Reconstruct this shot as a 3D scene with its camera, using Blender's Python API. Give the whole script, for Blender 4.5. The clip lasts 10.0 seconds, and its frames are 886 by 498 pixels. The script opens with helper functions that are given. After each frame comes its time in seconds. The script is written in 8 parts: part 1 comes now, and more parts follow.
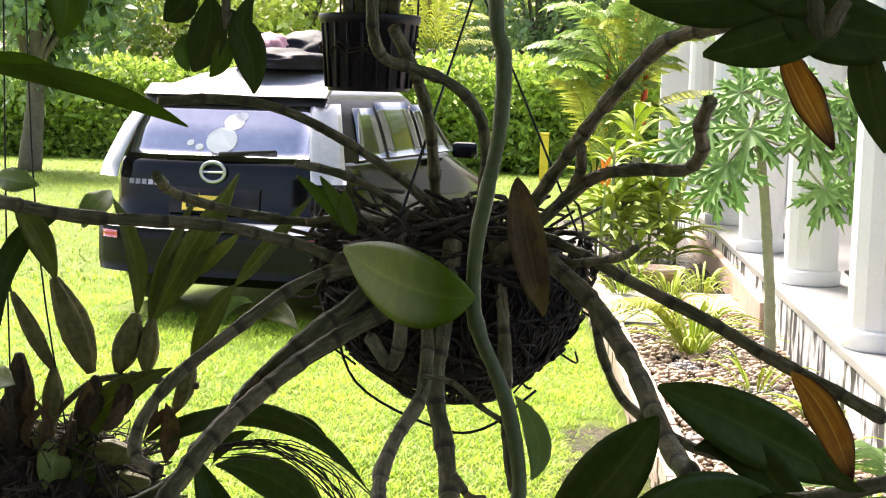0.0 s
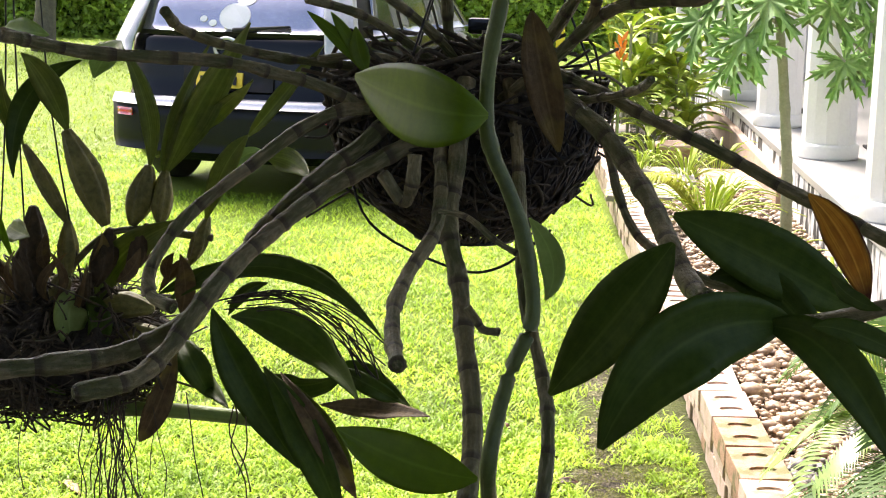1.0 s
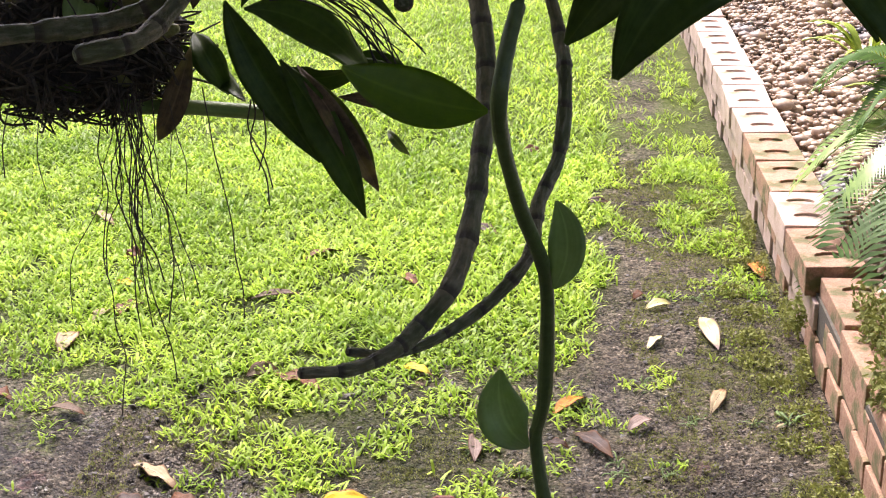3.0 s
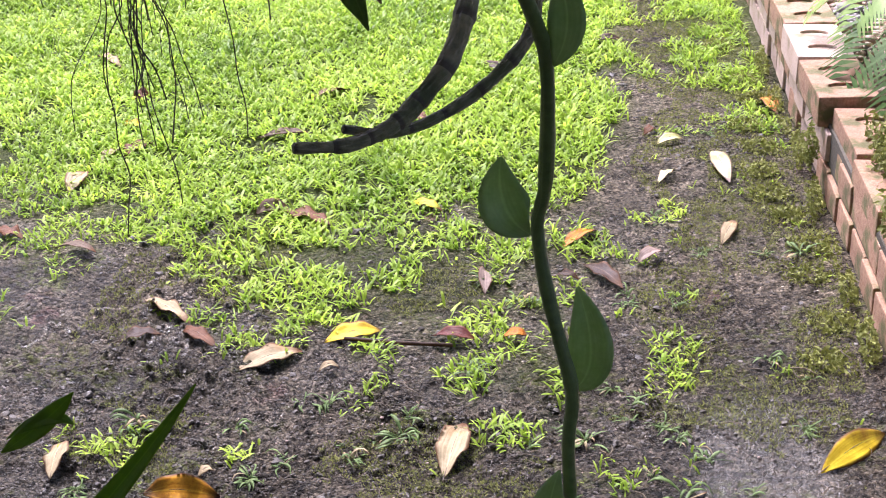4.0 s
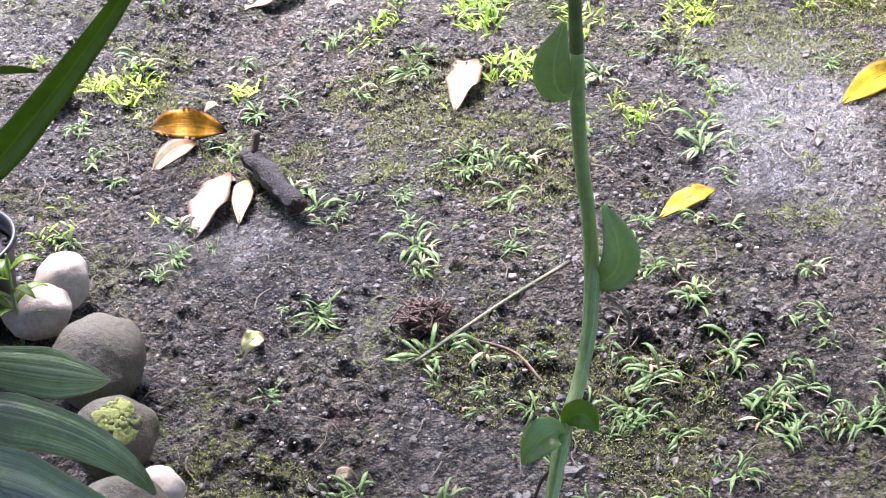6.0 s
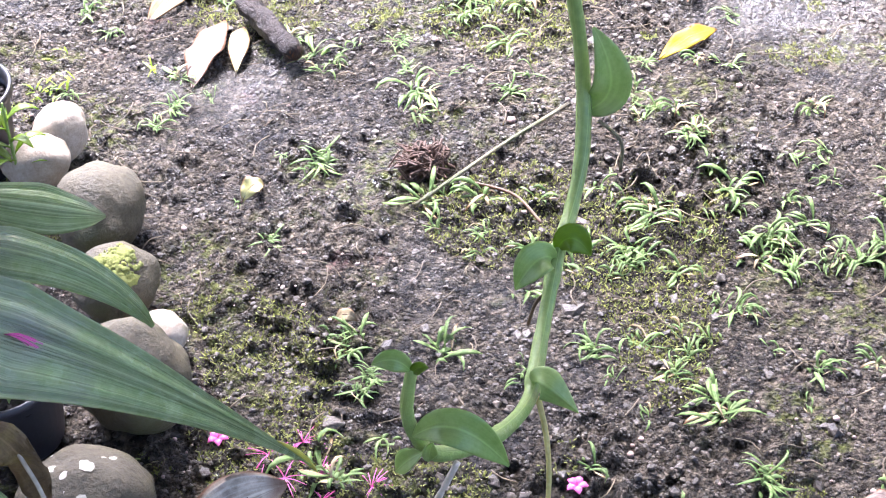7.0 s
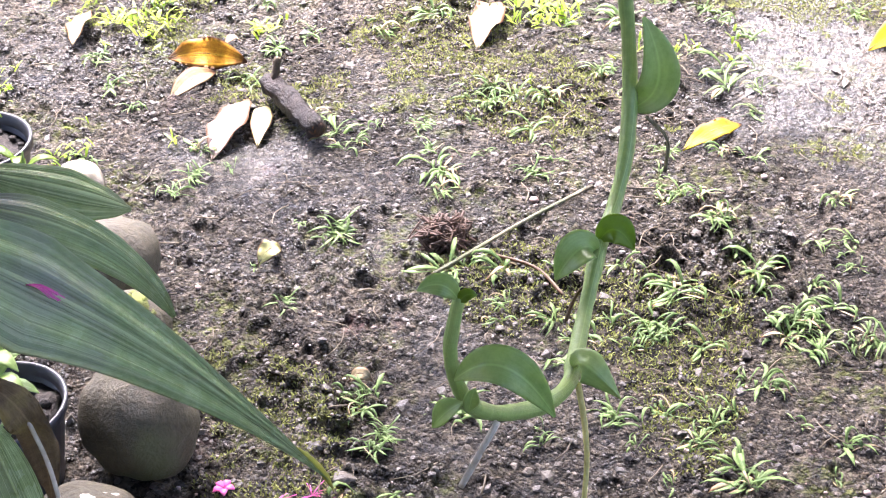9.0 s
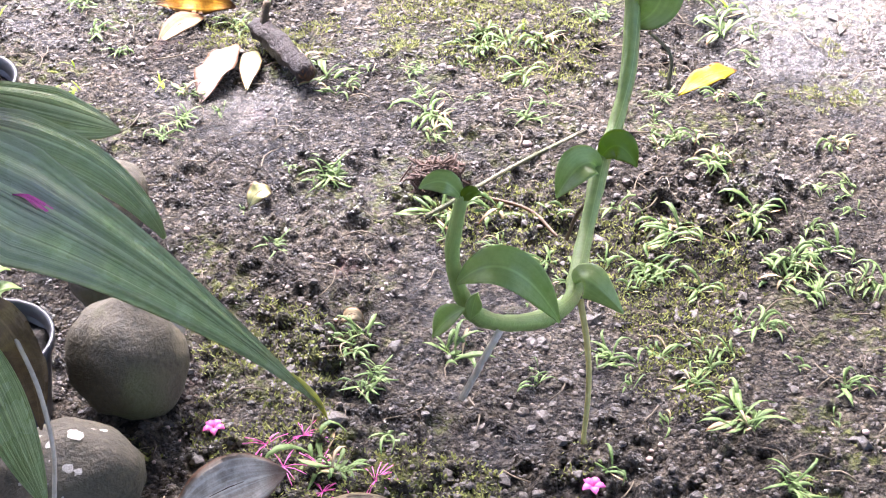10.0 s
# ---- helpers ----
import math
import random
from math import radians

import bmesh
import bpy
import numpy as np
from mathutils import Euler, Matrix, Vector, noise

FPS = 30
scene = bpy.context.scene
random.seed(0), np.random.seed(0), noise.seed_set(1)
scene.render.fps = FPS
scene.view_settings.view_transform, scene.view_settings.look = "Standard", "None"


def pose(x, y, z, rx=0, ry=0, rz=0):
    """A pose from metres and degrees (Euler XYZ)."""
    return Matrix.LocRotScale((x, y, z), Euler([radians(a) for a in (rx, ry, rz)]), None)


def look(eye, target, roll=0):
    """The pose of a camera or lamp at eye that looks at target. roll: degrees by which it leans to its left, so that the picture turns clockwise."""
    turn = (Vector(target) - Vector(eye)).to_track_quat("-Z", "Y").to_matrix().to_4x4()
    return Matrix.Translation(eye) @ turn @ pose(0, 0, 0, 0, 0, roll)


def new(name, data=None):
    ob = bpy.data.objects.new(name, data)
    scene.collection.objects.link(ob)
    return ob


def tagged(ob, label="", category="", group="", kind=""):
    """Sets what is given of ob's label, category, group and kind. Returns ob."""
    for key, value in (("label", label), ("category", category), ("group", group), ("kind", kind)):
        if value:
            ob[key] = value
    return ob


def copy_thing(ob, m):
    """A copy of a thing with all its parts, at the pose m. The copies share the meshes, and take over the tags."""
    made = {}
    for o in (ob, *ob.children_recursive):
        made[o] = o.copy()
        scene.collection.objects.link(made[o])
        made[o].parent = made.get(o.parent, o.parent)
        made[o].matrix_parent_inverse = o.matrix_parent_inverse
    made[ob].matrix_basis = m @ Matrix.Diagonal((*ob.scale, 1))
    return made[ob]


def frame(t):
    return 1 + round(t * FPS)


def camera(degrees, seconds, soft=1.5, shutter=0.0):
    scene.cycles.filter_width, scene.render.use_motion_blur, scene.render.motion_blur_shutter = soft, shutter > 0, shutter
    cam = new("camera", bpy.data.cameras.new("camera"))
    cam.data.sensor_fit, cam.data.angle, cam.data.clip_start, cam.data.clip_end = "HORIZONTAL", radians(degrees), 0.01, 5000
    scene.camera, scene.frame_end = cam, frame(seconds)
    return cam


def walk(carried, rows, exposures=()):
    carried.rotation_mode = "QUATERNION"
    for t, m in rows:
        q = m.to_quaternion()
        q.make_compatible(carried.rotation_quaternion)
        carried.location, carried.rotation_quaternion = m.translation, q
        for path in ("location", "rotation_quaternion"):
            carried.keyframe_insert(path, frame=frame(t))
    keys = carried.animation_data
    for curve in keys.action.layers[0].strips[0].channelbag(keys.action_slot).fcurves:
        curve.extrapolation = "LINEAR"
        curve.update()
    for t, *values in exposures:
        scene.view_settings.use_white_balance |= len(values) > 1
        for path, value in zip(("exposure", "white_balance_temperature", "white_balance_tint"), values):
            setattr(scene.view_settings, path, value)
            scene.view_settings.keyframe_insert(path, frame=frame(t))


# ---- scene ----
cam = camera(32.8, 10.0, soft=1.1)
PATH = [
    (0, (0.383, 0.357, 1.566), (0.168, 2.334, 1.355), 1.5),
    (0.5, (0.384, 0.363, 1.547), (0.16, 2.329, 1.258), 1.3),
    (1, (0.385, 0.363, 1.53), (0.155, 2.316, 1.163), 1.2),
    (1.5, (0.383, 0.367, 1.513), (0.145, 2.303, 1.068), 0.9),
    (2, (0.386, 0.372, 1.498), (0.139, 2.286, 0.973), 0.5),
    (3.3, (0.4, 0.38, 1.448), (0.139, 2.218, 0.703), -0.8),
    (3.5, (0.402, 0.374, 1.437), (0.138, 2.197, 0.659), -0.9),
    (4, (0.406, 0.377, 1.414), (0.137, 2.157, 0.543), -1.4),
    (4.5, (0.411, 0.383, 1.384), (0.137, 2.115, 0.421), -1.8),
    (5, (0.412, 0.389, 1.347), (0.136, 2.066, 0.293), -2.0),
    (5.5, (0.412, 0.387, 1.319), (0.139, 2.01, 0.183), -2.2),
    (6, (0.417, 0.384, 1.295), (0.143, 1.949, 0.08), -2.5),
    (7.3, (0.435, 0.364, 1.265), (0.161, 1.795, -0.104), -4.1),
    (7.5, (0.437, 0.361, 1.26), (0.161, 1.789, -0.113), -3.9),
    (8, (0.437, 0.35, 1.249), (0.165, 1.819, -0.081), -3.4),
    (8.5, (0.429, 0.335, 1.205), (0.151, 1.895, -0.016), -2.3),
    (9, (0.405, 0.304, 1.14), (0.12, 1.904, -0.026), -1.1),
    (9.5, (0.398, 0.294, 1.097), (0.115, 1.888, -0.077), -0.5),
    (10, (0.396, 0.3, 1.092), (0.133, 1.883, -0.101), -0.6),
]
walk(cam, [(t, look(eye, target, roll)) for t, eye, target, roll in PATH],
     [(0, 1.5, 6700, 16), (2, 1.22, 6650, 16), (3.5, 0.94, 6000, 28), (5, 1.44, 5500, 29), (6.2, 2.2, 5450, 27), (7.5, 2.95, 5750, 26), (8.5, 2.93, 5850, 24), (9.2, 2.6, 5950, 28), (10, 2.68, 5900, 28)])

# ---- world, light, exposure ----
world = bpy.data.worlds.new("overcast_sky")
scene.world = world
world.use_nodes = True
wn = world.node_tree.nodes
sky = wn.new("ShaderNodeTexSky")
sky.sky_type = "NISHITA"
sky.sun_disc = False
sky.sun_elevation, sky.sun_rotation = radians(54), radians(333)
sky.air_density, sky.dust_density, sky.ozone_density = 1.0, 5.0, 1.0
wn["Background"].inputs["Strength"].default_value = 0.15
world.node_tree.links.new(sky.outputs["Color"], wn["Background"].inputs["Color"])

sun_data = bpy.data.lights.new("sun", "SUN")
sun_data.energy, sun_data.angle, sun_data.color = 4.8, radians(26), (1.0, 0.96, 0.89)
sun_lamp = new("sun", sun_data)
sun_lamp.matrix_world = look((-5.0, 15.0, 15.5), (0, 5.0, 0))


# ---- materials ----
def oi_vector(n, l):
    """A different offset of the streaks for every object."""
    oi = n.new("ShaderNodeObjectInfo")
    k = n.new("ShaderNodeCombineXYZ")
    sc = n.new("ShaderNodeMath")
    sc.operation = "MULTIPLY"
    sc.inputs[1].default_value = 40.0
    l.new(oi.outputs["Random"], sc.inputs[0])
    for i in range(3):
        l.new(sc.outputs[0], k.inputs[i])
    return k.outputs[0]


def mat(name, c1, c2, rough=0.6, scale=12.0, fine=90.0, bump=0.3, metal=0.0, c3=None, trans=0.0, spec=0.5, stretch=(1, 1, 1),
        coat=0.0, random_tint=0.0, mix3=0.55, dist=0.01, veins=0.0, rim=None, joints=False, pleated=False):
    """Two colours mixed by a broad and a fine noise, a third in patches; bump from the fine noise."""
    m = bpy.data.materials.new(name)
    m.use_nodes = True
    nt = m.node_tree
    n, l = nt.nodes, nt.links
    b = n["Principled BSDF"]
    tc = n.new("ShaderNodeTexCoord")
    mp = n.new("ShaderNodeMapping")
    mp.inputs["Scale"].default_value = stretch
    l.new(tc.outputs["Object"], mp.inputs["Vector"])
    n1, n2 = n.new("ShaderNodeTexNoise"), n.new("ShaderNodeTexNoise")
    for node, s, d in ((n1, scale, 5.0), (n2, fine, 8.0)):
        node.inputs["Scale"].default_value = s
        node.inputs["Detail"].default_value = d
        node.inputs["Roughness"].default_value = 0.65
        l.new(mp.outputs["Vector"], node.inputs["Vector"])
    add = n.new("ShaderNodeMath")
    add.operation = "ADD"
    l.new(n1.outputs["Fac"], add.inputs[0])
    l.new(n2.outputs["Fac"], add.inputs[1])
    rp = n.new("ShaderNodeValToRGB")
    half = n.new("ShaderNodeMath")
    half.operation = "MULTIPLY"
    half.inputs[1].default_value = 0.5
    l.new(add.outputs[0], half.inputs[0])
    l.new(half.outputs[0], rp.inputs["Fac"])
    rp.color_ramp.elements[0].position, rp.color_ramp.elements[1].position = 0.36, 0.64
    rp.color_ramp.elements[0].color, rp.color_ramp.elements[1].color = (*c1, 1), (*c2, 1)
    colour = rp.outputs["Color"]
    if c3:
        n3 = n.new("ShaderNodeTexNoise")
        n3.inputs["Scale"].default_value, n3.inputs["Detail"].default_value = scale * 0.6, 6.0
        off = n.new("ShaderNodeVectorMath")
        off.inputs[1].default_value = (7.3, 2.1, 4.4)
        l.new(mp.outputs["Vector"], off.inputs[0])
        l.new(off.outputs[0], n3.inputs["Vector"])
        r3 = n.new("ShaderNodeValToRGB")
        r3.color_ramp.elements[0].position, r3.color_ramp.elements[1].position = mix3, mix3 + 0.1
        l.new(n3.outputs["Fac"], r3.inputs["Fac"])
        mx = n.new("ShaderNodeMixRGB")
        mx.inputs[2].default_value = (*c3, 1)
        l.new(r3.outputs["Color"], mx.inputs[0])
        l.new(colour, mx.inputs[1])
        colour = mx.outputs[0]
    height = half.outputs[0]

    def maths(op, a, b=None, c=None):
        k = n.new("ShaderNodeMath")
        k.operation = op
        for i, v in enumerate((a, b, c)):
            if isinstance(v, (int, float)):
                k.inputs[i].default_value = v
            elif v is not None:
                l.new(v, k.inputs[i])
        return k.outputs[0]

    def blend(fac, a, c, how="MIX"):
        k = n.new("ShaderNodeMixRGB")
        k.blend_type = how
        l.new(fac, k.inputs[0])
        l.new(a, k.inputs[1])
        if isinstance(c, tuple):
            k.inputs[2].default_value = (*c, 1)
        else:
            l.new(c, k.inputs[2])
        return k.outputs[0]

    def soften(src, lo, hi, top):
        k = n.new("ShaderNodeMapRange")
        k.inputs["From Min"].default_value, k.inputs["From Max"].default_value, k.inputs["To Max"].default_value = lo, hi, top
        l.new(src, k.inputs["Value"])
        return k.outputs[0]

    if veins or joints:
        at = n.new("ShaderNodeAttribute")
        at.attribute_name = "lay"
        sx = n.new("ShaderNodeSeparateXYZ")
        l.new(at.outputs["Vector"], sx.inputs[0])
        stripe = n.new("ShaderNodeMapping")
        stripe.inputs["Scale"].default_value = (1.8, 1.8, 2.4) if joints else (28.0, 0.9, 1.0) if pleated else (11.0, 1.1, 1.0)
        streak = n.new("ShaderNodeTexNoise")
        streak.inputs["Scale"].default_value, streak.inputs["Detail"].default_value = 1.0, 4.0
        wander = n.new("ShaderNodeVectorMath")
        l.new(at.outputs["Vector"], stripe.inputs["Vector"])
        l.new(stripe.outputs[0], wander.inputs[0])
        l.new(oi_vector(n, l), wander.inputs[1])
        l.new(wander.outputs[0], streak.inputs["Vector"])
    if veins:
        across = maths("ABSOLUTE", sx.outputs["X"])
        colour = blend(soften(streak.outputs["Fac"], 0.5, 0.72, veins * 0.6), colour, tuple(min(1.0, v * 1.9 + 0.02) for v in c2))
        colour = blend(soften(streak.outputs["Fac"], 0.48, 0.28, veins * 0.7), colour, tuple(v * 0.45 for v in c1))
        colour = blend(soften(across, 0.09, 0.02, min(0.5, 0.2 + veins * 0.4)), colour, tuple(min(1.0, v * 1.7 + 0.03) for v in c2))
        height = maths("MULTIPLY_ADD", streak.outputs["Fac"], veins, height)
        if rim:
            worn = maths("ADD", maths("MAXIMUM", across, sx.outputs["Y"]), maths("MULTIPLY", n1.outputs["Fac"], 0.5))
            mr0 = n.new("ShaderNodeMapRange")
            mr0.inputs["From Min"].default_value, mr0.inputs["From Max"].default_value = 1.0, 1.22
            l.new(worn, mr0.inputs["Value"])
            colour = blend(mr0.outputs[0], colour, rim)
    if joints:
        ring = maths("FRACT", sx.outputs["Z"])
        one = n.new("ShaderNodeTexWhiteNoise")
        one.noise_dimensions = "1D"
        l.new(maths("FLOOR", sx.outputs["Z"]), one.inputs["W"])
        colour = blend(maths("MULTIPLY", one.outputs["Value"], 0.55), colour, (0.13, 0.135, 0.05))
        colour = blend(soften(streak.outputs["Fac"], 0.5, 0.75, 0.5), colour, (0.48, 0.41, 0.26))
        colour = blend(soften(streak.outputs["Fac"], 0.46, 0.25, 0.6), colour, (0.06, 0.054, 0.028))
        soft = n.new("ShaderNodeMapRange")
        soft.inputs["From Min"].default_value, soft.inputs["From Max"].default_value = 0.86, 0.97
        l.new(maths("MULTIPLY_ADD", n1.outputs["Fac"], 0.12, ring), soft.inputs["Value"])
        colour = blend(maths("MULTIPLY", soft.outputs[0], 0.8), colour, (0.05, 0.035, 0.022))
        height = maths("MULTIPLY_ADD", streak.outputs["Fac"], 0.8, height)
    if random_tint:
        oi = n.new("ShaderNodeObjectInfo")
        geo = n.new("ShaderNodeNewGeometry")
        sm = n.new("ShaderNodeMath")
        sm.operation = "ADD"
        l.new(oi.outputs["Random"], sm.inputs[0])
        l.new(geo.outputs["Random Per Island"], sm.inputs[1])
        mr = n.new("ShaderNodeMapRange")
        mr.inputs["From Max"].default_value = 2.0
        mr.inputs["To Min"].default_value, mr.inputs["To Max"].default_value = 1 - random_tint, 1 + random_tint
        l.new(sm.outputs[0], mr.inputs["Value"])
        hs = n.new("ShaderNodeHueSaturation")
        l.new(mr.outputs[0], hs.inputs["Value"])
        l.new(colour, hs.inputs["Color"])
        colour = hs.outputs["Color"]
    l.new(colour, b.inputs["Base Color"])
    rr = n.new("ShaderNodeMapRange")
    rr.inputs["To Min"].default_value, rr.inputs["To Max"].default_value = max(rough - 0.12, 0.02), min(rough + 0.12, 1)
    l.new(n1.outputs["Fac"], rr.inputs["Value"])
    l.new(rr.outputs[0], b.inputs["Roughness"])
    b.inputs["Metallic"].default_value = metal
    b.inputs["Specular IOR Level"].default_value = spec
    b.inputs["Coat Weight"].default_value = coat
    b.inputs["Coat Roughness"].default_value = 0.05
    if bump:
        bp = n.new("ShaderNodeBump")
        bp.inputs["Strength"].default_value, bp.inputs["Distance"].default_value = bump, dist
        l.new(height, bp.inputs["Height"])
        l.new(bp.outputs["Normal"], b.inputs["Normal"])
    if trans:
        tr = n.new("ShaderNodeBsdfTranslucent")
        l.new(colour, tr.inputs["Color"])
        ms = n.new("ShaderNodeMixShader")
        ms.inputs[0].default_value = trans
        l.new(b.outputs[0], ms.inputs[1])
        l.new(tr.outputs[0], ms.inputs[2])
        l.new(ms.outputs[0], n["Material Output"].inputs["Surface"])
    return m


def ground_material():
    """Lawn soil: grass-green dirt far off, bare wet earth near the house, moss patches and damp shine."""
    m = bpy.data.materials.new("earth_and_lawn")
    m.use_nodes = True
    n, l = m.node_tree.nodes, m.node_tree.links
    b = n["Principled BSDF"]
    tc = n.new("ShaderNodeTexCoord")

    def noise_at(scale, detail=6.0, rough=0.65):
        k = n.new("ShaderNodeTexNoise")
        k.inputs["Scale"].default_value, k.inputs["Detail"].default_value, k.inputs["Roughness"].default_value = scale, detail, rough
        l.new(tc.outputs["Object"], k.inputs["Vector"])
        return k.outputs["Fac"]

    def ramp(src, p0, p1, c0, c1):
        r = n.new("ShaderNodeValToRGB")
        r.color_ramp.elements[0].position, r.color_ramp.elements[1].position = p0, p1
        r.color_ramp.elements[0].color, r.color_ramp.elements[1].color = (*c0, 1), (*c1, 1)
        l.new(src, r.inputs["Fac"])
        return r.outputs["Color"]

    def mixed(fac, a, c):
        x = n.new("ShaderNodeMixRGB")
        l.new(fac, x.inputs[0])
        l.new(a, x.inputs[1])
        l.new(c, x.inputs[2])
        return x.outputs[0]

    def maths(op, a, b):
        k = n.new("ShaderNodeMath")
        k.operation = op
        for i, v in enumerate((a, b)):
            if isinstance(v, (int, float)):
                k.inputs[i].default_value = v
            else:
                l.new(v, k.inputs[i])
        return k.outputs[0]

    def crumbs(scale):
        k = n.new("ShaderNodeTexVoronoi")
        k.inputs["Scale"].default_value = scale
        l.new(tc.outputs["Object"], k.inputs["Vector"])
        tone = n.new("ShaderNodeSeparateColor")
        l.new(k.outputs["Color"], tone.inputs[0])
        return k.outputs["Distance"], tone.outputs[0]

    big, mid, fine = noise_at(1.3), noise_at(26.0, 8.0, 0.7), noise_at(170.0, 8.0)
    lump, tone = crumbs(85.0)
    grit, grit_tone = crumbs(260.0)
    earth = ramp(mid, 0.4, 0.62, (0.009, 0.0074, 0.0054), (0.165, 0.142, 0.104))
    earth = mixed(ramp(noise_at(9.0, 5.0), 0.4, 0.62, (0, 0, 0), (0.7, 0.7, 0.7)), earth, ramp(tone, 0.15, 0.95, (0.008, 0.0066, 0.0048), (0.21, 0.18, 0.132)))
    earth = mixed(ramp(grit_tone, 0.6, 0.62, (0, 0, 0), (0.55, 0.55, 0.55)), earth, ramp(grit_tone, 0.6, 1.0, (0.006, 0.005, 0.0038), (0.25, 0.215, 0.16)))
    earth = mixed(ramp(grit_tone, 0.978, 0.985, (0, 0, 0), (0.6, 0.6, 0.6)), earth, ramp(fine, 0.4, 0.6, (0.19, 0.16, 0.125), (0.42, 0.365, 0.3)))
    earth = mixed(ramp(noise_at(4.6, 5.0), 0.62, 0.72, (0, 0, 0), (0.7, 0.7, 0.7)), earth, ramp(mid, 0.36, 0.62, (0.05, 0.026, 0.024), (0.24, 0.13, 0.125)))
    blotch = n.new("ShaderNodeMixRGB")
    blotch.blend_type = "MULTIPLY"
    blotch.inputs[0].default_value = 1.0
    l.new(earth, blotch.inputs[1])
    l.new(ramp(noise_at(2.7, 7.0), 0.36, 0.62, (0.5, 0.48, 0.46), (1.3, 1.26, 1.26)), blotch.inputs[2])
    speckle = n.new("ShaderNodeMixRGB")
    speckle.blend_type = "MULTIPLY"
    speckle.inputs[0].default_value = 1.0
    l.new(blotch.outputs[0], speckle.inputs[1])
    l.new(ramp(noise_at(115.0, 4.0, 0.6), 0.38, 0.62, (0.3, 0.3, 0.29), (1.75, 1.75, 1.72)), speckle.inputs[2])
    earth = speckle.outputs[0]
    # earth colour darkened near the house for roof shade and damp, lighter farther out
    tone_sep = n.new("ShaderNodeSeparateXYZ")
    l.new(tc.outputs["Object"], tone_sep.inputs[0])
    near_tone = n.new("ShaderNodeMapRange")
    near_tone.inputs["From Min"].default_value, near_tone.inputs["From Max"].default_value = 2.5, 3.6
    near_tone.inputs["To Min"].default_value, near_tone.inputs["To Max"].default_value = 0.62, 1.35
    l.new(maths("ADD", tone_sep.outputs["Y"], maths("MULTIPLY", noise_at(5.0), 0.4)), near_tone.inputs["Value"])
    toned = n.new("ShaderNodeVectorMath")
    toned.operation = "SCALE"
    l.new(earth, toned.inputs[0])
    l.new(near_tone.outputs[0], toned.inputs["Scale"])
    earth = toned.outputs[0]
    moss = ramp(fine, 0.35, 0.65, (0.04, 0.05, 0.012), (0.19, 0.21, 0.05))
    mossy = maths("MULTIPLY", ramp(noise_at(4.2, 3.0), 0.52, 0.62, (0, 0, 0), (1, 1, 1)), ramp(noise_at(60.0, 4.0), 0.47, 0.6, (0, 0, 0), (0.8, 0.8, 0.8)))
    earth = mixed(mossy, earth, moss)
    # shade between near grass blades put into the ground colour; grass-bright farther off
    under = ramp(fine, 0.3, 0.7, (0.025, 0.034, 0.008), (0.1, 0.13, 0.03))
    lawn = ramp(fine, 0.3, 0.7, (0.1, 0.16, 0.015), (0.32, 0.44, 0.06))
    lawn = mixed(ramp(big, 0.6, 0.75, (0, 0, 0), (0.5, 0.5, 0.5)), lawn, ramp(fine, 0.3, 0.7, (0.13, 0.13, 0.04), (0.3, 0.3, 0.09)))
    sep = n.new("ShaderNodeSeparateXYZ")
    l.new(tc.outputs["Object"], sep.inputs[0])
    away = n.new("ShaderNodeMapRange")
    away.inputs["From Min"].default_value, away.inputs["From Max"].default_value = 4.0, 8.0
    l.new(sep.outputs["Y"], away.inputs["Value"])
    turf = n.new("ShaderNodeAttribute")
    turf.attribute_name = "turf"
    mr = n.new("ShaderNodeMapRange")
    mr.inputs["From Min"].default_value, mr.inputs["From Max"].default_value = 0.35, 0.8
    l.new(maths("ADD", turf.outputs["Fac"], maths("MULTIPLY", maths("SUBTRACT", noise_at(7.0), 0.5), 0.5)), mr.inputs["Value"])
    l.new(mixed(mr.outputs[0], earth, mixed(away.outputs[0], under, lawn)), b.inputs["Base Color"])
    # a film of rain water stands in the shallow dip beside the bricks, and dampness elsewhere
    wets = []
    for cx, cy, rx, ry in PUDDLES:
        off = n.new("ShaderNodeVectorMath")
        off.operation = "SUBTRACT"
        off.inputs[1].default_value = (cx, cy, 0.0)
        l.new(tc.outputs["Object"], off.inputs[0])
        size = n.new("ShaderNodeVectorMath")
        size.operation = "DIVIDE"
        size.inputs[1].default_value = (rx, ry, 1.0)
        l.new(off.outputs[0], size.inputs[0])
        far = n.new("ShaderNodeVectorMath")
        far.operation = "LENGTH"
        l.new(size.outputs[0], far.inputs[0])
        wets.append(far.outputs["Value"])
    nearest = wets[0]
    for w in wets[1:]:
        nearest = maths("MINIMUM", nearest, w)
    reach = maths("ADD", maths("ADD", nearest, maths("MULTIPLY", noise_at(6.0, 5.0), 1.0)), maths("MULTIPLY", noise_at(40.0, 4.0), 0.5))
    film = ramp(maths("MULTIPLY", reach, 0.5), 0.55, 0.9, (1, 1, 1), (0, 0, 0))
    mud = n.new("ShaderNodeAttribute")
    mud.attribute_name = "mud"
    film = maths("MAXIMUM", film, maths("MULTIPLY", mud.outputs["Fac"], 0.7))
    damp = maths("MAXIMUM", film, ramp(noise_at(3.4, 5.0), 0.4, 0.6, (0.35, 0.35, 0.35), (1, 1, 1)))
    dry = maths("SUBTRACT", 1.0, mr.outputs[0])
    l.new(maths("MULTIPLY", damp, dry), b.inputs["Coat Weight"])
    l.new(maths("ADD", maths("MULTIPLY", film, 0.14), 0.13), b.inputs["Coat Roughness"])
    b.inputs["Coat IOR"].default_value = 1.40
    b.inputs["Roughness"].default_value = 0.6
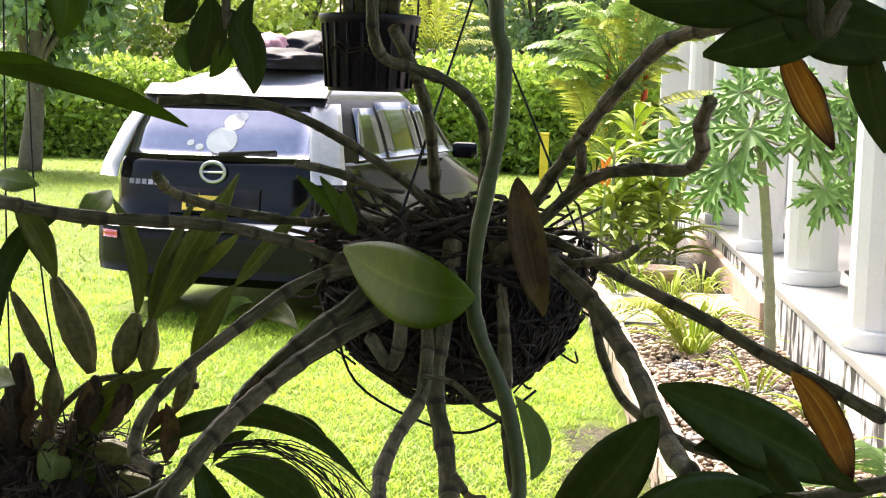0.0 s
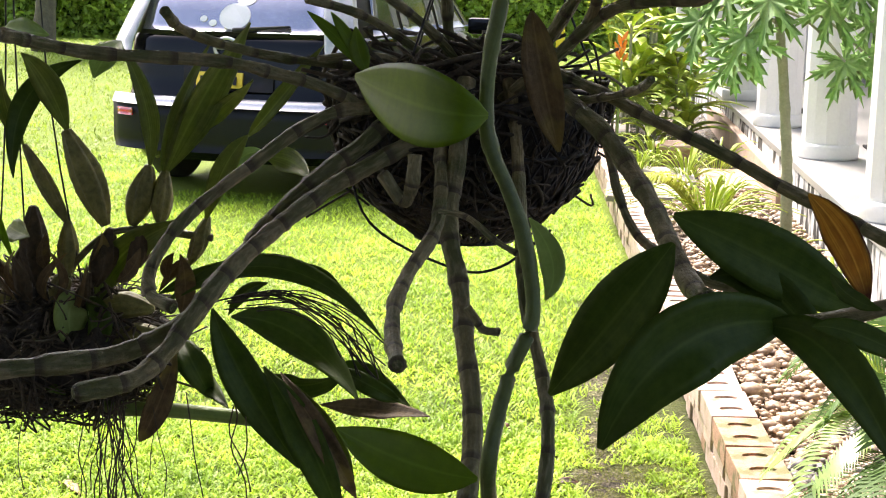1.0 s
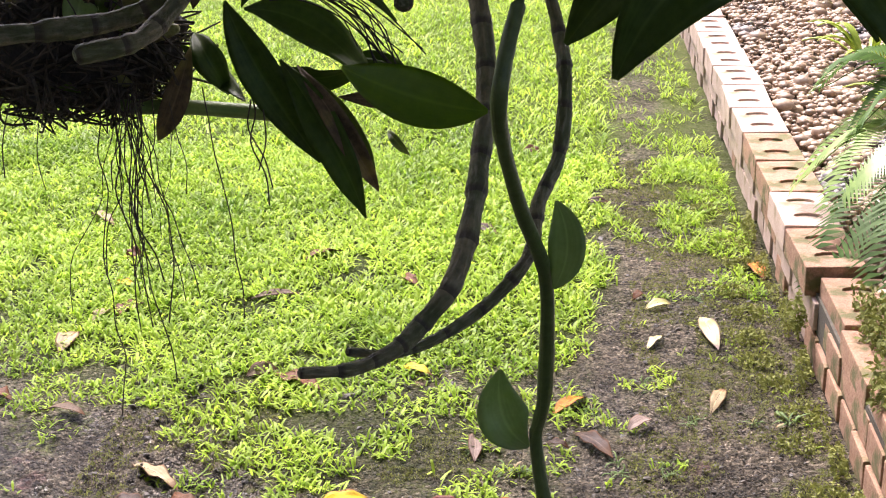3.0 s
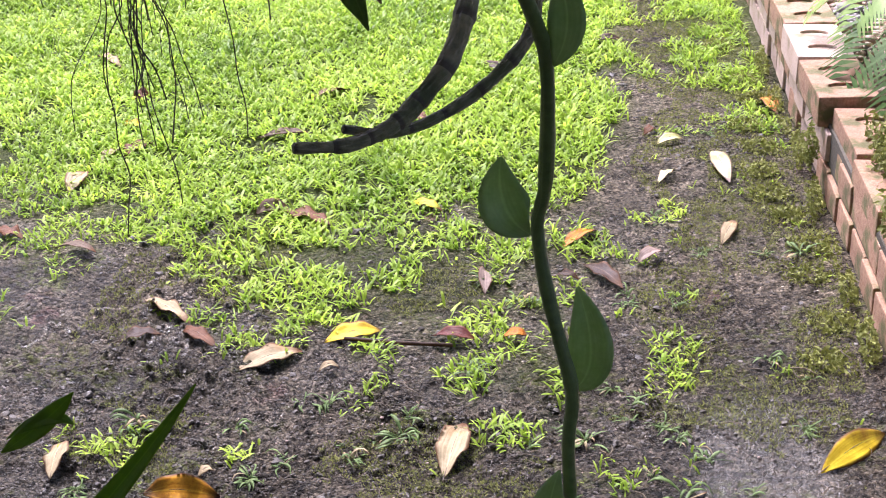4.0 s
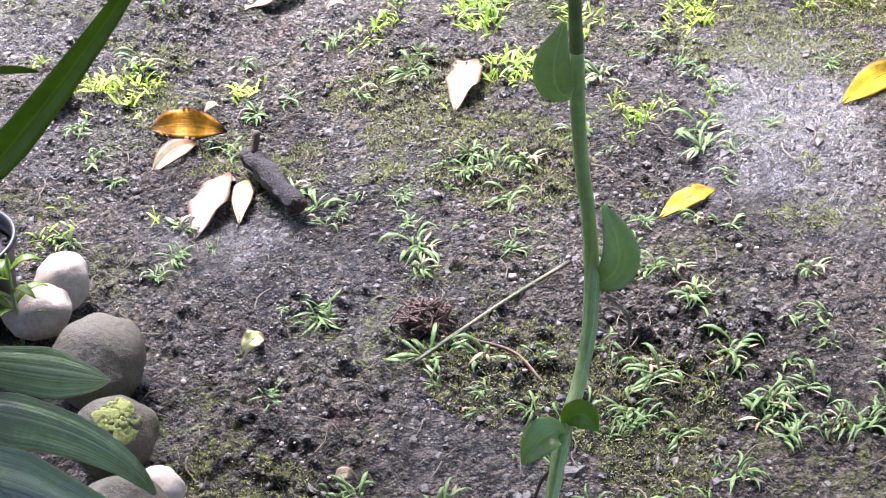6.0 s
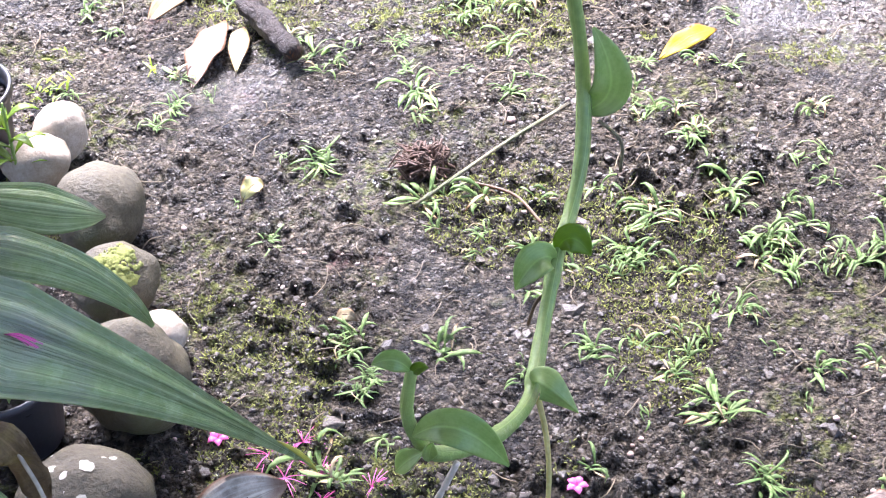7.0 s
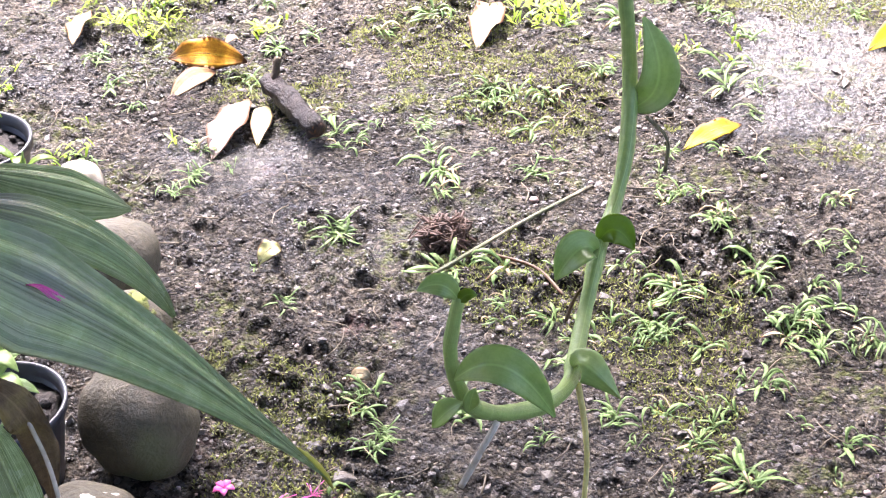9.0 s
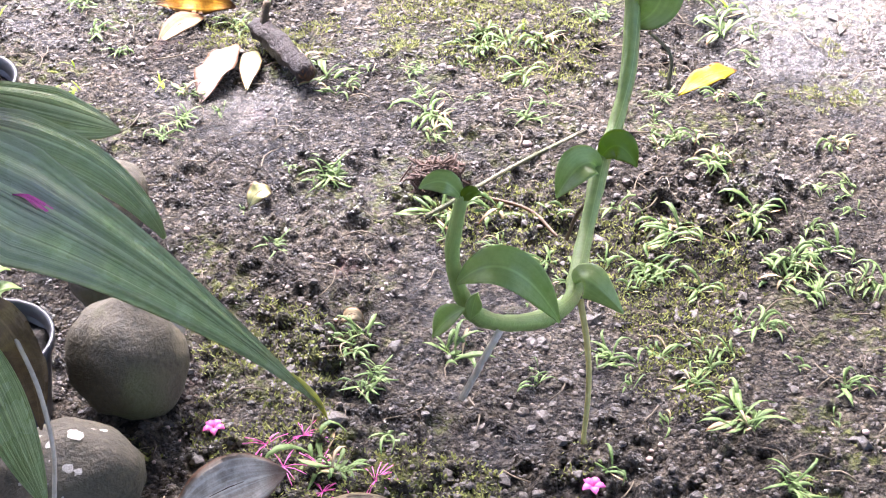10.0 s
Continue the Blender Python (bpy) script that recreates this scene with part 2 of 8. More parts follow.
    b.inputs["Specular IOR Level"].default_value = 0.1
    bp = n.new("ShaderNodeBump")
    bp.inputs["Strength"].default_value, bp.inputs["Distance"].default_value = 1.0, 0.016
    hm = maths("SUBTRACT", maths("ADD", maths("MULTIPLY", mid, 1.4), fine), maths("ADD", maths("MULTIPLY", lump, 0.9), maths("MULTIPLY", grit, 0.5)))
    l.new(hm, bp.inputs["Height"])
    l.new(bp.outputs["Normal"], b.inputs["Normal"])
    wet = n.new("ShaderNodeBump")
    wet.inputs["Distance"].default_value = 0.016
    l.new(maths("SUBTRACT", 1.0, maths("MULTIPLY", film, 0.6)), wet.inputs["Strength"])
    l.new(hm, wet.inputs["Height"])
    l.new(wet.outputs["Normal"], b.inputs["Coat Normal"])
    return m


PUDDLES = ((0.62, 2.45, 0.3, 0.62), (-0.2, 2.06, 0.2, 0.12))
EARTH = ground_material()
BRICK_OLD = mat("mossy_red_brick", (0.24, 0.125, 0.075), (0.46, 0.28, 0.18), 0.85, 26, 160, 0.7, random_tint=0.25, c3=(0.13, 0.12, 0.045), mix3=0.52)
BRICK = mat("fired_clay_brick", (0.42, 0.29, 0.22), (0.6, 0.47, 0.4), 0.85, 9, 140, 0.4, random_tint=0.16, c3=(0.2, 0.17, 0.08), mix3=0.63)
MORTAR = mat("brick_mortar", (0.05, 0.044, 0.034), (0.11, 0.095, 0.07), 0.9, 20, 160, 0.5)
PEBBLE = mat("river_pebble", (0.24, 0.15, 0.085), (0.5, 0.38, 0.27), 0.5, 5, 40, 0.1, random_tint=0.5, c3=(0.22, 0.2, 0.19))
WHITE_PAINT = mat("white_wall_paint", (0.74, 0.74, 0.74), (0.82, 0.82, 0.82), 0.5, 3, 60, 0.06)
PAVING = mat("weathered_paving", (0.2, 0.18, 0.155), (0.34, 0.31, 0.27), 0.8, 6, 80, 0.3, c3=(0.1, 0.1, 0.06))
STAINED = mat("stained_white_render", (0.55, 0.55, 0.53), (0.78, 0.78, 0.76), 0.75, 3, 30, 0.2, c3=(0.03, 0.03, 0.024), stretch=(5, 5, 1.8), mix3=0.47)
TILE = mat("pale_floor_tile", (0.3, 0.295, 0.29), (0.4, 0.39, 0.38), 0.35, 4, 60, 0.05)
TERRACOTTA = mat("terracotta_render", (0.4, 0.27, 0.19), (0.55, 0.42, 0.33), 0.8, 5, 60, 0.15)
DOORWAY_SHADE = mat("doorway_shade", (0.015, 0.015, 0.018), (0.03, 0.03, 0.035), 0.4, 3, 40, 0.05)
CAR_BLACK = mat("black_car_paint", (0.002, 0.002, 0.003), (0.004, 0.004, 0.005), 0.1, 3, 40, 0.0, spec=0.3)
CAR_TRIM = mat("grey_bumper_plastic", (0.005, 0.005, 0.006), (0.009, 0.009, 0.01), 0.5, 6, 200, 0.05, spec=0.25)
SILVER = mat("silver_trim", (0.55, 0.55, 0.57), (0.68, 0.68, 0.7), 0.3, 4, 60, 0.02, metal=0.7)
LAMP_CLEAR = mat("clear_tail_lamp", (0.4, 0.4, 0.42), (0.52, 0.52, 0.54), 0.15, 30, 90, 0.02, coat=0.6)
RED_LENS = mat("red_lens", (0.5, 0.01, 0.015), (0.7, 0.02, 0.03), 0.2, 30, 90, 0.0, coat=1.0)
TYRE = mat("tyre_rubber", (0.012, 0.012, 0.012), (0.025, 0.025, 0.025), 0.85, 9, 90, 0.2)
CAR_GLASS = mat("reflective_car_glass", (0.4, 0.4, 0.46), (0.48, 0.48, 0.54), 0.08, 3, 20, 0.0, metal=0.9)
SIDE_GLASS = mat("dark_tinted_glass", (0.22, 0.23, 0.24), (0.28, 0.29, 0.3), 0.07, 3, 20, 0.0, metal=0.9)
ROOF_SILVER = mat("silver_roof_cover", (0.34, 0.34, 0.36), (0.45, 0.45, 0.47), 0.35, 3, 40, 0.15)
TARP = mat("black_tarp", (0.006, 0.006, 0.007), (0.016, 0.016, 0.018), 0.6, 6, 60, 0.4, spec=0.2)
PINK = mat("pink_bundle", (0.6, 0.25, 0.28), (0.72, 0.4, 0.42), 0.8, 8, 60, 0.2)
YELLOW = mat("yellow_paint", (0.72, 0.5, 0.02), (0.82, 0.6, 0.05), 0.5, 6, 60, 0.1)
STICKER = mat("white_decal", (0.75, 0.75, 0.76), (0.8, 0.8, 0.8), 0.5, 6, 60, 0.0)
HEDGE = mat("hedge_leaf", (0.08, 0.17, 0.015), (0.48, 0.6, 0.11), 0.42, 3, 25, 0.0, random_tint=0.7, trans=0.48)
HEDGE_SHADE = mat("hedge_core_shade", (0.01, 0.02, 0.005), (0.03, 0.05, 0.012), 0.8, 3, 25, 0.3)
GRASS = mat("lawn_grass", (0.14, 0.26, 0.02), (0.5, 0.66, 0.075), 0.45, 1.6, 14, 0.0, random_tint=0.6, trans=0.52, spec=0.25)


LEAF = mat("fresh_green_leaf", (0.12, 0.215, 0.006), (0.19, 0.31, 0.012), 0.4, 9, 120, 0.06, trans=0.5, c3=(0.13, 0.21, 0.016), mix3=0.62, veins=0.08)
LEAF_DARK = mat("dark_green_leaf", (0.05, 0.092, 0.01), (0.095, 0.15, 0.022), 0.46, 10, 110, 0.12, trans=0.32, spec=0.28, random_tint=0.25, veins=0.15, c3=(0.07, 0.085, 0.03), mix3=0.64)
LEAF_OLIVE = mat("olive_strap_leaf", (0.12, 0.17, 0.03), (0.24, 0.3, 0.065), 0.36, 10, 110, 0.2, trans=0.42, random_tint=0.3, veins=0.35, c3=(0.18, 0.17, 0.06), mix3=0.62)
LEAF_PALE = mat("grey_green_leaf", (0.24, 0.36, 0.09), (0.38, 0.51, 0.17), 0.34, 14, 160, 0.12, trans=0.4, c3=(0.36, 0.44, 0.24), mix3=0.6, veins=0.12)
LEAF_YELLOW = mat("yellowing_leaf", (0.36, 0.36, 0.05), (0.5, 0.48, 0.09), 0.4, 20, 120, 0.2, trans=0.3, veins=0.3)
LEAF_ORANGE = mat("withered_orange_leaf", (0.5, 0.24, 0.025), (0.72, 0.42, 0.05), 0.5, 20, 120, 0.3, trans=0.45, c3=(0.18, 0.06, 0.015), veins=0.7, rim=(0.12, 0.04, 0.015))
SHEATH = mat("dry_brown_sheath", (0.07, 0.045, 0.02), (0.22, 0.145, 0.065), 0.65, 30, 160, 0.5, c3=(0.28, 0.21, 0.06), mix3=0.55, trans=0.12, veins=0.2)
CANE = mat("orchid_cane", (0.1, 0.083, 0.034), (0.33, 0.275, 0.15), 0.58, 30, 190, 0.8, c3=(0.075, 0.088, 0.024), mix3=0.46, joints=True, dist=0.006)
VINE_DARK = mat("old_vine_stem", (0.055, 0.085, 0.018), (0.12, 0.165, 0.04), 0.42, 18, 150, 0.25, veins=0.15)
VINE_GREEN = mat("vine_stem", (0.16, 0.25, 0.055), (0.27, 0.37, 0.1), 0.42, 18, 150, 0.25, veins=0.15)
BULB = mat("striped_pseudobulb", (0.1, 0.1, 0.025), (0.31, 0.29, 0.09), 0.45, 30, 140, 0.5, c3=(0.1, 0.075, 0.03), mix3=0.6)
BULB_DARK = mat("dead_pseudobulb", (0.04, 0.028, 0.014), (0.12, 0.085, 0.045), 0.75, 30, 140, 0.8)
ROOT_YELLOW = mat("yellow_aerial_root", (0.35, 0.3, 0.07), (0.5, 0.45, 0.15), 0.5, 40, 160, 0.2)
ROOT_PALE = mat("pale_dry_root", (0.38, 0.33, 0.24), (0.55, 0.5, 0.4), 0.7, 40, 160, 0.2)
ROOT_DARK = mat("dark_root_fibre", (0.02, 0.015, 0.01), (0.1, 0.078, 0.05), 0.75, 40, 160, 0.4, random_tint=0.6)
WIRE = mat("dark_hanger_wire", (0.02, 0.02, 0.022), (0.05, 0.05, 0.055), 0.5, 40, 160, 0.1, metal=0.6)
PLEAT = mat("pleated_green_leaf", (0.3, 0.41, 0.14), (0.5, 0.62, 0.28), 0.26, 9, 120, 0.8, trans=0.2, c3=(0.4, 0.42, 0.3), mix3=0.57, veins=0.75, dist=0.004, pleated=True)
BLACK_PLASTIC = mat("black_pot_plastic", (0.012, 0.012, 0.013), (0.025, 0.025, 0.027), 0.45, 14, 120, 0.1)
GREY_PLASTIC = mat("grey_pot_plastic", (0.03, 0.03, 0.034), (0.05, 0.05, 0.056), 0.4, 14, 120, 0.15)
LOG_BARK = mat("rotten_bark", (0.008, 0.006, 0.005), (0.04, 0.03, 0.024), 0.5, 40, 160, 1.0, spec=0.2)
SOIL = mat("potting_soil", (0.02, 0.016, 0.013), (0.06, 0.05, 0.04), 0.9, 40, 160, 0.9)
COBBLE = mat("round_grey_cobble", (0.035, 0.029, 0.014), (0.115, 0.097, 0.053), 0.65, 14, 150, 0.9, random_tint=0.25, c3=(0.085, 0.085, 0.032), mix3=0.5)
COBBLE_PALE = mat("pale_cream_cobble", (0.24, 0.19, 0.13), (0.42, 0.37, 0.29), 0.7, 16, 150, 0.4, c3=(0.22, 0.17, 0.1), mix3=0.5)
BARK = mat("tree_bark", (0.07, 0.055, 0.04), (0.17, 0.14, 0.1), 0.85, 10, 80, 0.6)
PETAL = mat("pink_petal", (0.75, 0.1, 0.4), (0.85, 0.25, 0.55), 0.5, 40, 120, 0.1, trans=0.3)
ADDED_BOARD = mat("added_weathered_board", (0.25, 0.22, 0.18), (0.35, 0.31, 0.26), 0.8, 6, 60, 0.2)
FALLEN = {
    "BROWN": mat("fallen_brown", (0.075, 0.03, 0.014), (0.19, 0.08, 0.035), 0.5, 20, 140, 0.3, random_tint=0.2, veins=0.45, rim=(0.11, 0.05, 0.02), trans=0.08, spec=0.14),
    "GREY": mat("fallen_grey", (0.1, 0.07, 0.05), (0.19, 0.14, 0.1), 0.65, 20, 140, 0.3, veins=0.45, rim=(0.11, 0.05, 0.02), trans=0.08, spec=0.14),
    "CREAM": mat("fallen_cream", (0.26, 0.2, 0.11), (0.4, 0.33, 0.2), 0.6, 20, 140, 0.2, c3=(0.35, 0.22, 0.1), mix3=0.64, veins=0.45, rim=(0.11, 0.05, 0.02), trans=0.08, spec=0.14),
    "YEL": mat("fallen_yellow", (0.62, 0.42, 0.015), (0.8, 0.62, 0.035), 0.5, 20, 140, 0.2, c3=(0.3, 0.13, 0.03), mix3=0.62, veins=0.45, rim=(0.11, 0.05, 0.02), trans=0.08, spec=0.14),
    "PALEYEL": mat("fallen_pale_yellow", (0.5, 0.46, 0.16), (0.64, 0.6, 0.26), 0.5, 20, 140, 0.2, c3=(0.3, 0.35, 0.08), mix3=0.6, veins=0.45, rim=(0.11, 0.05, 0.02), trans=0.15),
    "DARK": mat("fallen_dark", (0.025, 0.016, 0.012), (0.075, 0.045, 0.03), 0.45, 20, 140, 0.3, veins=0.45, rim=(0.11, 0.05, 0.02), trans=0.08, spec=0.14),
    "DARKRED": mat("fallen_dark_red", (0.07, 0.015, 0.012), (0.14, 0.04, 0.03), 0.45, 20, 140, 0.3, veins=0.45, rim=(0.11, 0.05, 0.02), trans=0.08, spec=0.14),
    "ORANGE": mat("fallen_orange", (0.35, 0.09, 0.015), (0.6, 0.25, 0.03), 0.5, 24, 140, 0.3, veins=0.45, rim=(0.11, 0.05, 0.02), trans=0.08, spec=0.14),
    "RUST": mat("fallen_rust", (0.36, 0.12, 0.01), (0.7, 0.36, 0.02), 0.48, 12, 140, 0.2, veins=0.3, rim=(0.06, 0.025, 0.012), trans=0.08, spec=0.14, c3=(0.07, 0.03, 0.015), mix3=0.54),
    "PINKISH": mat("fallen_pinkish", (0.2, 0.145, 0.12), (0.33, 0.255, 0.215), 0.6, 20, 140, 0.2, veins=0.45, rim=(0.11, 0.05, 0.02), trans=0.08, spec=0.14),
    "MOTTLED": mat("fallen_mottled", (0.3, 0.25, 0.18), (0.6, 0.54, 0.43), 0.7, 30, 120, 0.3, c3=(0.08, 0.06, 0.04), veins=0.45, rim=(0.11, 0.05, 0.02), trans=0.15),
}

# ---- building helpers ----
def link_mesh(name, me, material, parent=None, label="", smooth=True):
    if material:
        me.materials.append(material)
    if smooth:
        me.polygons.foreach_set("use_smooth", [True] * len(me.polygons))
    ob = new(name, me)
    if parent is not None:
        ob.parent = parent
    if label:
        ob["label"] = label
    return ob


def part(name, bm, material, parent=None, label="", smooth=False):
    me = bpy.data.meshes.new(name)
    bm.normal_update()
    bm.to_mesh(me)
    bm.free()
    return link_mesh(name, me, material, parent, label, smooth)


def raw(name, verts, faces, material, parent=None, label="", smooth=True, lay=None):
    """A mesh from vertices and faces; lay: a place on the leaf or stem for each vertex, for streaks along it."""
    me = bpy.data.meshes.new(name)
    me.from_pydata([tuple(v) for v in verts], [], faces)
    me.update()
    if lay:
        me.attributes.new("lay", "FLOAT_VECTOR", "POINT").data.foreach_set("vector", [c for v in lay for c in v])
    return link_mesh(name, me, material, parent, label, smooth)


def empty(name, m, label, category, group="", kind=""):
    ob = new(name)
    ob.empty_display_size = 0.05
    ob.matrix_world = m
    return tagged(ob, label, category, group, kind)


def box(bm, size, centre, bevel=0.0, turn=None):
    r = bmesh.ops.create_cube(bm, size=1.0)
    vs = r["verts"]
    bmesh.ops.scale(bm, vec=size, verts=vs)
    if bevel:
        es = list({e for v in vs for e in v.link_edges})
        made = bmesh.ops.bevel(bm, geom=es, offset=bevel, segments=2, affect="EDGES", profile=0.6)
        vs = list({v for f in made["faces"] for v in f.verts} | {v for v in vs if v.is_valid})
    if turn is not None:
        bmesh.ops.rotate(bm, cent=(0, 0, 0), matrix=turn.to_3x3(), verts=vs)
    bmesh.ops.translate(bm, vec=centre, verts=vs)
    return vs


def boxed(size, centre, bevel=0.0, turn=None):
    bm = bmesh.new()
    box(bm, size, centre, bevel, turn)
    return bm


def lathe(profile, seg=24, centre=(0, 0, 0)):
    """A turned solid from (radius, height) pairs."""
    verts, faces = [], []
    for r, z in profile:
        for k in range(seg):
            a = 2 * math.pi * k / seg
            verts.append((centre[0] + r * math.cos(a), centre[1] + r * math.sin(a), centre[2] + z))
    for i in range(len(profile) - 1):
        for k in range(seg):
            faces.append((i * seg + k, i * seg + (k + 1) % seg, (i + 1) * seg + (k + 1) % seg, (i + 1) * seg + k))
    faces.append(tuple(range(seg - 1, -1, -1)))
    faces.append(tuple((len(profile) - 1) * seg + k for k in range(seg)))
    return verts, faces


def spline(points, steps=6):
    """Catmull-Rom through the points."""
    p = [Vector(q) for q in points]
    p = [2 * p[0] - p[1]] + p + [2 * p[-1] - p[-2]]
    out = []
    for i in range(1, len(p) - 2):
        for s in range(steps):
            t = s / steps
            a, b, c, d = p[i - 1], p[i], p[i + 1], p[i + 2]
            out.append(0.5 * ((2 * b) + (c - a) * t + (2 * a - 5 * b + 4 * c - d) * t * t + (3 * b - a - 3 * c + d) * t ** 3))
    out.append(p[-2])
    return out


def tube_data(points, radius, seg=10, steps=6, taper=None, nodes=0, swell=0.16, seed=0, wobble=0.05, base=0, ridge=0.0):
    """A swept round stem through the points; nodes: joints along it that swell; taper: radius factors along the way."""
    rnd = random.Random(seed)
    if nodes:
        steps = max(steps, math.ceil(nodes * 7 / (len(points) - 1)))
    path = spline(points, steps)
    n = len(path)
    verts, faces = [], []
    up = Vector((0.31, 0.17, 0.93))
    for i, p in enumerate(path):
        d = (path[min(i + 1, n - 1)] - path[max(i - 1, 0)]).normalized()
        u = d.cross(up)
        u = u.normalized() if u.length > 1e-4 else Vector((1, 0, 0))
        v = d.cross(u)
        s = i / (n - 1)
        r = radius
        if taper:
            k = s * (len(taper) - 1)
            j = min(int(k), len(taper) - 2)
            r *= taper[j] + (taper[j + 1] - taper[j]) * (k - j)
        if nodes:
            ph = (s * nodes) % 1.0
            r *= 0.95 + swell * (ph ** 5) + 0.06 * math.sin(3.1 * math.floor(s * nodes) + seed) + 0.05 * math.sin(5.3 * s * nodes + seed)
        for k in range(seg):
            a = 2 * math.pi * k / seg
            rr = r * (1 + rnd.uniform(-wobble, wobble) + ridge * math.cos(7 * a))
            verts.append(p + u * (rr * math.cos(a)) + v * (rr * math.sin(a)))
    # rounded tip
    for k in range(seg):
        a = 2 * math.pi * k / seg
        verts.append(p + d * (r * 0.35) + u * (r * 0.6 * math.cos(a)) + v * (r * 0.6 * math.sin(a)))
    n += 1
    for i in range(n - 1):
        for k in range(seg):
            a, b = base + i * seg + k, base + i * seg + (k + 1) % seg
            faces.append((a, b, b + seg, a + seg))
    faces.append(tuple(base + k for k in range(seg - 1, -1, -1)))
    faces.append(tuple(base + (n - 1) * seg + k for k in range(seg)))
    return verts, faces


def tube(name, points, radius, material, parent=None, label="", **kw):
    v, f = tube_data(points, radius, **kw)
    seg, nodes = kw.get("seg", 10), max(1, kw.get("nodes", 0))
    rows = len(v) // seg
    lay = [(math.cos(2 * math.pi * k / seg), math.sin(2 * math.pi * k / seg), nodes * i / (rows - 1)) for i in range(rows) for k in range(seg)]
    return raw(name, v, f, material, parent, label, lay=lay)


def tubes(name, many, material, parent=None, label="", **kw):
    """Several stems in one mesh: (points, radius) each."""
    vs, fs = [], []
    for i, (pts, r) in enumerate(many):
        v, f = tube_data(pts, r, base=len(vs), seed=i, **kw)
        vs += v
        fs += f
    ob = raw(name, vs, fs, material, parent, label)
    ob["kind"] = "stuff"
    return ob


def leaf_data(a, b, c, width, normal, cup=0.25, shape=0.0, thick=0.0014, n=12, m=6, base=0, wave=0.0, seed=0, twist=0.0, blunt=0.5, pleats=0, point=0.0):
    """A solid leaf blade along the curve a, b, c. shape moves the widest place to the tip; cup lifts the margins; wave ruffles them."""
    rnd = random.Random(seed)
    a, b, c = Vector(a), Vector(b), Vector(c)
    q = 2 * b - 0.5 * a - 0.5 * c
    nrm = Vector(normal).normalized()
    top, bot = [], []
    ph = rnd.uniform(0, 6)
    for i in range(n + 1):
        t = i / n
        p = a * (1 - t) ** 2 + q * 2 * t * (1 - t) + c * t * t
        d = ((q - a) * (1 - t) + (c - q) * t).normalized()
        nn = (nrm - d * nrm.dot(d)).normalized()
        if twist:
            nn = Matrix.Rotation(twist * t, 3, d) @ nn
        side = d.cross(nn)
        tt = t ** (1.0 - 0.35 * shape) if shape >= 0 else 1 - (1 - t) ** (1 + 0.35 * shape)
        w = width * 0.5 * max(0.03, math.sin(math.pi * min(max(tt, 0.012), 0.988)) ** (0.5 + 0.5 * (1 - blunt)))
        if point:
            w = width * 0.5 * min(1.0, (max(t, 0.02) / 0.25) ** 0.5) * max(0.015, 1 - t) ** point * 1.15
        for j in range(m + 1):
            s = 2 * j / m - 1
            lift = cup * w * (abs(s) ** 1.08) + (wave * w * math.sin(t * 17 + ph + (2 if s > 0 else 0)) * s * s)
            if pleats:
                lift += 0.1 * w * math.cos(pleats * math.pi * s)
            pt = p + side * (w * s) + nn * lift
            th = thick * (1.6 if j == m // 2 else 1.0 - 0.7 * (abs(s) > 0.95))
            top.append(pt + nn * th * 0.5)
            bot.append(pt - nn * th * 0.5)
    k = len(top)
    faces = []
    w1 = m + 1
    for i in range(n):
        for j in range(m):
            x = base + i * w1 + j
            faces.append((x, x + 1, x + 1 + w1, x + w1))
            y = x + k
            faces.append((y + w1, y + 1 + w1, y + 1, y))
    for i in range(n):
        x, y = base + i * w1, base + i * w1 + m
        faces.append((x, x + w1, x + w1 + k, x + k))
        faces.append((y + k, y + w1 + k, y + w1, y))
    return top + bot, faces


def leaf_lay(n, m):
    """Place across (-1 to 1) and along (0 to 1) the blade, for both of its faces."""
    return [(2 * j / m - 1, i / n, 0.0) for i in range(n + 1) for j in range(m + 1)] * 2


def leaf(name, a, b, c, width, normal, material, parent=None, label="", **kw):
    v, f = leaf_data(a, b, c, width, normal, **kw)
    return raw(name, v, f, material, parent, label, lay=leaf_lay(kw.get("n", 12), kw.get("m", 6)))


# ---- setting ----
def grain(x, y, f, seed):
    """Smooth random heights, 0 to 1, f lumps to the metre."""
    x, y = np.asarray(x) * f, np.asarray(y) * f
    i, j = np.floor(x).astype(np.int64), np.floor(y).astype(np.int64)
    u, v = x - i, y - j
    u, v = u * u * (3 - 2 * u), v * v * (3 - 2 * v)

    def at(a, b):
        h = (a * 374761393 + b * 668265263 + seed * 974711) & 0xFFFFFFFF
        h = ((h ^ (h >> 13)) * 1274126177) & 0xFFFFFFFF
        return ((h ^ (h >> 16)) & 0xFFFF) / 65535.0
    return (at(i, j) * (1 - u) + at(i + 1, j) * u) * (1 - v) + (at(i, j + 1) * (1 - u) + at(i + 1, j + 1) * u) * v


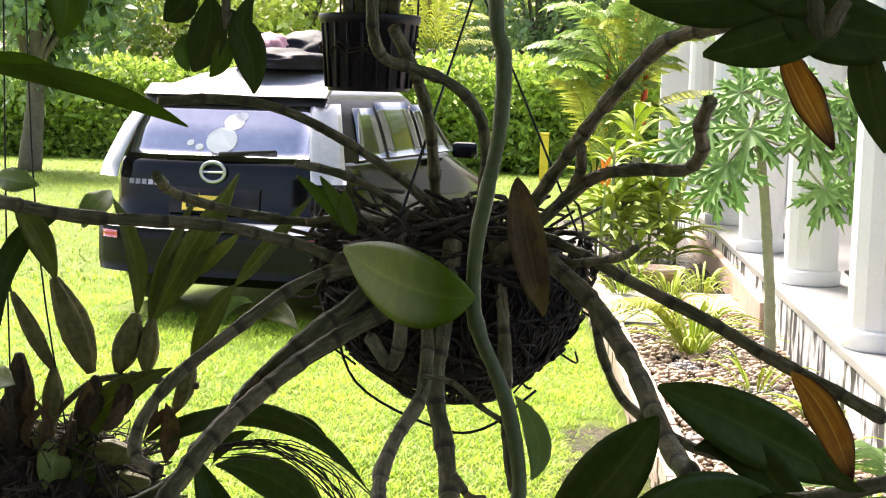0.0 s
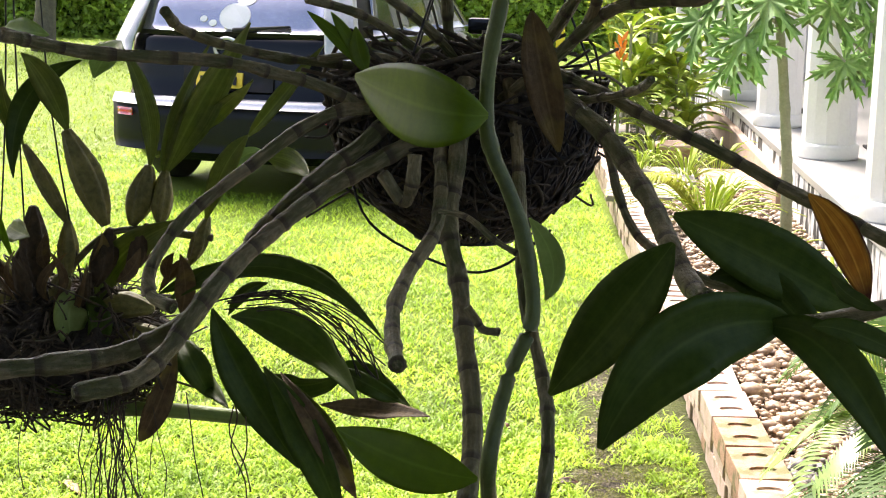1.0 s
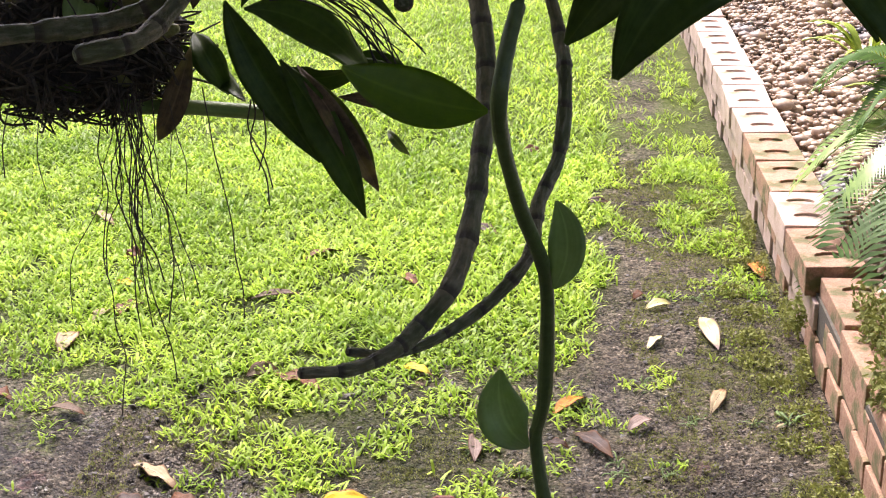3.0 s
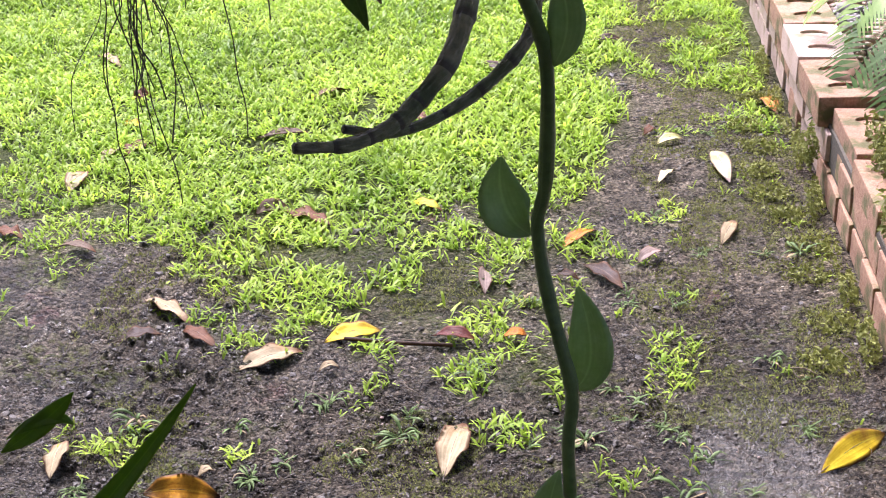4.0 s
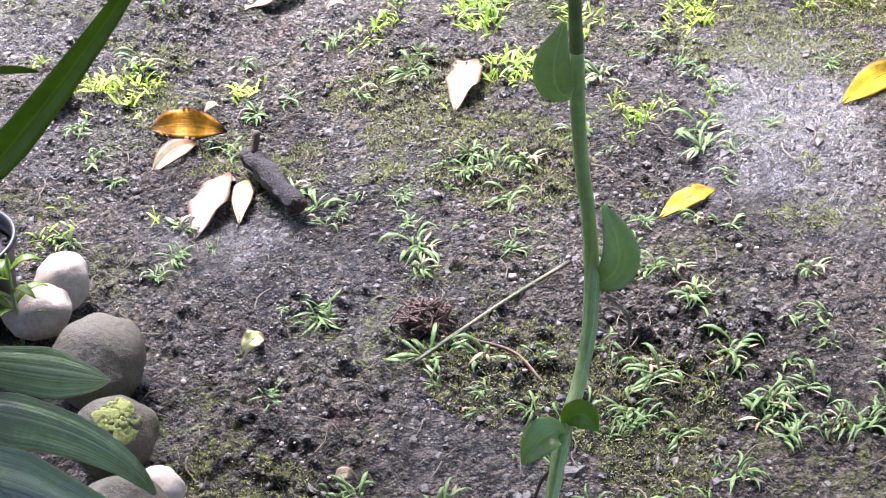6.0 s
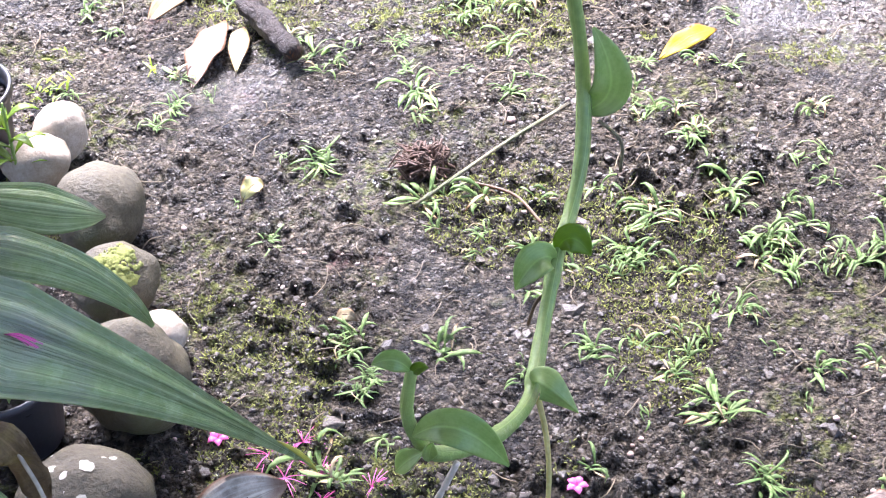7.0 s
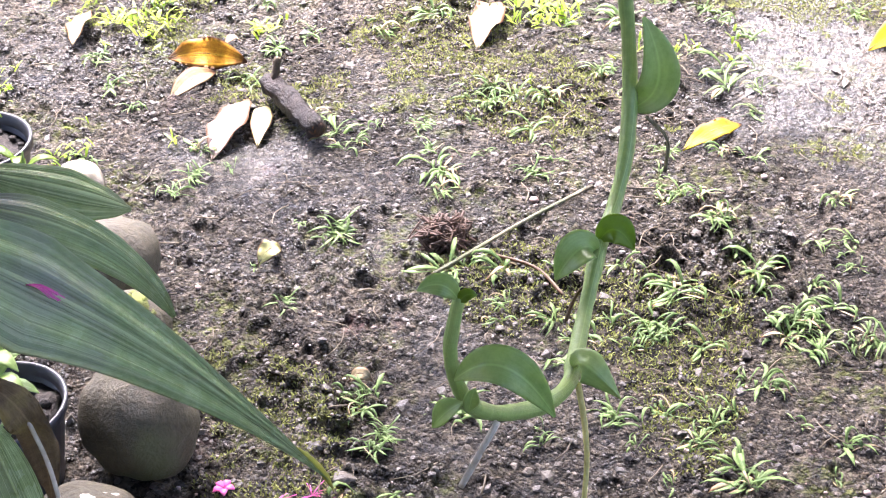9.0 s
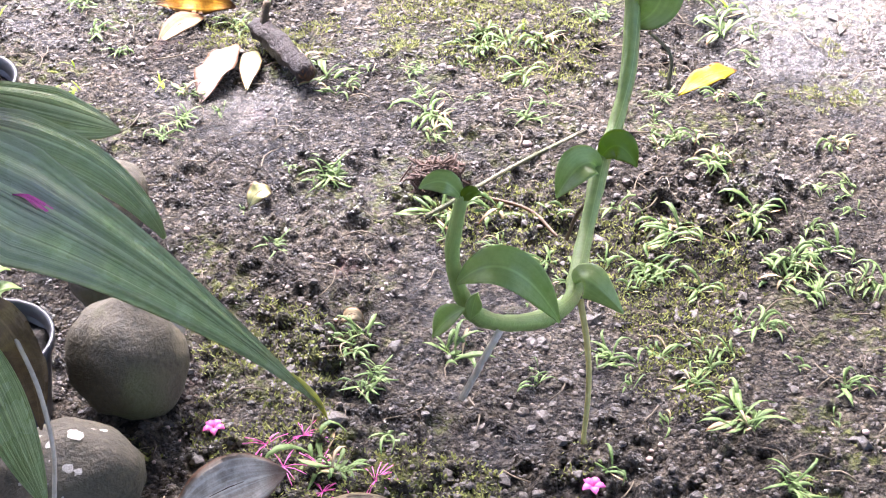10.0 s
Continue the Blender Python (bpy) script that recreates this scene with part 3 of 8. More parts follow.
def heights(x, y, hollows=False):
    """The lie of the ground: gentle swells, and crumbly lumps on the bare earth with smooth mud between them."""
    x, y = np.asarray(x, float), np.asarray(y, float)
    h = 0.02 * (grain(x, y, 0.6, 1) - 0.5) + 0.012 * (grain(x, y, 3.1, 2) - 0.5)
    near = np.clip(2.1 - np.maximum(np.abs(x) / 0.8, np.abs(y - 2.0) / 1.0), 0, 1)
    film = np.minimum.reduce([np.hypot((x - cx) / rx, (y - cy) / ry) for cx, cy, rx, ry in PUDDLES]) + 1.1 * (grain(x, y, 9, 3) - 0.5)
    near = near * (1 - 0.85 * np.clip(1.3 - film, 0, 1))
    rough = 0.2 + 1.25 * grain(x, y, 4.3, 4) * (0.6 + 0.8 * grain(x, y, 13, 9))
    lump = np.abs(2 * grain(x, y, 30, 6) - 1)
    relief = near * rough * (0.012 * (grain(x, y, 15, 5) - 0.5) - 0.016 * (lump - 0.45) + 0.013 * (grain(x, y, 62, 7) - 0.5) + 0.009 * (grain(x, y, 140, 8) - 0.5))
    level = -0.0022 + 0.006 * (grain(x, y, 3.3, 10) - 0.5)
    pool = np.clip((level - relief) / 0.0012, 0, 1)
    relief = np.maximum(relief, level + 0.25 * (relief - level))
    return (h + relief, pool * near) if hollows else h + relief


def height_at(x, y):
    return float(heights(x, y))


def lawn_density(x, y):
    """How thick the grass stands: none on the bare earth and the trodden path beside the bricks, full out on the lawn."""
    x, y = np.asarray(x, float), np.asarray(y, float)
    n = np.sin(x * 3.1 + 1.3 * np.sin(y * 2.3)) * 0.12 + np.sin(y * 4.7 + x * 2.2) * 0.08 + 1.2 * (grain(x, y, 2.9, 41) - 0.5)
    open_lawn = np.clip((y - 2.05 + n - 0.4 * np.clip(x, 0, 0.4)) / 2.3, 0.0, 1.0)
    near = np.clip((4.7 - y) / 0.7, 0, 1)
    middle, half = 0.34 + 0.17 * near, 0.02 + 0.15 * near
    path = np.clip((np.abs(x - middle) - half + 0.16 * (grain(x, y, 5, 42) - 0.5)) / 0.1, 0.0, 1.0)
    path = np.where(y > 7.5, 1.0, path)
    return open_lawn * (0.25 + 0.75 * path) * np.where((x > middle) & (y < 7.5), np.where(y < 4.0, 0.12, 0.6), 1.0)


def ground_sheet():
    def axis(lo, hi, inner0, inner1, fine, coarse):
        v, out = lo, []
        while v < hi:
            out.append(v)
            d = 0 if inner0 <= v <= inner1 else min(abs(v - inner0), abs(v - inner1))
            v += fine + d * coarse
        return out + [hi]
    xs = axis(-400, 400, -0.62, 0.82, 0.0029, 0.08)
    ys = axis(-60, 900, 1.18, 2.7, 0.0029, 0.08)
    gx, gy = np.meshgrid(np.array(xs), np.array(ys))
    gz, mud = heights(gx, gy, True)
    verts = np.stack([gx, gy, gz], 2).reshape(-1, 3).tolist()
    w = len(xs)
    faces = [(j * w + i, j * w + i + 1, (j + 1) * w + i + 1, (j + 1) * w + i) for j in range(len(ys) - 1) for i in range(w - 1)]
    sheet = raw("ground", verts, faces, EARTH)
    sheet.data.attributes.new("turf", "FLOAT", "POINT").data.foreach_set("value", lawn_density(gx, gy).ravel().astype(np.float32))
    sheet.data.attributes.new("mud", "FLOAT", "POINT").data.foreach_set("value", mud.ravel().astype(np.float32))
    return tagged(sheet, "bare damp earth turning into green lawn", "ground", kind="structure")


ground_sheet()


def edge_x(y):
    """The front face of the brick edging: straight, drawing away from the terrace."""
    return 0.81 - 0.0735 * (y - 3.2)


TOP_Z = 0.215
bm = bmesh.new()
ys = [1.5 + 0.5 * i for i in range(32)]
lo, hi = [], []
for y in ys:
    x = edge_x(y)
    lo.append([bm.verts.new((x + 0.03, y, -0.02)), bm.verts.new((x + 0.03, y, TOP_Z - 0.06))])
    hi.append([bm.verts.new((x + 0.13, y, TOP_Z - 0.06)), bm.verts.new((x + 0.13, y, -0.02))])
for i in range(len(ys) - 1):
    a, b = lo[i] + hi[i], lo[i + 1] + hi[i + 1]
    for k in range(4):
        bm.faces.new((a[k], b[k], b[(k + 1) % 4], a[(k + 1) % 4]))
bmesh.ops.recalc_face_normals(bm, faces=bm.faces)
brick_edging = tagged(part("brick_edging", bm, MORTAR), "low garden edging of stacked pale clay bricks", "edging", kind="structure")

# the raised pebble bed behind the edging
bm = bmesh.new()
bmesh.ops.create_grid(bm, x_segments=8, y_segments=40, size=0.5)
for v in bm.verts:
    y = 1.5 + (v.co.y + 0.5) * 15.5
    x0 = edge_x(y) + 0.1
    v.co = Vector((x0 + (v.co.x + 0.5) * (1.75 - x0), y, 0.165 + 0.02 * noise.noise(Vector((v.co.x * 3, y, 0)))))
tagged(part("planting_bed", bm, EARTH), "raised earth bed under river pebbles", "bed", kind="structure")

# terrace with its stained edge, and the house wall behind it
TERRACE_TURN = Matrix.Translation((1.4, 7.4, 0)) @ Matrix.Rotation(0.03, 4, "Z") @ Matrix.Translation((-1.4, -7.4, 0))
bm = boxed((2.2, 15.0, 0.46), (2.5, 9.5, 0.23), 0.01)
terrace = tagged(part("terrace_plinth", bm, STAINED), "white terrace edge with dark water stains", "terrace", kind="structure")
bm = boxed((2.22, 15.0, 0.04), (2.5, 9.5, 0.484), 0.006)
tagged(part("terrace_floor", bm, TILE), "pale tiled terrace floor", "floor", kind="structure")


def wall_with_opening(name, x, y0, y1, z0, z1, oy0, oy1, oz1, material, label):
    bm = bmesh.new()
    for (a, b, c, d) in ((y0, oy0, z0, z1), (oy1, y1, z0, z1), (oy0, oy1, oz1, z1)):
        box(bm, (0.15, b - a, d - c), (x, (a + b) / 2, (c + d) / 2))
    return tagged(part(name, bm, material), label, "wall", kind="structure")


wall_with_opening("wall_house", 3.1, 2.0, 17.0, 0.5, 3.4, 14.2, 16.3, 2.6, WHITE_PAINT, "white rendered house wall with an open dark doorway")
# solid box, the unlit room's darkness put into its near-black colour
tagged(part("room_behind", boxed((1.2, 2.3, 2.3), (3.8, 15.25, 1.62)), DOORWAY_SHADE), "solid near-black box for the unlit room behind the doorway", "room", kind="structure")
tagged(part("terrace_roof", boxed((2.1, 15.4, 0.15), (2.6, 9.5, 3.35), 0.01), WHITE_PAINT), "white terrace ceiling slab", "roof", kind="structure")
tagged(part("wall_far", boxed((2.2, 0.15, 2.9), (2.3, 17.0, 1.95)), WHITE_PAINT), "white wall at the end of the terrace", "wall", kind="structure")

for ob in scene.objects:
    if ob.name in ("terrace_plinth", "terrace_floor", "wall_house", "room_behind", "terrace_roof", "wall_far"):
        ob.matrix_world = TERRACE_TURN


def column():
    c = empty("column", pose(0, 0, 0), "round white painted terrace column on a ring base", "column", "terrace columns")
    v, f = lathe([(0.165, 0), (0.172, 0.012), (0.172, 0.075), (0.165, 0.088)], 32)
    raw("base", v, f, WHITE_PAINT, c)
    v, f = lathe([(0.152, 0.088), (0.154, 0.1), (0.15, 1.3), (0.142, 2.6)], 14)
    raw("shaft", v, f, WHITE_PAINT, c, smooth=False)
    v, f = lathe([(0.14, 2.6), (0.18, 2.66), (0.19, 2.78)], 32)
    raw("capital", v, f, WHITE_PAINT, c)
    return c


first = column()
COLUMNS = [(1.56, 9.17), (1.45, 10.96), (1.37, 13.15), (1.29, 15.6), (1.58, 6.94)]
for i, (x, y) in enumerate(COLUMNS):
    m = pose(x, y, 0.504)
    if i == 0:
        first.matrix_world = m
    else:
        copy_thing(first, m)

# ---- added, unseen: roof that shades the plants, wall closing the place behind the camera ----
CEIL = 2.62
tagged(part("ceiling", boxed((5.6, 6.2, 0.08), (-0.9, 0.2, CEIL + 0.17)), ADDED_BOARD), "added unseen boards that shade the hanging plants", "ceiling", kind="structure")
tagged(part("wall_back", boxed((4.6, 0.15, 2.88), (-1.0, -2.9, 1.44)), ADDED_BOARD), "added unseen boarded wall behind the camera", "wall", kind="structure")
bm = bmesh.new()
for y in (1.28, 1.62, 1.96):
    box(bm, (5.0, 0.05, 0.05), (-0.75, y, CEIL + 0.022), 0.004)
for x in (-3.2, 1.7):
    box(bm, (0.06, 3.0, 0.06), (x, 1.4, CEIL + 0.078), 0.004)
    box(bm, (0.08, 0.08, CEIL + 0.05), (x, 0.0, CEIL / 2), 0.004)
    box(bm, (0.08, 0.08, CEIL + 0.05), (x, 2.8, CEIL / 2), 0.004)
tagged(part("trim_rack", bm, BARK), "plain timber rack that carries the hangers", "rack", kind="structure")


def tangle(centre, radius, squash, count, length, rad, seed, drop=0.0):
    """Curling root fibres that wrap round a bowl."""
    rnd = random.Random(seed)
    out = []
    for _ in range(count):
        a, e = rnd.uniform(0, 6.283), rnd.uniform(-1.25, 0.1)
        da, de = rnd.uniform(-1, 1) * length, rnd.uniform(-0.5, 0.5) * length
        pts = []
        for k in range(5):
            s = k / 4
            aa, ee = a + da * s + rnd.uniform(-0.12, 0.12), min(0.12, max(-1.45, e + de * s + rnd.uniform(-0.1, 0.1)))
            rr = radius * rnd.uniform(0.97, 1.07)
            pts.append(Vector(centre) + Vector((rr * math.cos(ee) * math.cos(aa), rr * math.cos(ee) * math.sin(aa),
                                               radius * squash * math.sin(ee) - drop * s * s)))
        out.append((pts, rad * rnd.uniform(0.6, 1.5)))
    return out


# ---- the hanging basket and its orchid ----
BASKET = Vector((0.25, 1.68, 1.421))
BASKET_R = 0.1176
hanging_basket = empty("hanging_basket", Matrix.Translation(BASKET), "dark woven hanging basket packed with orchid roots", "basket")


def bowl(u, v, r=1.0):
    """A point of the bowl: u round it, v from rim (0) to foot (1)."""
    w = BASKET_R * r * (1 - v ** 2.6 * 0.62)
    return Vector((w * math.cos(u), w * math.sin(u), -0.125 * v))


weave = []
for i in range(46):
    a = 2 * math.pi * i / 46
    for lean in (-0.55, 0.55):
        weave.append(([bowl(a + lean * v, v) for v in (0, 0.25, 0.5, 0.75, 1.0)], 0.0012))
tubes("woven_wall", weave, WIRE, hanging_basket, seg=5, steps=3)
for v, r in ((0.0, 0.0028), (0.35, 0.0016), (0.7, 0.0016), (1.0, 0.0022)):
    tube("ring", [bowl(2 * math.pi * k / 16, v) for k in range(17)], r, WIRE, hanging_basket, seg=6, steps=4)
verts, faces = lathe([(BASKET_R * 0.30, -0.118), (BASKET_R * 0.72, -0.095), (BASKET_R * 0.93, -0.045), (BASKET_R * 0.95, -0.005), (BASKET_R * 0.6, 0.012), (BASKET_R * 0.2, 0.02)], 40)
verts = [Vector(v) * (1 + 0.05 * noise.noise(Vector(v) * 40)) for v in verts]
raw("root_core", verts, faces, SOIL, hanging_basket, "dark compost and root ball")
tubes("root_tangle", tangle((0, 0, 0.0), BASKET_R * 1.02, 1.08, 420, 0.9, 0.0013, 3), ROOT_DARK, hanging_basket, "tangle of dark dry roots", seg=5, steps=3)
rnd = random.Random(8)
upper = []
for _ in range(115):
    a, r = rnd.uniform(0, 6.283), BASKET_R * rnd.uniform(0.1, 0.95)
    p = Vector((r * math.cos(a), r * math.sin(a), rnd.uniform(0.0, 0.03)))
    upper.append(([p, p + Vector((rnd.uniform(-0.05, 0.05), rnd.uniform(-0.05, 0.05), rnd.uniform(-0.01, 0.035))),
                   p + Vector((rnd.uniform(-0.08, 0.08), rnd.uniform(-0.08, 0.08), rnd.uniform(-0.02, 0.03)))], rnd.uniform(0.001, 0.0026)))
tubes("surface_root_tangle", upper, ROOT_DARK, hanging_basket, seg=5, steps=4)
stray = []
for _ in range(26):
    a = rnd.uniform(0, 6.283)
    p = bowl(a, rnd.uniform(0.1, 0.9), 1.04)
    o = Vector((math.cos(a), math.sin(a), 0))
    stray.append(([p, p + o * 0.02 + Vector((0, 0, -0.012)), p + o * rnd.uniform(0.0, 0.045) + Vector((rnd.uniform(-0.02, 0.02), 0, rnd.uniform(-0.04, 0.0)))], 0.0011))
tubes("stray_root_tangle", stray, ROOT_DARK, hanging_basket, seg=5, steps=4)
tube("loose_wire", [(-0.1, -0.06, -0.04), (-0.07, -0.1, -0.1), (0.0, -0.11, -0.133), (0.04, -0.11, -0.131), (0.08, -0.1, -0.1)], 0.0012, WIRE, hanging_basket, seg=5)
hook = Vector((0.012, 0.02, 0.24))
for k in range(3):
    a = 2.2 + 2.094 * k
    tube("hanger_wire", [bowl(a, 0), bowl(a, 0).lerp(hook, 0.5), hook], 0.0011, WIRE, hanging_basket, seg=5)
tube("hanger_hook", [hook, hook + Vector((0.004, 0, 0.2)), (hook.x, 1.62 - BASKET.y, CEIL - BASKET.z)], 0.0013, WIRE, hanging_basket, seg=5)


# ---- its orchid ----
basket_orchid = empty("basket_orchid", pose(0, 0, 0), "leggy orchid with bare jointed canes in a hanging basket", "orchid")
tube("cane", [(-0.066, 1.42, 1.476), (-0.051, 1.445, 1.47), (-0.021, 1.47, 1.462), (0.029, 1.495, 1.458), (0.076, 1.52, 1.454), (0.106, 1.545, 1.445), (0.138, 1.57, 1.434), (0.176, 1.595, 1.414), (0.206, 1.62, 1.395)], 0.0054, CANE, basket_orchid, nodes=10, seed=1)
tube("cane", [(0.032, 1.5, 1.493), (0.035, 1.536, 1.478), (0.062, 1.572, 1.464), (0.101, 1.608, 1.453), (0.153, 1.644, 1.445), (0.197, 1.68, 1.429)], 0.0043, CANE, basket_orchid, nodes=8, seed=2)
tube("cane", [(0.033, 1.5, 1.551), (0.08, 1.527, 1.554), (0.12, 1.553, 1.546), (0.162, 1.58, 1.524), (0.205, 1.607, 1.494), (0.237, 1.633, 1.462), (0.257, 1.66, 1.428)], 0.0042, CANE, basket_orchid, nodes=9, seed=3)
tube("cane", [(0.133, 1.55, 1.503), (0.146, 1.576, 1.499), (0.169, 1.602, 1.49), (0.194, 1.628, 1.473), (0.22, 1.654, 1.451), (0.242, 1.68, 1.425)], 0.0039, CANE, basket_orchid, nodes=5, seed=4)
tube("cane", [(0.142, 1.55, 1.457), (0.174, 1.578, 1.459), (0.198, 1.605, 1.453), (0.223, 1.632, 1.438), (0.235, 1.66, 1.419)], 0.0033, CANE, basket_orchid, nodes=4, seed=5)
tube("cane", [(0.2, 1.5, 1.649), (0.198, 1.518, 1.61), (0.205, 1.535, 1.589), (0.229, 1.552, 1.581), (0.255, 1.57, 1.57), (0.275, 1.588, 1.548), (0.281, 1.605, 1.515), (0.278, 1.622, 1.481), (0.276, 1.64, 1.426)], 0.0050, CANE, basket_orchid, nodes=9, seed=6)
tube("cane", [(0.209, 1.55, 1.613), (0.223, 1.582, 1.579), (0.232, 1.615, 1.537), (0.234, 1.648, 1.483), (0.235, 1.68, 1.42)], 0.0052, CANE, basket_orchid, nodes=7, seed=7)
tube("cane", [(0.456, 1.35, 1.613), (0.419, 1.408, 1.602), (0.386, 1.466, 1.567), (0.357, 1.524, 1.527), (0.328, 1.582, 1.483), (0.295, 1.64, 1.427)], 0.0057, CANE, basket_orchid, nodes=11, seed=8)
tube("cane", [(0.45, 1.4, 1.563), (0.445, 1.425, 1.543), (0.449, 1.45, 1.527), (0.438, 1.475, 1.512), (0.405, 1.5, 1.51), (0.376, 1.525, 1.503), (0.354, 1.55, 1.486), (0.318, 1.575, 1.452), (0.284, 1.6, 1.423)], 0.0052, CANE, basket_orchid, nodes=9, seed=9)
tube("cane", [(0.362, 1.5, 1.525), (0.36, 1.533, 1.502), (0.345, 1.567, 1.477), (0.303, 1.6, 1.436)], 0.0046, CANE, basket_orchid, nodes=4, seed=10)
tube("cane", [(0.404, 1.45, 1.455), (0.394, 1.492, 1.444), (0.368, 1.535, 1.434), (0.341, 1.578, 1.427), (0.315, 1.62, 1.428)], 0.0035, CANE, basket_orchid, nodes=6, seed=11)
tube("cane", [(0.31, 1.62, 1.449), (0.333, 1.589, 1.447), (0.368, 1.557, 1.436), (0.408, 1.526, 1.419), (0.463, 1.494, 1.397), (0.502, 1.463, 1.379), (0.539, 1.431, 1.365), (0.577, 1.4, 1.349)], 0.0052, CANE, basket_orchid, nodes=10, seed=12)
tube("cane", [(0.321, 1.6, 1.441), (0.341, 1.557, 1.429), (0.372, 1.514, 1.408), (0.394, 1.471, 1.384), (0.409, 1.429, 1.366), (0.42, 1.386, 1.348), (0.433, 1.343, 1.33), (0.442, 1.3, 1.327)], 0.0077, CANE, basket_orchid, nodes=10, seed=13)
tube("cane", [(0.363, 1.6, 1.41), (0.374, 1.571, 1.39), (0.384, 1.543, 1.358), (0.399, 1.514, 1.332), (0.42, 1.486, 1.321), (0.457, 1.457, 1.307), (0.503, 1.429, 1.309), (0.537, 1.4, 1.325)], 0.0039, CANE, basket_orchid, nodes=9, seed=14)
tube("cane", [(0.209, 1.6, 1.419), (0.176, 1.572, 1.388), (0.144, 1.544, 1.362), (0.113, 1.517, 1.331), (0.097, 1.489, 1.308), (0.082, 1.461, 1.289), (0.068, 1.433, 1.266), (0.029, 1.406, 1.247), (-0.012, 1.378, 1.243), (-0.06, 1.35, 1.242)], 0.0079, CANE, basket_orchid, nodes=12, seed=15)
tube("cane", [(0.231, 1.58, 1.398), (0.189, 1.552, 1.375), (0.157, 1.524, 1.357), (0.131, 1.497, 1.337), (0.111, 1.469, 1.319), (0.092, 1.441, 1.298), (0.078, 1.413, 1.277), (0.065, 1.386, 1.254), (0.049, 1.358, 1.24), (0.018, 1.33, 1.236)], 0.0073, CANE, basket_orchid, nodes=11, seed=16)
tube("cane", [(0.199, 1.6, 1.419), (0.179, 1.58, 1.416), (0.154, 1.56, 1.414), (0.126, 1.54, 1.399), (0.094, 1.52, 1.373), (0.058, 1.5, 1.343), (0.041, 1.48, 1.323), (0.031, 1.46, 1.3), (0.036, 1.44, 1.284), (0.059, 1.42, 1.279)], 0.0054, CANE, basket_orchid, nodes=9, seed=17)
tube("cane", [(0.236, 1.6, 1.41), (0.242, 1.548, 1.384), (0.249, 1.496, 1.36), (0.251, 1.444, 1.339), (0.24, 1.391, 1.319), (0.238, 1.339, 1.306), (0.245, 1.287, 1.296), (0.256, 1.235, 1.294)], 0.0056, CANE, basket_orchid, nodes=11, seed=18)
tube("cane", [(0.258, 1.58, 1.441), (0.256, 1.541, 1.382), (0.255, 1.502, 1.334), (0.268, 1.464, 1.298), (0.277, 1.425, 1.264), (0.287, 1.386, 1.233), (0.292, 1.348, 1.203), (0.292, 1.309, 1.176), (0.292, 1.27, 1.155), (0.286, 1.22, 1.128), (0.268, 1.2, 1.106), (0.254, 1.181, 1.097), (0.234, 1.161, 1.094), (0.208, 1.141, 1.099)], 0.0074, CANE, basket_orchid, nodes=17, seed=19, taper=[1.1, 1.0, 1.0, 0.85, 0.45])
tube("cane", [(0.291, 1.6, 1.44), (0.302, 1.561, 1.39), (0.309, 1.523, 1.333), (0.317, 1.484, 1.283), (0.334, 1.446, 1.232), (0.341, 1.407, 1.204), (0.34, 1.369, 1.166), (0.329, 1.33, 1.142), (0.327, 1.3, 1.12), (0.308, 1.27, 1.1), (0.279, 1.24, 1.085), (0.252, 1.21, 1.083), (0.228, 1.18, 1.096)], 0.0054, CANE, basket_orchid, nodes=18, seed=20, taper=[1.0, 1.0, 1.0, 0.85, 0.5])
tube("cane", [(0.281, 1.4, 1.294), (0.287, 1.4, 1.286), (0.293, 1.4, 1.278), (0.304, 1.4, 1.277)], 0.0032, CANE, basket_orchid, nodes=2, seed=21)
tube("cane", [(0.228, 1.5, 1.389), (0.226, 1.5, 1.365), (0.219, 1.5, 1.353), (0.203, 1.5, 1.373)], 0.0057, CANE, basket_orchid, nodes=3, seed=22)
tube("cane", [(0.254, 1.45, 1.354), (0.276, 1.433, 1.353), (0.298, 1.417, 1.34), (0.315, 1.4, 1.334)], 0.0024, CANE, basket_orchid, nodes=3, seed=23)
leaf("leaf", (0.421, 1.355, 1.373), (0.485, 1.36, 1.345), (0.553, 1.39, 1.305), 0.0447, (-0.196, -0.982, 0.241), LEAF_DARK, basket_orchid)
leaf("leaf", (0.42, 1.31, 1.362), (0.388, 1.33, 1.311), (0.343, 1.37, 1.242), 0.0448, (-0.04, -0.974, 0.298), LEAF_DARK, basket_orchid)
leaf("leaf", (0.49, 1.25, 1.327), (0.424, 1.2, 1.324), (0.38, 1.19, 1.263), 0.0471, (0.069, -0.968, 0.133), LEAF_DARK, basket_orchid, wave=0.12, cup=0.4)
leaf("leaf", (0.447, 1.36, 1.331), (0.492, 1.36, 1.32), (0.539, 1.33, 1.256), 0.0278, (0.077, -0.972, 0.083), LEAF_DARK, basket_orchid)
leaf("leaf", (0.473, 1.24, 1.327), (0.511, 1.22, 1.314), (0.549, 1.2, 1.255), 0.0282, (-0.069, -0.958, 0.298), LEAF_DARK, basket_orchid, cup=0.5)
leaf("leaf", (0.497, 1.22, 1.333), (0.525, 1.22, 1.329), (0.564, 1.22, 1.31), 0.0154, (-0.264, -0.96, 0.314), LEAF_DARK, basket_orchid)
tube("cane", [(0.549, 1.22, 1.35), (0.52, 1.23, 1.338), (0.502, 1.24, 1.331), (0.486, 1.25, 1.326)], 0.0055, CANE, basket_orchid, nodes=1, seed=24)
leaf("leaf", (0.497, 1.27, 1.402), (0.517, 1.25, 1.378), (0.531, 1.24, 1.343), 0.0212, (-0.271, -0.974, 0.147), LEAF_ORANGE, basket_orchid, "withered orange leaf", wave=0.3)
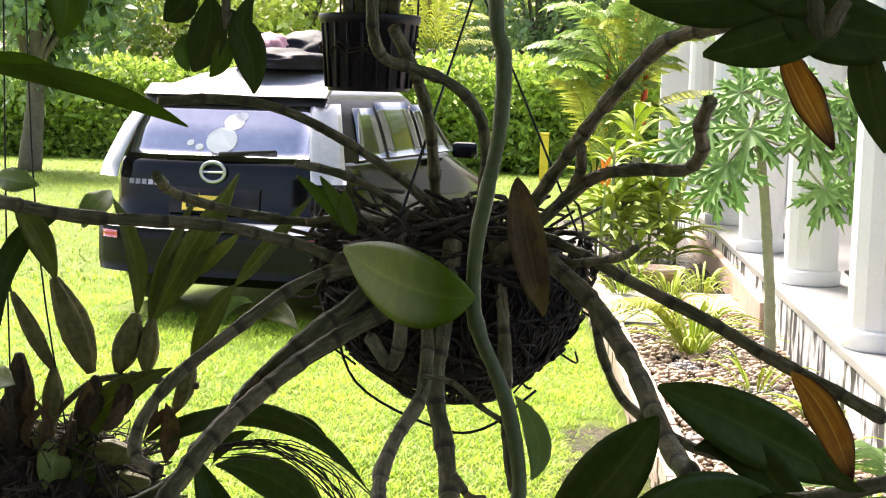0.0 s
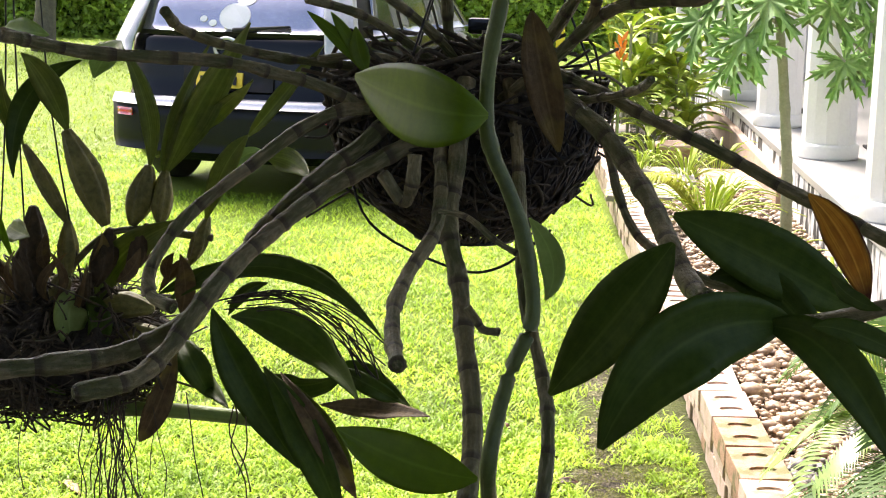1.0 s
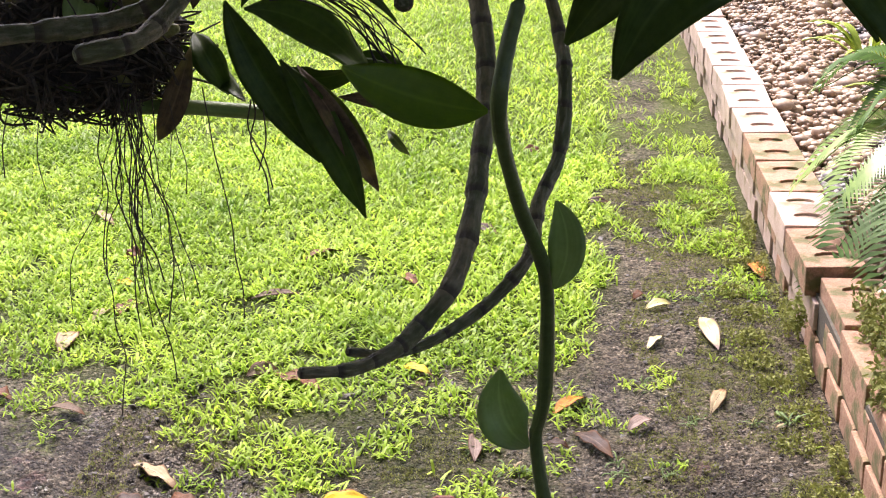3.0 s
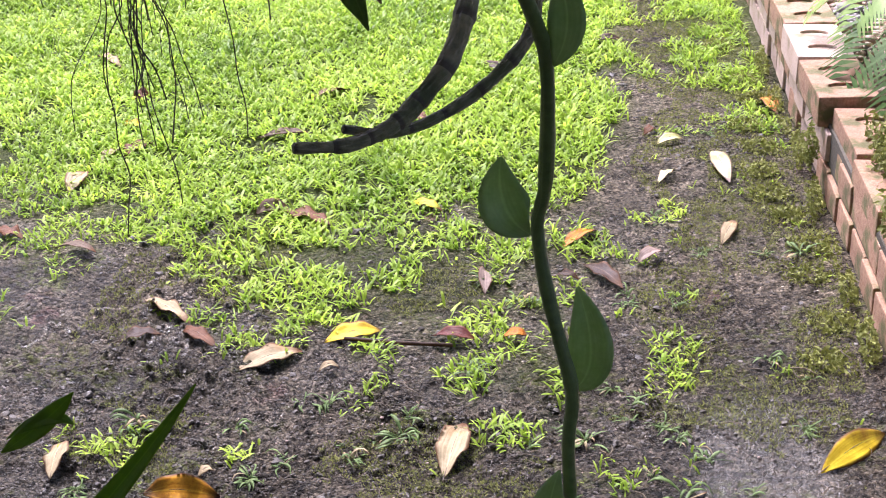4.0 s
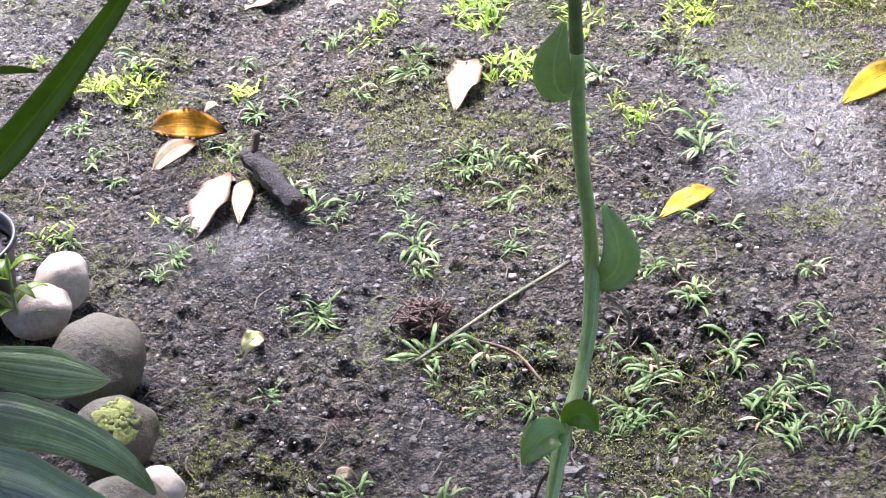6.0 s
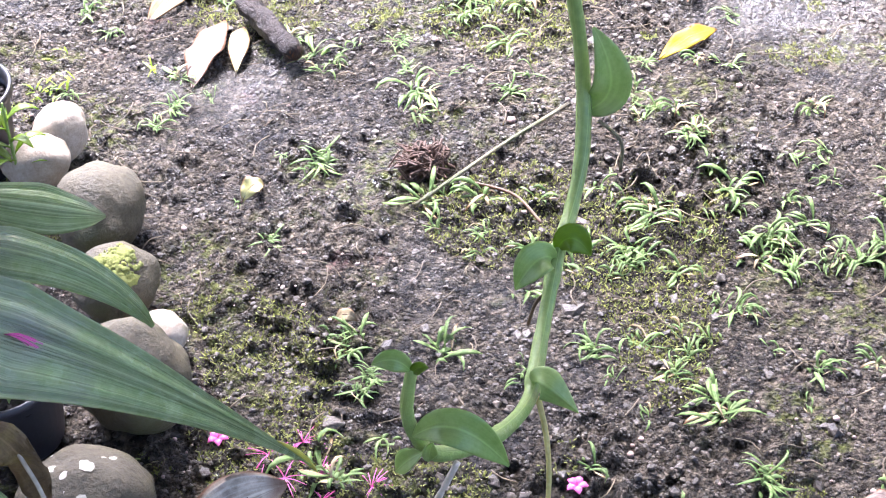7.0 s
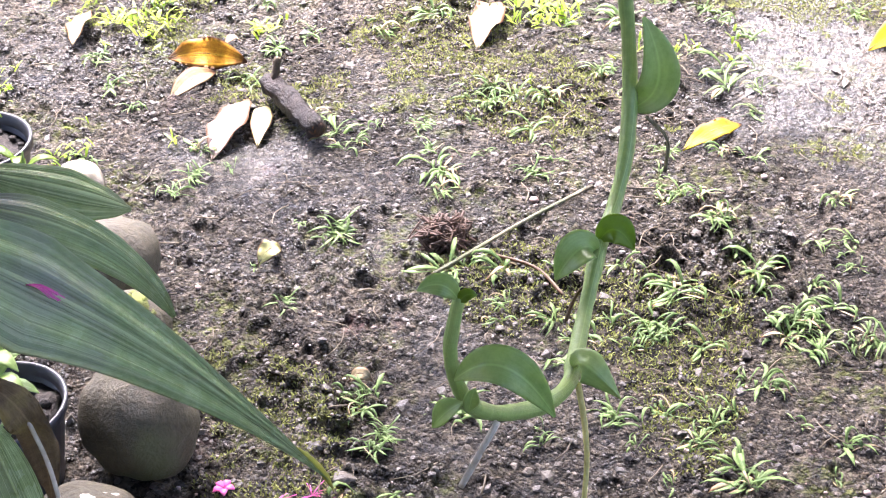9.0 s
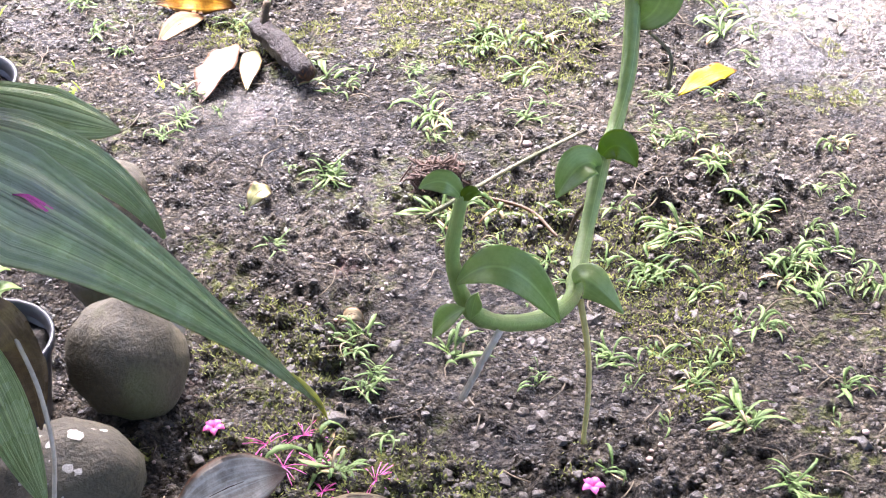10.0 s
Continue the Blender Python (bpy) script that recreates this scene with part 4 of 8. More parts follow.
leaf("leaf", (0.506, 1.22, 1.364), (0.516, 1.21, 1.354), (0.532, 1.2, 1.349), 0.0099, (-0.381, -0.967, 0.086), LEAF_DARK, basket_orchid, wave=0.4)
leaf("dry_sheath", (0.313, 1.52, 1.499), (0.324, 1.5, 1.451), (0.337, 1.52, 1.393), 0.0283, (0.032, -0.996, -0.006), SHEATH, basket_orchid, "dry mottled brown sheath", wave=0.2, cup=0.7)
leaf("young_leaf", (0.182, 1.55, 1.447), (0.16, 1.55, 1.471), (0.133, 1.55, 1.494), 0.0118, (0.3, -0.981, 0.19), LEAF, basket_orchid)
leaf("young_leaf", (0.182, 1.55, 1.447), (0.167, 1.55, 1.472), (0.152, 1.55, 1.494), 0.0109, (0.402, -0.982, -0.039), LEAF, basket_orchid)
leaf("young_leaf", (0.182, 1.55, 1.447), (0.175, 1.55, 1.463), (0.172, 1.55, 1.483), 0.0154, (0.116, -0.983, 0.194), LEAF, basket_orchid)
overhead_plant = empty("overhead_plant", pose(0, 0, 0), "dark glossy leaves of a hanging orchid overhead", "orchid")
leaf("leaf", (0.489, 1.22, 1.633), (0.446, 1.22, 1.621), (0.391, 1.22, 1.618), 0.0342, (-0.119, -0.995, 0.023), LEAF_DARK, overhead_plant)
leaf("leaf", (0.517, 1.22, 1.623), (0.478, 1.22, 1.602), (0.433, 1.22, 1.589), 0.0343, (-0.234, -0.993, 0.011), LEAF_DARK, overhead_plant)
leaf("leaf", (0.474, 1.22, 1.62), (0.506, 1.22, 1.605), (0.555, 1.22, 1.6), 0.0393, (-0.204, -0.989, 0.025), LEAF_DARK, overhead_plant)
leaf("leaf", (0.52, 1.22, 1.6), (0.525, 1.22, 1.575), (0.536, 1.22, 1.537), 0.0217, (-0.355, -0.987, -0.12), LEAF_DARK, overhead_plant)
leaf("leaf", (0.448, 1.22, 1.639), (0.48, 1.22, 1.627), (0.531, 1.22, 1.631), 0.0327, (0.056, -0.991, 0.003), LEAF_DARK, overhead_plant)
leaf("leaf", (0.479, 1.25, 1.597), (0.494, 1.25, 1.569), (0.512, 1.25, 1.537), 0.0196, (0.121, -0.992, -0.069), LEAF_ORANGE, overhead_plant, "withered orange leaf", wave=0.25)
tube("stem", [(0.511, 1.22, 1.621), (0.492, 1.22, 1.63), (0.489, 1.22, 2.0), (0.489, 1.28, 2.62)], 0.006, CANE, overhead_plant)
left_sprig = empty("left_sprig", pose(0, 0, 0), "hanging sprig with oval green leaves and yellowing tips", "climber")
leaf("leaf", (0.128, 1.3, 1.622), (0.127, 1.3, 1.596), (0.117, 1.3, 1.573), 0.0250, (0.02, -0.965, -0.095), LEAF_DARK, left_sprig)
leaf("leaf", (0.139, 1.3, 1.613), (0.153, 1.3, 1.589), (0.157, 1.3, 1.56), 0.0219, (0.137, -0.971, 0.104), LEAF_DARK, left_sprig)
leaf("leaf", (0.027, 1.3, 1.635), (0.034, 1.3, 1.617), (0.029, 1.3, 1.592), 0.0265, (0.344, -0.937, -0.124), LEAF, left_sprig)
leaf("leaf", (0.116, 1.3, 1.626), (0.109, 1.3, 1.615), (0.098, 1.3, 1.605), 0.0203, (0.366, -0.959, -0.097), LEAF_DARK, left_sprig)
leaf("leaf", (0.113, 1.3, 1.597), (0.11, 1.3, 1.585), (0.115, 1.3, 1.573), 0.0118, (0.439, -0.96, -0.106), LEAF, left_sprig)
leaf("leaf", (0.136, 1.3, 1.598), (0.136, 1.3, 1.583), (0.128, 1.3, 1.57), 0.0132, (0.426, -0.967, -0.031), LEAF, left_sprig)
leaf("leaf", (0.156, 1.3, 1.623), (0.149, 1.3, 1.605), (0.153, 1.3, 1.593), 0.0124, (0.201, -0.97, -0.135), LEAF_DARK, left_sprig)
leaf("leaf", (-0.026, 1.3, 1.572), (0.046, 1.3, 1.563), (0.114, 1.3, 1.538), 0.0151, (0.133, -0.942, -0.002), LEAF, left_sprig)
leaf("leaf", (-0.022, 1.3, 1.58), (0.012, 1.3, 1.573), (0.048, 1.3, 1.556), 0.0137, (0.608, -0.931, 0.045), LEAF, left_sprig)
tube("stem", [(0.14, 1.3, 1.612), (0.138, 1.3, 1.633), (0.138, 1.3, 2.0), (0.108, 1.28, 2.62)], 0.003, CANE, left_sprig)
tube("stem", [(-0.028, 1.3, 1.574), (-0.057, 1.3, 1.615), (-0.062, 1.3, 2.0), (-0.062, 1.28, 2.62)], 0.003, CANE, left_sprig)
hanging_vine = empty("hanging_vine", pose(0, 0, 0), "long hanging green vine with oval fleshy leaves", "vine")
OLD_VINE = [(0.307, 1.28, 2.62), (0.317, 1.2, 2), (0.317, 1.194, 1.644), (0.323, 1.194, 1.585), (0.322, 1.193, 1.545), (0.316, 1.192, 1.51), (0.311, 1.192, 1.481), (0.31, 1.191, 1.449), (0.314, 1.191, 1.43), (0.324, 1.191, 1.408), (0.333, 1.19, 1.383), (0.339, 1.188, 1.351), (0.338, 1.185, 1.332), (0.329, 1.181, 1.31), (0.322, 1.176, 1.282), (0.318, 1.171, 1.253), (0.319, 1.188, 1.223), (0.327, 1.221, 1.173), (0.339, 1.252, 1.124), (0.34, 1.271, 1.073)]
OLD_VINE += [(0.337, 1.293, 1.015), (0.331, 1.307, 0.979), (0.338, 1.307, 0.93), (0.347, 1.304, 0.894), (0.357, 1.302, 0.852), (0.355, 1.3, 0.81), (0.357, 1.3, 0.765)]
VINE = [(0.357, 1.3, 0.765), (0.358, 1.303, 0.725), (0.3615, 1.305, 0.675), (0.369, 1.3, 0.62), (0.373, 1.288, 0.58), (0.374, 1.26, 0.545), (0.369, 1.228, 0.52), (0.362, 1.19, 0.511), (0.359, 1.16, 0.5), (0.356, 1.13, 0.487), (0.354, 1.09, 0.4836), (0.353, 1.07, 0.4825), (0.348, 1.04, 0.495)]
VINE += [(0.338, 1.01, 0.51), (0.325, 0.985, 0.526), (0.314, 0.965, 0.542), (0.305, 0.95, 0.559), (0.2994, 0.945, 0.5744), (0.296, 0.94, 0.5936), (0.295, 0.938, 0.612), (0.2975, 0.937, 0.63), (0.3005, 0.937, 0.648)]
tube("stem", OLD_VINE, 0.0046, VINE_DARK, hanging_vine, nodes=13, swell=0.12, steps=5, taper=[1.0, 1.0, 1.05, 1.2])
tube("young_stem", VINE, 0.0056, VINE_GREEN, hanging_vine, "pale green young stem end", nodes=8, swell=0.12, steps=5, taper=[1.0, 1.08, 1.05, 0.95, 0.62])
leaf("leaf", (0.311, 1.185, 1.451), (0.272, 1.2, 1.454), (0.212, 1.33, 1.46), 0.0445, (0.156, -0.983, -0.005), LEAF, hanging_vine, cup=0.1, n=24, m=10)
leaf("leaf", (0.346, 1.19, 1.348), (0.349, 1.2, 1.368), (0.334, 1.22, 1.389), 0.0146, (-0.019, -0.985, 0.194), LEAF_PALE, hanging_vine)
leaf("leaf", (0.313, 1.16, 1.251), (0.273, 1.17, 1.255), (0.228, 1.19, 1.266), 0.0312, (-0.009, -0.946, 0.234), LEAF, hanging_vine, cup=0.12, n=24, m=10)
leaf("leaf", (0.345, 1.25, 1.114), (0.353, 1.25, 1.142), (0.345, 1.26, 1.168), 0.0237, (-0.12, -0.946, 0.277), LEAF_PALE, hanging_vine)
leaf("leaf", (0.326, 1.31, 0.971), (0.307, 1.32, 0.988), (0.305, 1.32, 1.024), 0.0363, (0.113, -0.9, 0.483), LEAF_PALE, hanging_vine)
leaf("leaf", (0.358, 1.32, 0.844), (0.369, 1.32, 0.875), (0.358, 1.33, 0.922), 0.0337, (-0.081, -0.878, 0.501), LEAF_PALE, hanging_vine)
leaf("leaf", (0.354, 1.29, 0.733), (0.3435, 1.28, 0.757), (0.35, 1.283, 0.797), 0.03, (-0.25, -0.831, 0.45), LEAF_PALE, hanging_vine)
leaf("leaf", (0.372, 1.29, 0.565), (0.393, 1.285, 0.595), (0.379, 1.29, 0.642), 0.031, (0.241, -0.769, 0.664), LEAF_PALE, hanging_vine, n=18, m=8)
leaf("leaf", (0.36, 1.182, 0.51), (0.348, 1.168, 0.519), (0.3335, 1.16, 0.497), 0.026, (-0.25, -0.72, 0.62), LEAF_PALE, hanging_vine, cup=0.5, n=18, m=10, blunt=0.35)
leaf("leaf", (0.36, 1.188, 0.512), (0.372, 1.19, 0.524), (0.386, 1.19, 0.508), 0.022, (0.2, -0.7, 0.68), LEAF, hanging_vine, cup=0.45, n=18, m=10, blunt=0.35)
leaf("leaf", (0.3545, 1.08, 0.484), (0.3635, 1.065, 0.501), (0.387, 1.06, 0.48), 0.0235, (0.1, -0.75, 0.66), LEAF_PALE, hanging_vine, cup=-0.55, n=18, m=10, blunt=0.3)
leaf("leaf", (0.298, 0.936, 0.59), (0.327, 0.928, 0.609), (0.354, 0.935, 0.571), 0.0225, (0.1, -0.62, 0.78), LEAF_PALE, hanging_vine, cup=0.45, n=24, m=12, blunt=0.45)
leaf("leaf", (0.3005, 0.936, 0.646), (0.2915, 0.934, 0.657), (0.2785, 0.934, 0.652), 0.0125, (0.1, -0.72, 0.7), LEAF_PALE, hanging_vine, cup=0.5, n=16, m=8, blunt=0.3)
leaf("leaf", (0.3005, 0.936, 0.645), (0.305, 0.935, 0.651), (0.3105, 0.935, 0.6515), 0.0075, (0.2, -0.7, 0.7), LEAF, hanging_vine, cup=0.6, n=12, m=6, blunt=0.3)
leaf("leaf", (0.302, 0.941, 0.569), (0.2925, 0.942, 0.56), (0.283, 0.945, 0.544), 0.0145, (-0.4, -0.63, 0.75), LEAF_PALE, hanging_vine, cup=0.6, n=16, m=8, blunt=0.3)
leaf("leaf", (0.3045, 0.94, 0.563), (0.3065, 0.938, 0.576), (0.309, 0.938, 0.5835), 0.0095, (0.3, -0.7, 0.7), LEAF_PALE, hanging_vine, cup=0.6, n=12, m=6, blunt=0.4)
tube("aerial_root", [(0.358, 1.072, 0.479), (0.3644, 1.06, 0.456), (0.3685, 1.04, 0.435), (0.368, 1.021, 0.3998)], 0.0021, ROOT_YELLOW, hanging_vine, nodes=0, seed=25, taper=[1.1, 1.0, 0.9, 0.8])
tube("aerial_root", [(0.319, 0.96, 0.54), (0.311, 0.95, 0.526), (0.2985, 0.95, 0.494)], 0.0021, ROOT_PALE, hanging_vine, nodes=0, seed=26)
tube("aerial_root", [(0.358, 1.16, 0.4996), (0.348, 1.16, 0.484), (0.342, 1.16, 0.4616)], 0.0014, SHEATH, hanging_vine, nodes=0, seed=27)
tube("aerial_root", [(0.386, 1.27, 0.572), (0.403, 1.265, 0.557), (0.4035, 1.262, 0.53)], 0.0014, CANE, hanging_vine, nodes=0, seed=28)

# ---- the orchid clump hung on wires ----
mounted_orchid = empty("mounted_orchid", pose(0, 0, 0), "old orchid clump with withered bulbs and dangling roots", "orchid")
CLUMP = Vector((-0.27, 2.03, 1.096))
bm = bmesh.new()
bmesh.ops.create_icosphere(bm, subdivisions=5, radius=1.0)
for v in bm.verts:
    k = 1 + 0.28 * noise.noise(v.co * 2.3) + 0.12 * noise.noise(v.co * 7)
    v.co = CLUMP + Vector((v.co.x * 0.12 * k, v.co.y * 0.085 * k, v.co.z * 0.07 * k - 0.012))
part("root_mass", bm, SOIL, mounted_orchid, "dark fibrous root mass", True)
rnd = random.Random(21)
fib = []
for _ in range(560):
    a, e = rnd.uniform(0, 6.283), rnd.uniform(-1.3, 1.2)
    c0 = CLUMP + Vector((0.125 * math.cos(e) * math.cos(a), 0.09 * math.cos(e) * math.sin(a), 0.075 * math.sin(e) - 0.012))
    fib.append(([c0 + Vector((rnd.gauss(0, 0.02), rnd.gauss(0, 0.02), rnd.gauss(0, 0.015))) for _ in range(4)], rnd.uniform(0.0007, 0.0018)))
tubes("fibre_tangle", fib, ROOT_DARK, mounted_orchid, seg=5, steps=3)
for k in range(4):
    a = rnd.uniform(2.0, 4.6) if k % 2 else rnd.uniform(-0.9, 0.9)
    b0 = CLUMP + Vector((0.085 * math.cos(a) * rnd.uniform(0.2, 1), 0.05 * math.sin(a) - 0.01, rnd.uniform(0.01, 0.05)))
    way = Vector((math.cos(a) * rnd.uniform(0.2, 0.7), rnd.uniform(-0.4, 0.2), 1.0)).normalized()
    L = rnd.uniform(0.05, 0.085)
    tip = b0 + way * L
    tube("pseudobulb", [b0, b0.lerp(tip, 0.35), b0.lerp(tip, 0.7) + Vector((0.003, 0, 0)), tip], rnd.uniform(0.007, 0.0105), BULB if k % 3 else BULB_DARK, mounted_orchid, taper=[0.4, 1.0, 1.0, 0.6, 0.25], seg=28, ridge=0.14, wobble=0.02, seed=k)
    if k % 2:
        over = tip + way * rnd.uniform(0.06, 0.1) + Vector((rnd.uniform(-0.03, 0.03), -0.01, 0))
        leaf("leaf", tip - way * 0.006, over, over + Vector((math.copysign(rnd.uniform(0.03, 0.07), way.x), -0.01, rnd.uniform(-0.04, 0.05))), rnd.uniform(0.017, 0.026), (0.2, -1, 0.3), LEAF_DARK if k % 3 else LEAF, mounted_orchid, n=16, cup=0.5, blunt=0.3, twist=rnd.uniform(-0.9, 0.9), wave=0.1, seed=k)
    for j in range(2):
        e0 = b0 + Vector((rnd.uniform(-0.012, 0.012), -0.012, rnd.uniform(0, 0.02)))
        leaf("dry_sheath", e0, e0 + way * L * 0.5 + Vector((rnd.uniform(-0.01, 0.01), -0.008, 0)), e0 + way * L * rnd.uniform(0.8, 1.2) + Vector((rnd.uniform(-0.02, 0.02), -0.01, 0)), rnd.uniform(0.007, 0.014), (0.1, -1, 0.2), SHEATH, mounted_orchid, n=8, cup=0.6, blunt=0.2, twist=rnd.uniform(-1, 1))
roots = []
for i in range(30):
    x = -0.175 + rnd.gauss(0, 0.016) if i < 22 else CLUMP.x + rnd.uniform(-0.13, 0.3)
    z = 1.06 + rnd.uniform(-0.03, 0.015)
    n = rnd.randint(5, 9) if i < 22 else rnd.randint(2, 5)
    p, way, pts = Vector((x, 1.97 + rnd.uniform(-0.03, 0.03), z)), rnd.gauss(0.001, 0.004), []
    for k in range(n):
        pts.append(p.copy())
        p += Vector((way + rnd.gauss(0, 0.007), rnd.gauss(0, 0.006), -0.036))
    roots.append((pts, rnd.uniform(0.0005, 0.001)))
for x, n in ((-0.225, 11), (-0.17, 10), (-0.095, 8)):
    p, pts = Vector((x, 1.97, 1.05)), []
    for k in range(n):
        pts.append(p.copy())
        p += Vector((rnd.gauss(0.004, 0.006), rnd.gauss(0, 0.004), -0.04))
    roots.append((pts, 0.0008))
tubes("root_curtain", roots, ROOT_DARK, mounted_orchid, "thin dark roots hanging free", seg=5, steps=4)
flow = []
for i in range(16):
    p0 = Vector((-0.03 + rnd.uniform(-0.03, 0.02), 1.96, 1.16 + rnd.uniform(-0.01, 0.01)))
    flow.append(([p0, p0 + Vector((0.06, 0, 0.008 + rnd.uniform(-0.006, 0.006))), p0 + Vector((0.12, 0, -0.02)), p0 + Vector((0.165 + rnd.uniform(-0.03, 0.02), 0, -0.07 + rnd.uniform(-0.02, 0.02)))], 0.0008))
tubes("spent_flower_stalk", flow, ROOT_DARK, mounted_orchid, seg=5, steps=4)
for x0, x1 in ((-0.29, -0.3), (-0.33, -0.3), (-0.22, -0.28)):
    tube("hanger_wire", [(x0, 2.0, CLUMP.z + 0.03), (x1 + 0.3 * (x0 - x1), 2.0, CLUMP.z + 0.32), (x1, 2.0, 1.9)], 0.0011, WIRE, mounted_orchid, seg=5)
tube("hanger_wire", [(-0.3, 2.0, 1.9), (-0.3, 1.94, 2.3), (-0.3, 1.96, CEIL)], 0.0013, WIRE, mounted_orchid, seg=5)
tube("stalk", [(-0.127, 2, 1.229), (-0.154, 2, 1.231), (-0.2, 2, 1.22), (-0.249, 2, 1.172)], 0.0039, CANE, mounted_orchid, taper=[1, 1], wobble=0.02, seg=28, ridge=0.0)
tube("stalk", [(-0.127, 2, 1.229), (-0.095, 2, 1.226), (-0.072, 2, 1.224)], 0.0045, CANE, mounted_orchid, taper=[1, 1], wobble=0.02, seg=28, ridge=0.0)
tube("pseudobulb", [(-0.318, 2, 1.156), (-0.316, 2, 1.129), (-0.3, 2, 1.11)], 0.0095, BULB, mounted_orchid, taper=[0.3, 0.8, 1.05, 1.05, 0.75, 0.35], wobble=0.02, seg=28, ridge=0.14)
tube("stalk", [(-0.205, 2, 1.016), (-0.12, 2, 1.018), (-0.019, 2, 1.013)], 0.0087, VINE_GREEN, mounted_orchid, taper=[1, 1], wobble=0.02, seg=28, ridge=0.0)
tube("pseudobulb", [(-0.24, 2, 1.092), (-0.214, 2, 1.066), (-0.181, 2, 1.034)], 0.0094, BULB, mounted_orchid, taper=[0.3, 0.8, 1.05, 1.05, 0.75, 0.35], wobble=0.02, seg=28, ridge=0.14)
tube("pseudobulb", [(-0.196, 2, 1.233), (-0.215, 2, 1.286), (-0.24, 2, 1.34)], 0.0160, BULB, mounted_orchid, taper=[0.3, 0.8, 1.05, 1.05, 0.75, 0.35], wobble=0.02, seg=28, ridge=0.14)
tube("pseudobulb", [(-0.241, 2, 1.234), (-0.265, 2, 1.277), (-0.29, 2, 1.322)], 0.0085, BULB, mounted_orchid, taper=[0.3, 0.8, 1.05, 1.05, 0.75, 0.35], wobble=0.02, seg=28, ridge=0.14)
tube("pseudobulb", [(-0.165, 2, 1.235), (-0.154, 2, 1.268), (-0.144, 2, 1.303)], 0.0145, BULB, mounted_orchid, taper=[0.3, 0.8, 1.05, 1.05, 0.75, 0.35], wobble=0.02, seg=28, ridge=0.14)
tube("pseudobulb", [(-0.132, 2, 1.236), (-0.13, 2, 1.264), (-0.125, 2, 1.299)], 0.0110, BULB, mounted_orchid, taper=[0.3, 0.8, 1.05, 1.05, 0.75, 0.35], wobble=0.02, seg=28, ridge=0.14)
tube("pseudobulb", [(-0.1, 2, 1.191), (-0.086, 2, 1.22), (-0.076, 2, 1.248)], 0.0087, BULB, mounted_orchid, taper=[0.3, 0.8, 1.05, 1.05, 0.75, 0.35], wobble=0.02, seg=28, ridge=0.14)
tube("pseudobulb", [(-0.278, 2, 1.159), (-0.282, 2, 1.206), (-0.282, 2, 1.251)], 0.0145, BULB_DARK, mounted_orchid, taper=[0.3, 0.8, 1.05, 1.05, 0.75, 0.35], wobble=0.02, seg=28, ridge=0.14)
tube("pseudobulb", [(-0.303, 2, 1.153), (-0.3, 2, 1.182), (-0.297, 2, 1.203)], 0.0082, BULB_DARK, mounted_orchid, taper=[0.3, 0.8, 1.05, 1.05, 0.75, 0.35], wobble=0.02, seg=28, ridge=0.14)
tube("pseudobulb", [(-0.242, 2, 1.17), (-0.242, 2, 1.203), (-0.241, 2, 1.236)], 0.0108, BULB, mounted_orchid, taper=[0.3, 0.8, 1.05, 1.05, 0.75, 0.35], wobble=0.02, seg=28, ridge=0.14)
tube("pseudobulb", [(-0.211, 2, 1.162), (-0.199, 2, 1.196), (-0.19, 2, 1.229)], 0.0134, BULB_DARK, mounted_orchid, taper=[0.3, 0.8, 1.05, 1.05, 0.75, 0.35], wobble=0.02, seg=28, ridge=0.14)
tube("pseudobulb", [(-0.211, 2, 1.132), (-0.176, 2, 1.141), (-0.142, 2, 1.138)], 0.0134, BULB, mounted_orchid, taper=[0.3, 0.8, 1.05, 1.05, 0.75, 0.35], wobble=0.02, seg=28, ridge=0.14)
tube("pseudobulb", [(-0.212, 2, 1.094), (-0.166, 2, 1.105), (-0.128, 2, 1.109)], 0.0126, BULB, mounted_orchid, taper=[0.3, 0.8, 1.05, 1.05, 0.75, 0.35], wobble=0.02, seg=28, ridge=0.14)
tube("pseudobulb", [(-0.292, 2, 1.069), (-0.267, 2, 1.084), (-0.246, 2, 1.081)], 0.0129, BULB, mounted_orchid, taper=[0.3, 0.8, 1.05, 1.05, 0.75, 0.35], wobble=0.02, seg=28, ridge=0.14)
tube("pseudobulb", [(-0.243, 2, 1.137), (-0.223, 2, 1.129), (-0.212, 2, 1.11)], 0.0109, BULB_DARK, mounted_orchid, taper=[0.3, 0.8, 1.05, 1.05, 0.75, 0.35], wobble=0.02, seg=28, ridge=0.14)
tube("pseudobulb", [(-0.31, 2, 1.134), (-0.296, 2, 1.125), (-0.286, 2, 1.102)], 0.0119, BULB_DARK, mounted_orchid, taper=[0.3, 0.8, 1.05, 1.05, 0.75, 0.35], wobble=0.02, seg=28, ridge=0.14)
tube("pseudobulb", [(-0.171, 2, 1.178), (-0.156, 2, 1.207), (-0.147, 2, 1.236)], 0.0106, BULB_DARK, mounted_orchid, taper=[0.3, 0.8, 1.05, 1.05, 0.75, 0.35], wobble=0.02, seg=28, ridge=0.14)
leaf("leaf", (-0.13, 2, 1.143), (0.009, 1.96, 1.201), (0.132, 1.94, 1.135), 0.0292, (0.048, -0.954, 0.293), LEAF_DARK, mounted_orchid, cup=0.3, twist=-0.64, n=16, blunt=0.3, wave=0.1)
leaf("leaf", (0.013, 2, 1.19), (0.054, 1.972, 1.195), (0.085, 1.96, 1.183), 0.0171, (-0.011, -0.959, 0.311), LEAF_DARK, mounted_orchid, cup=0.4, twist=0.48, n=16, blunt=0.3, wave=0.1)
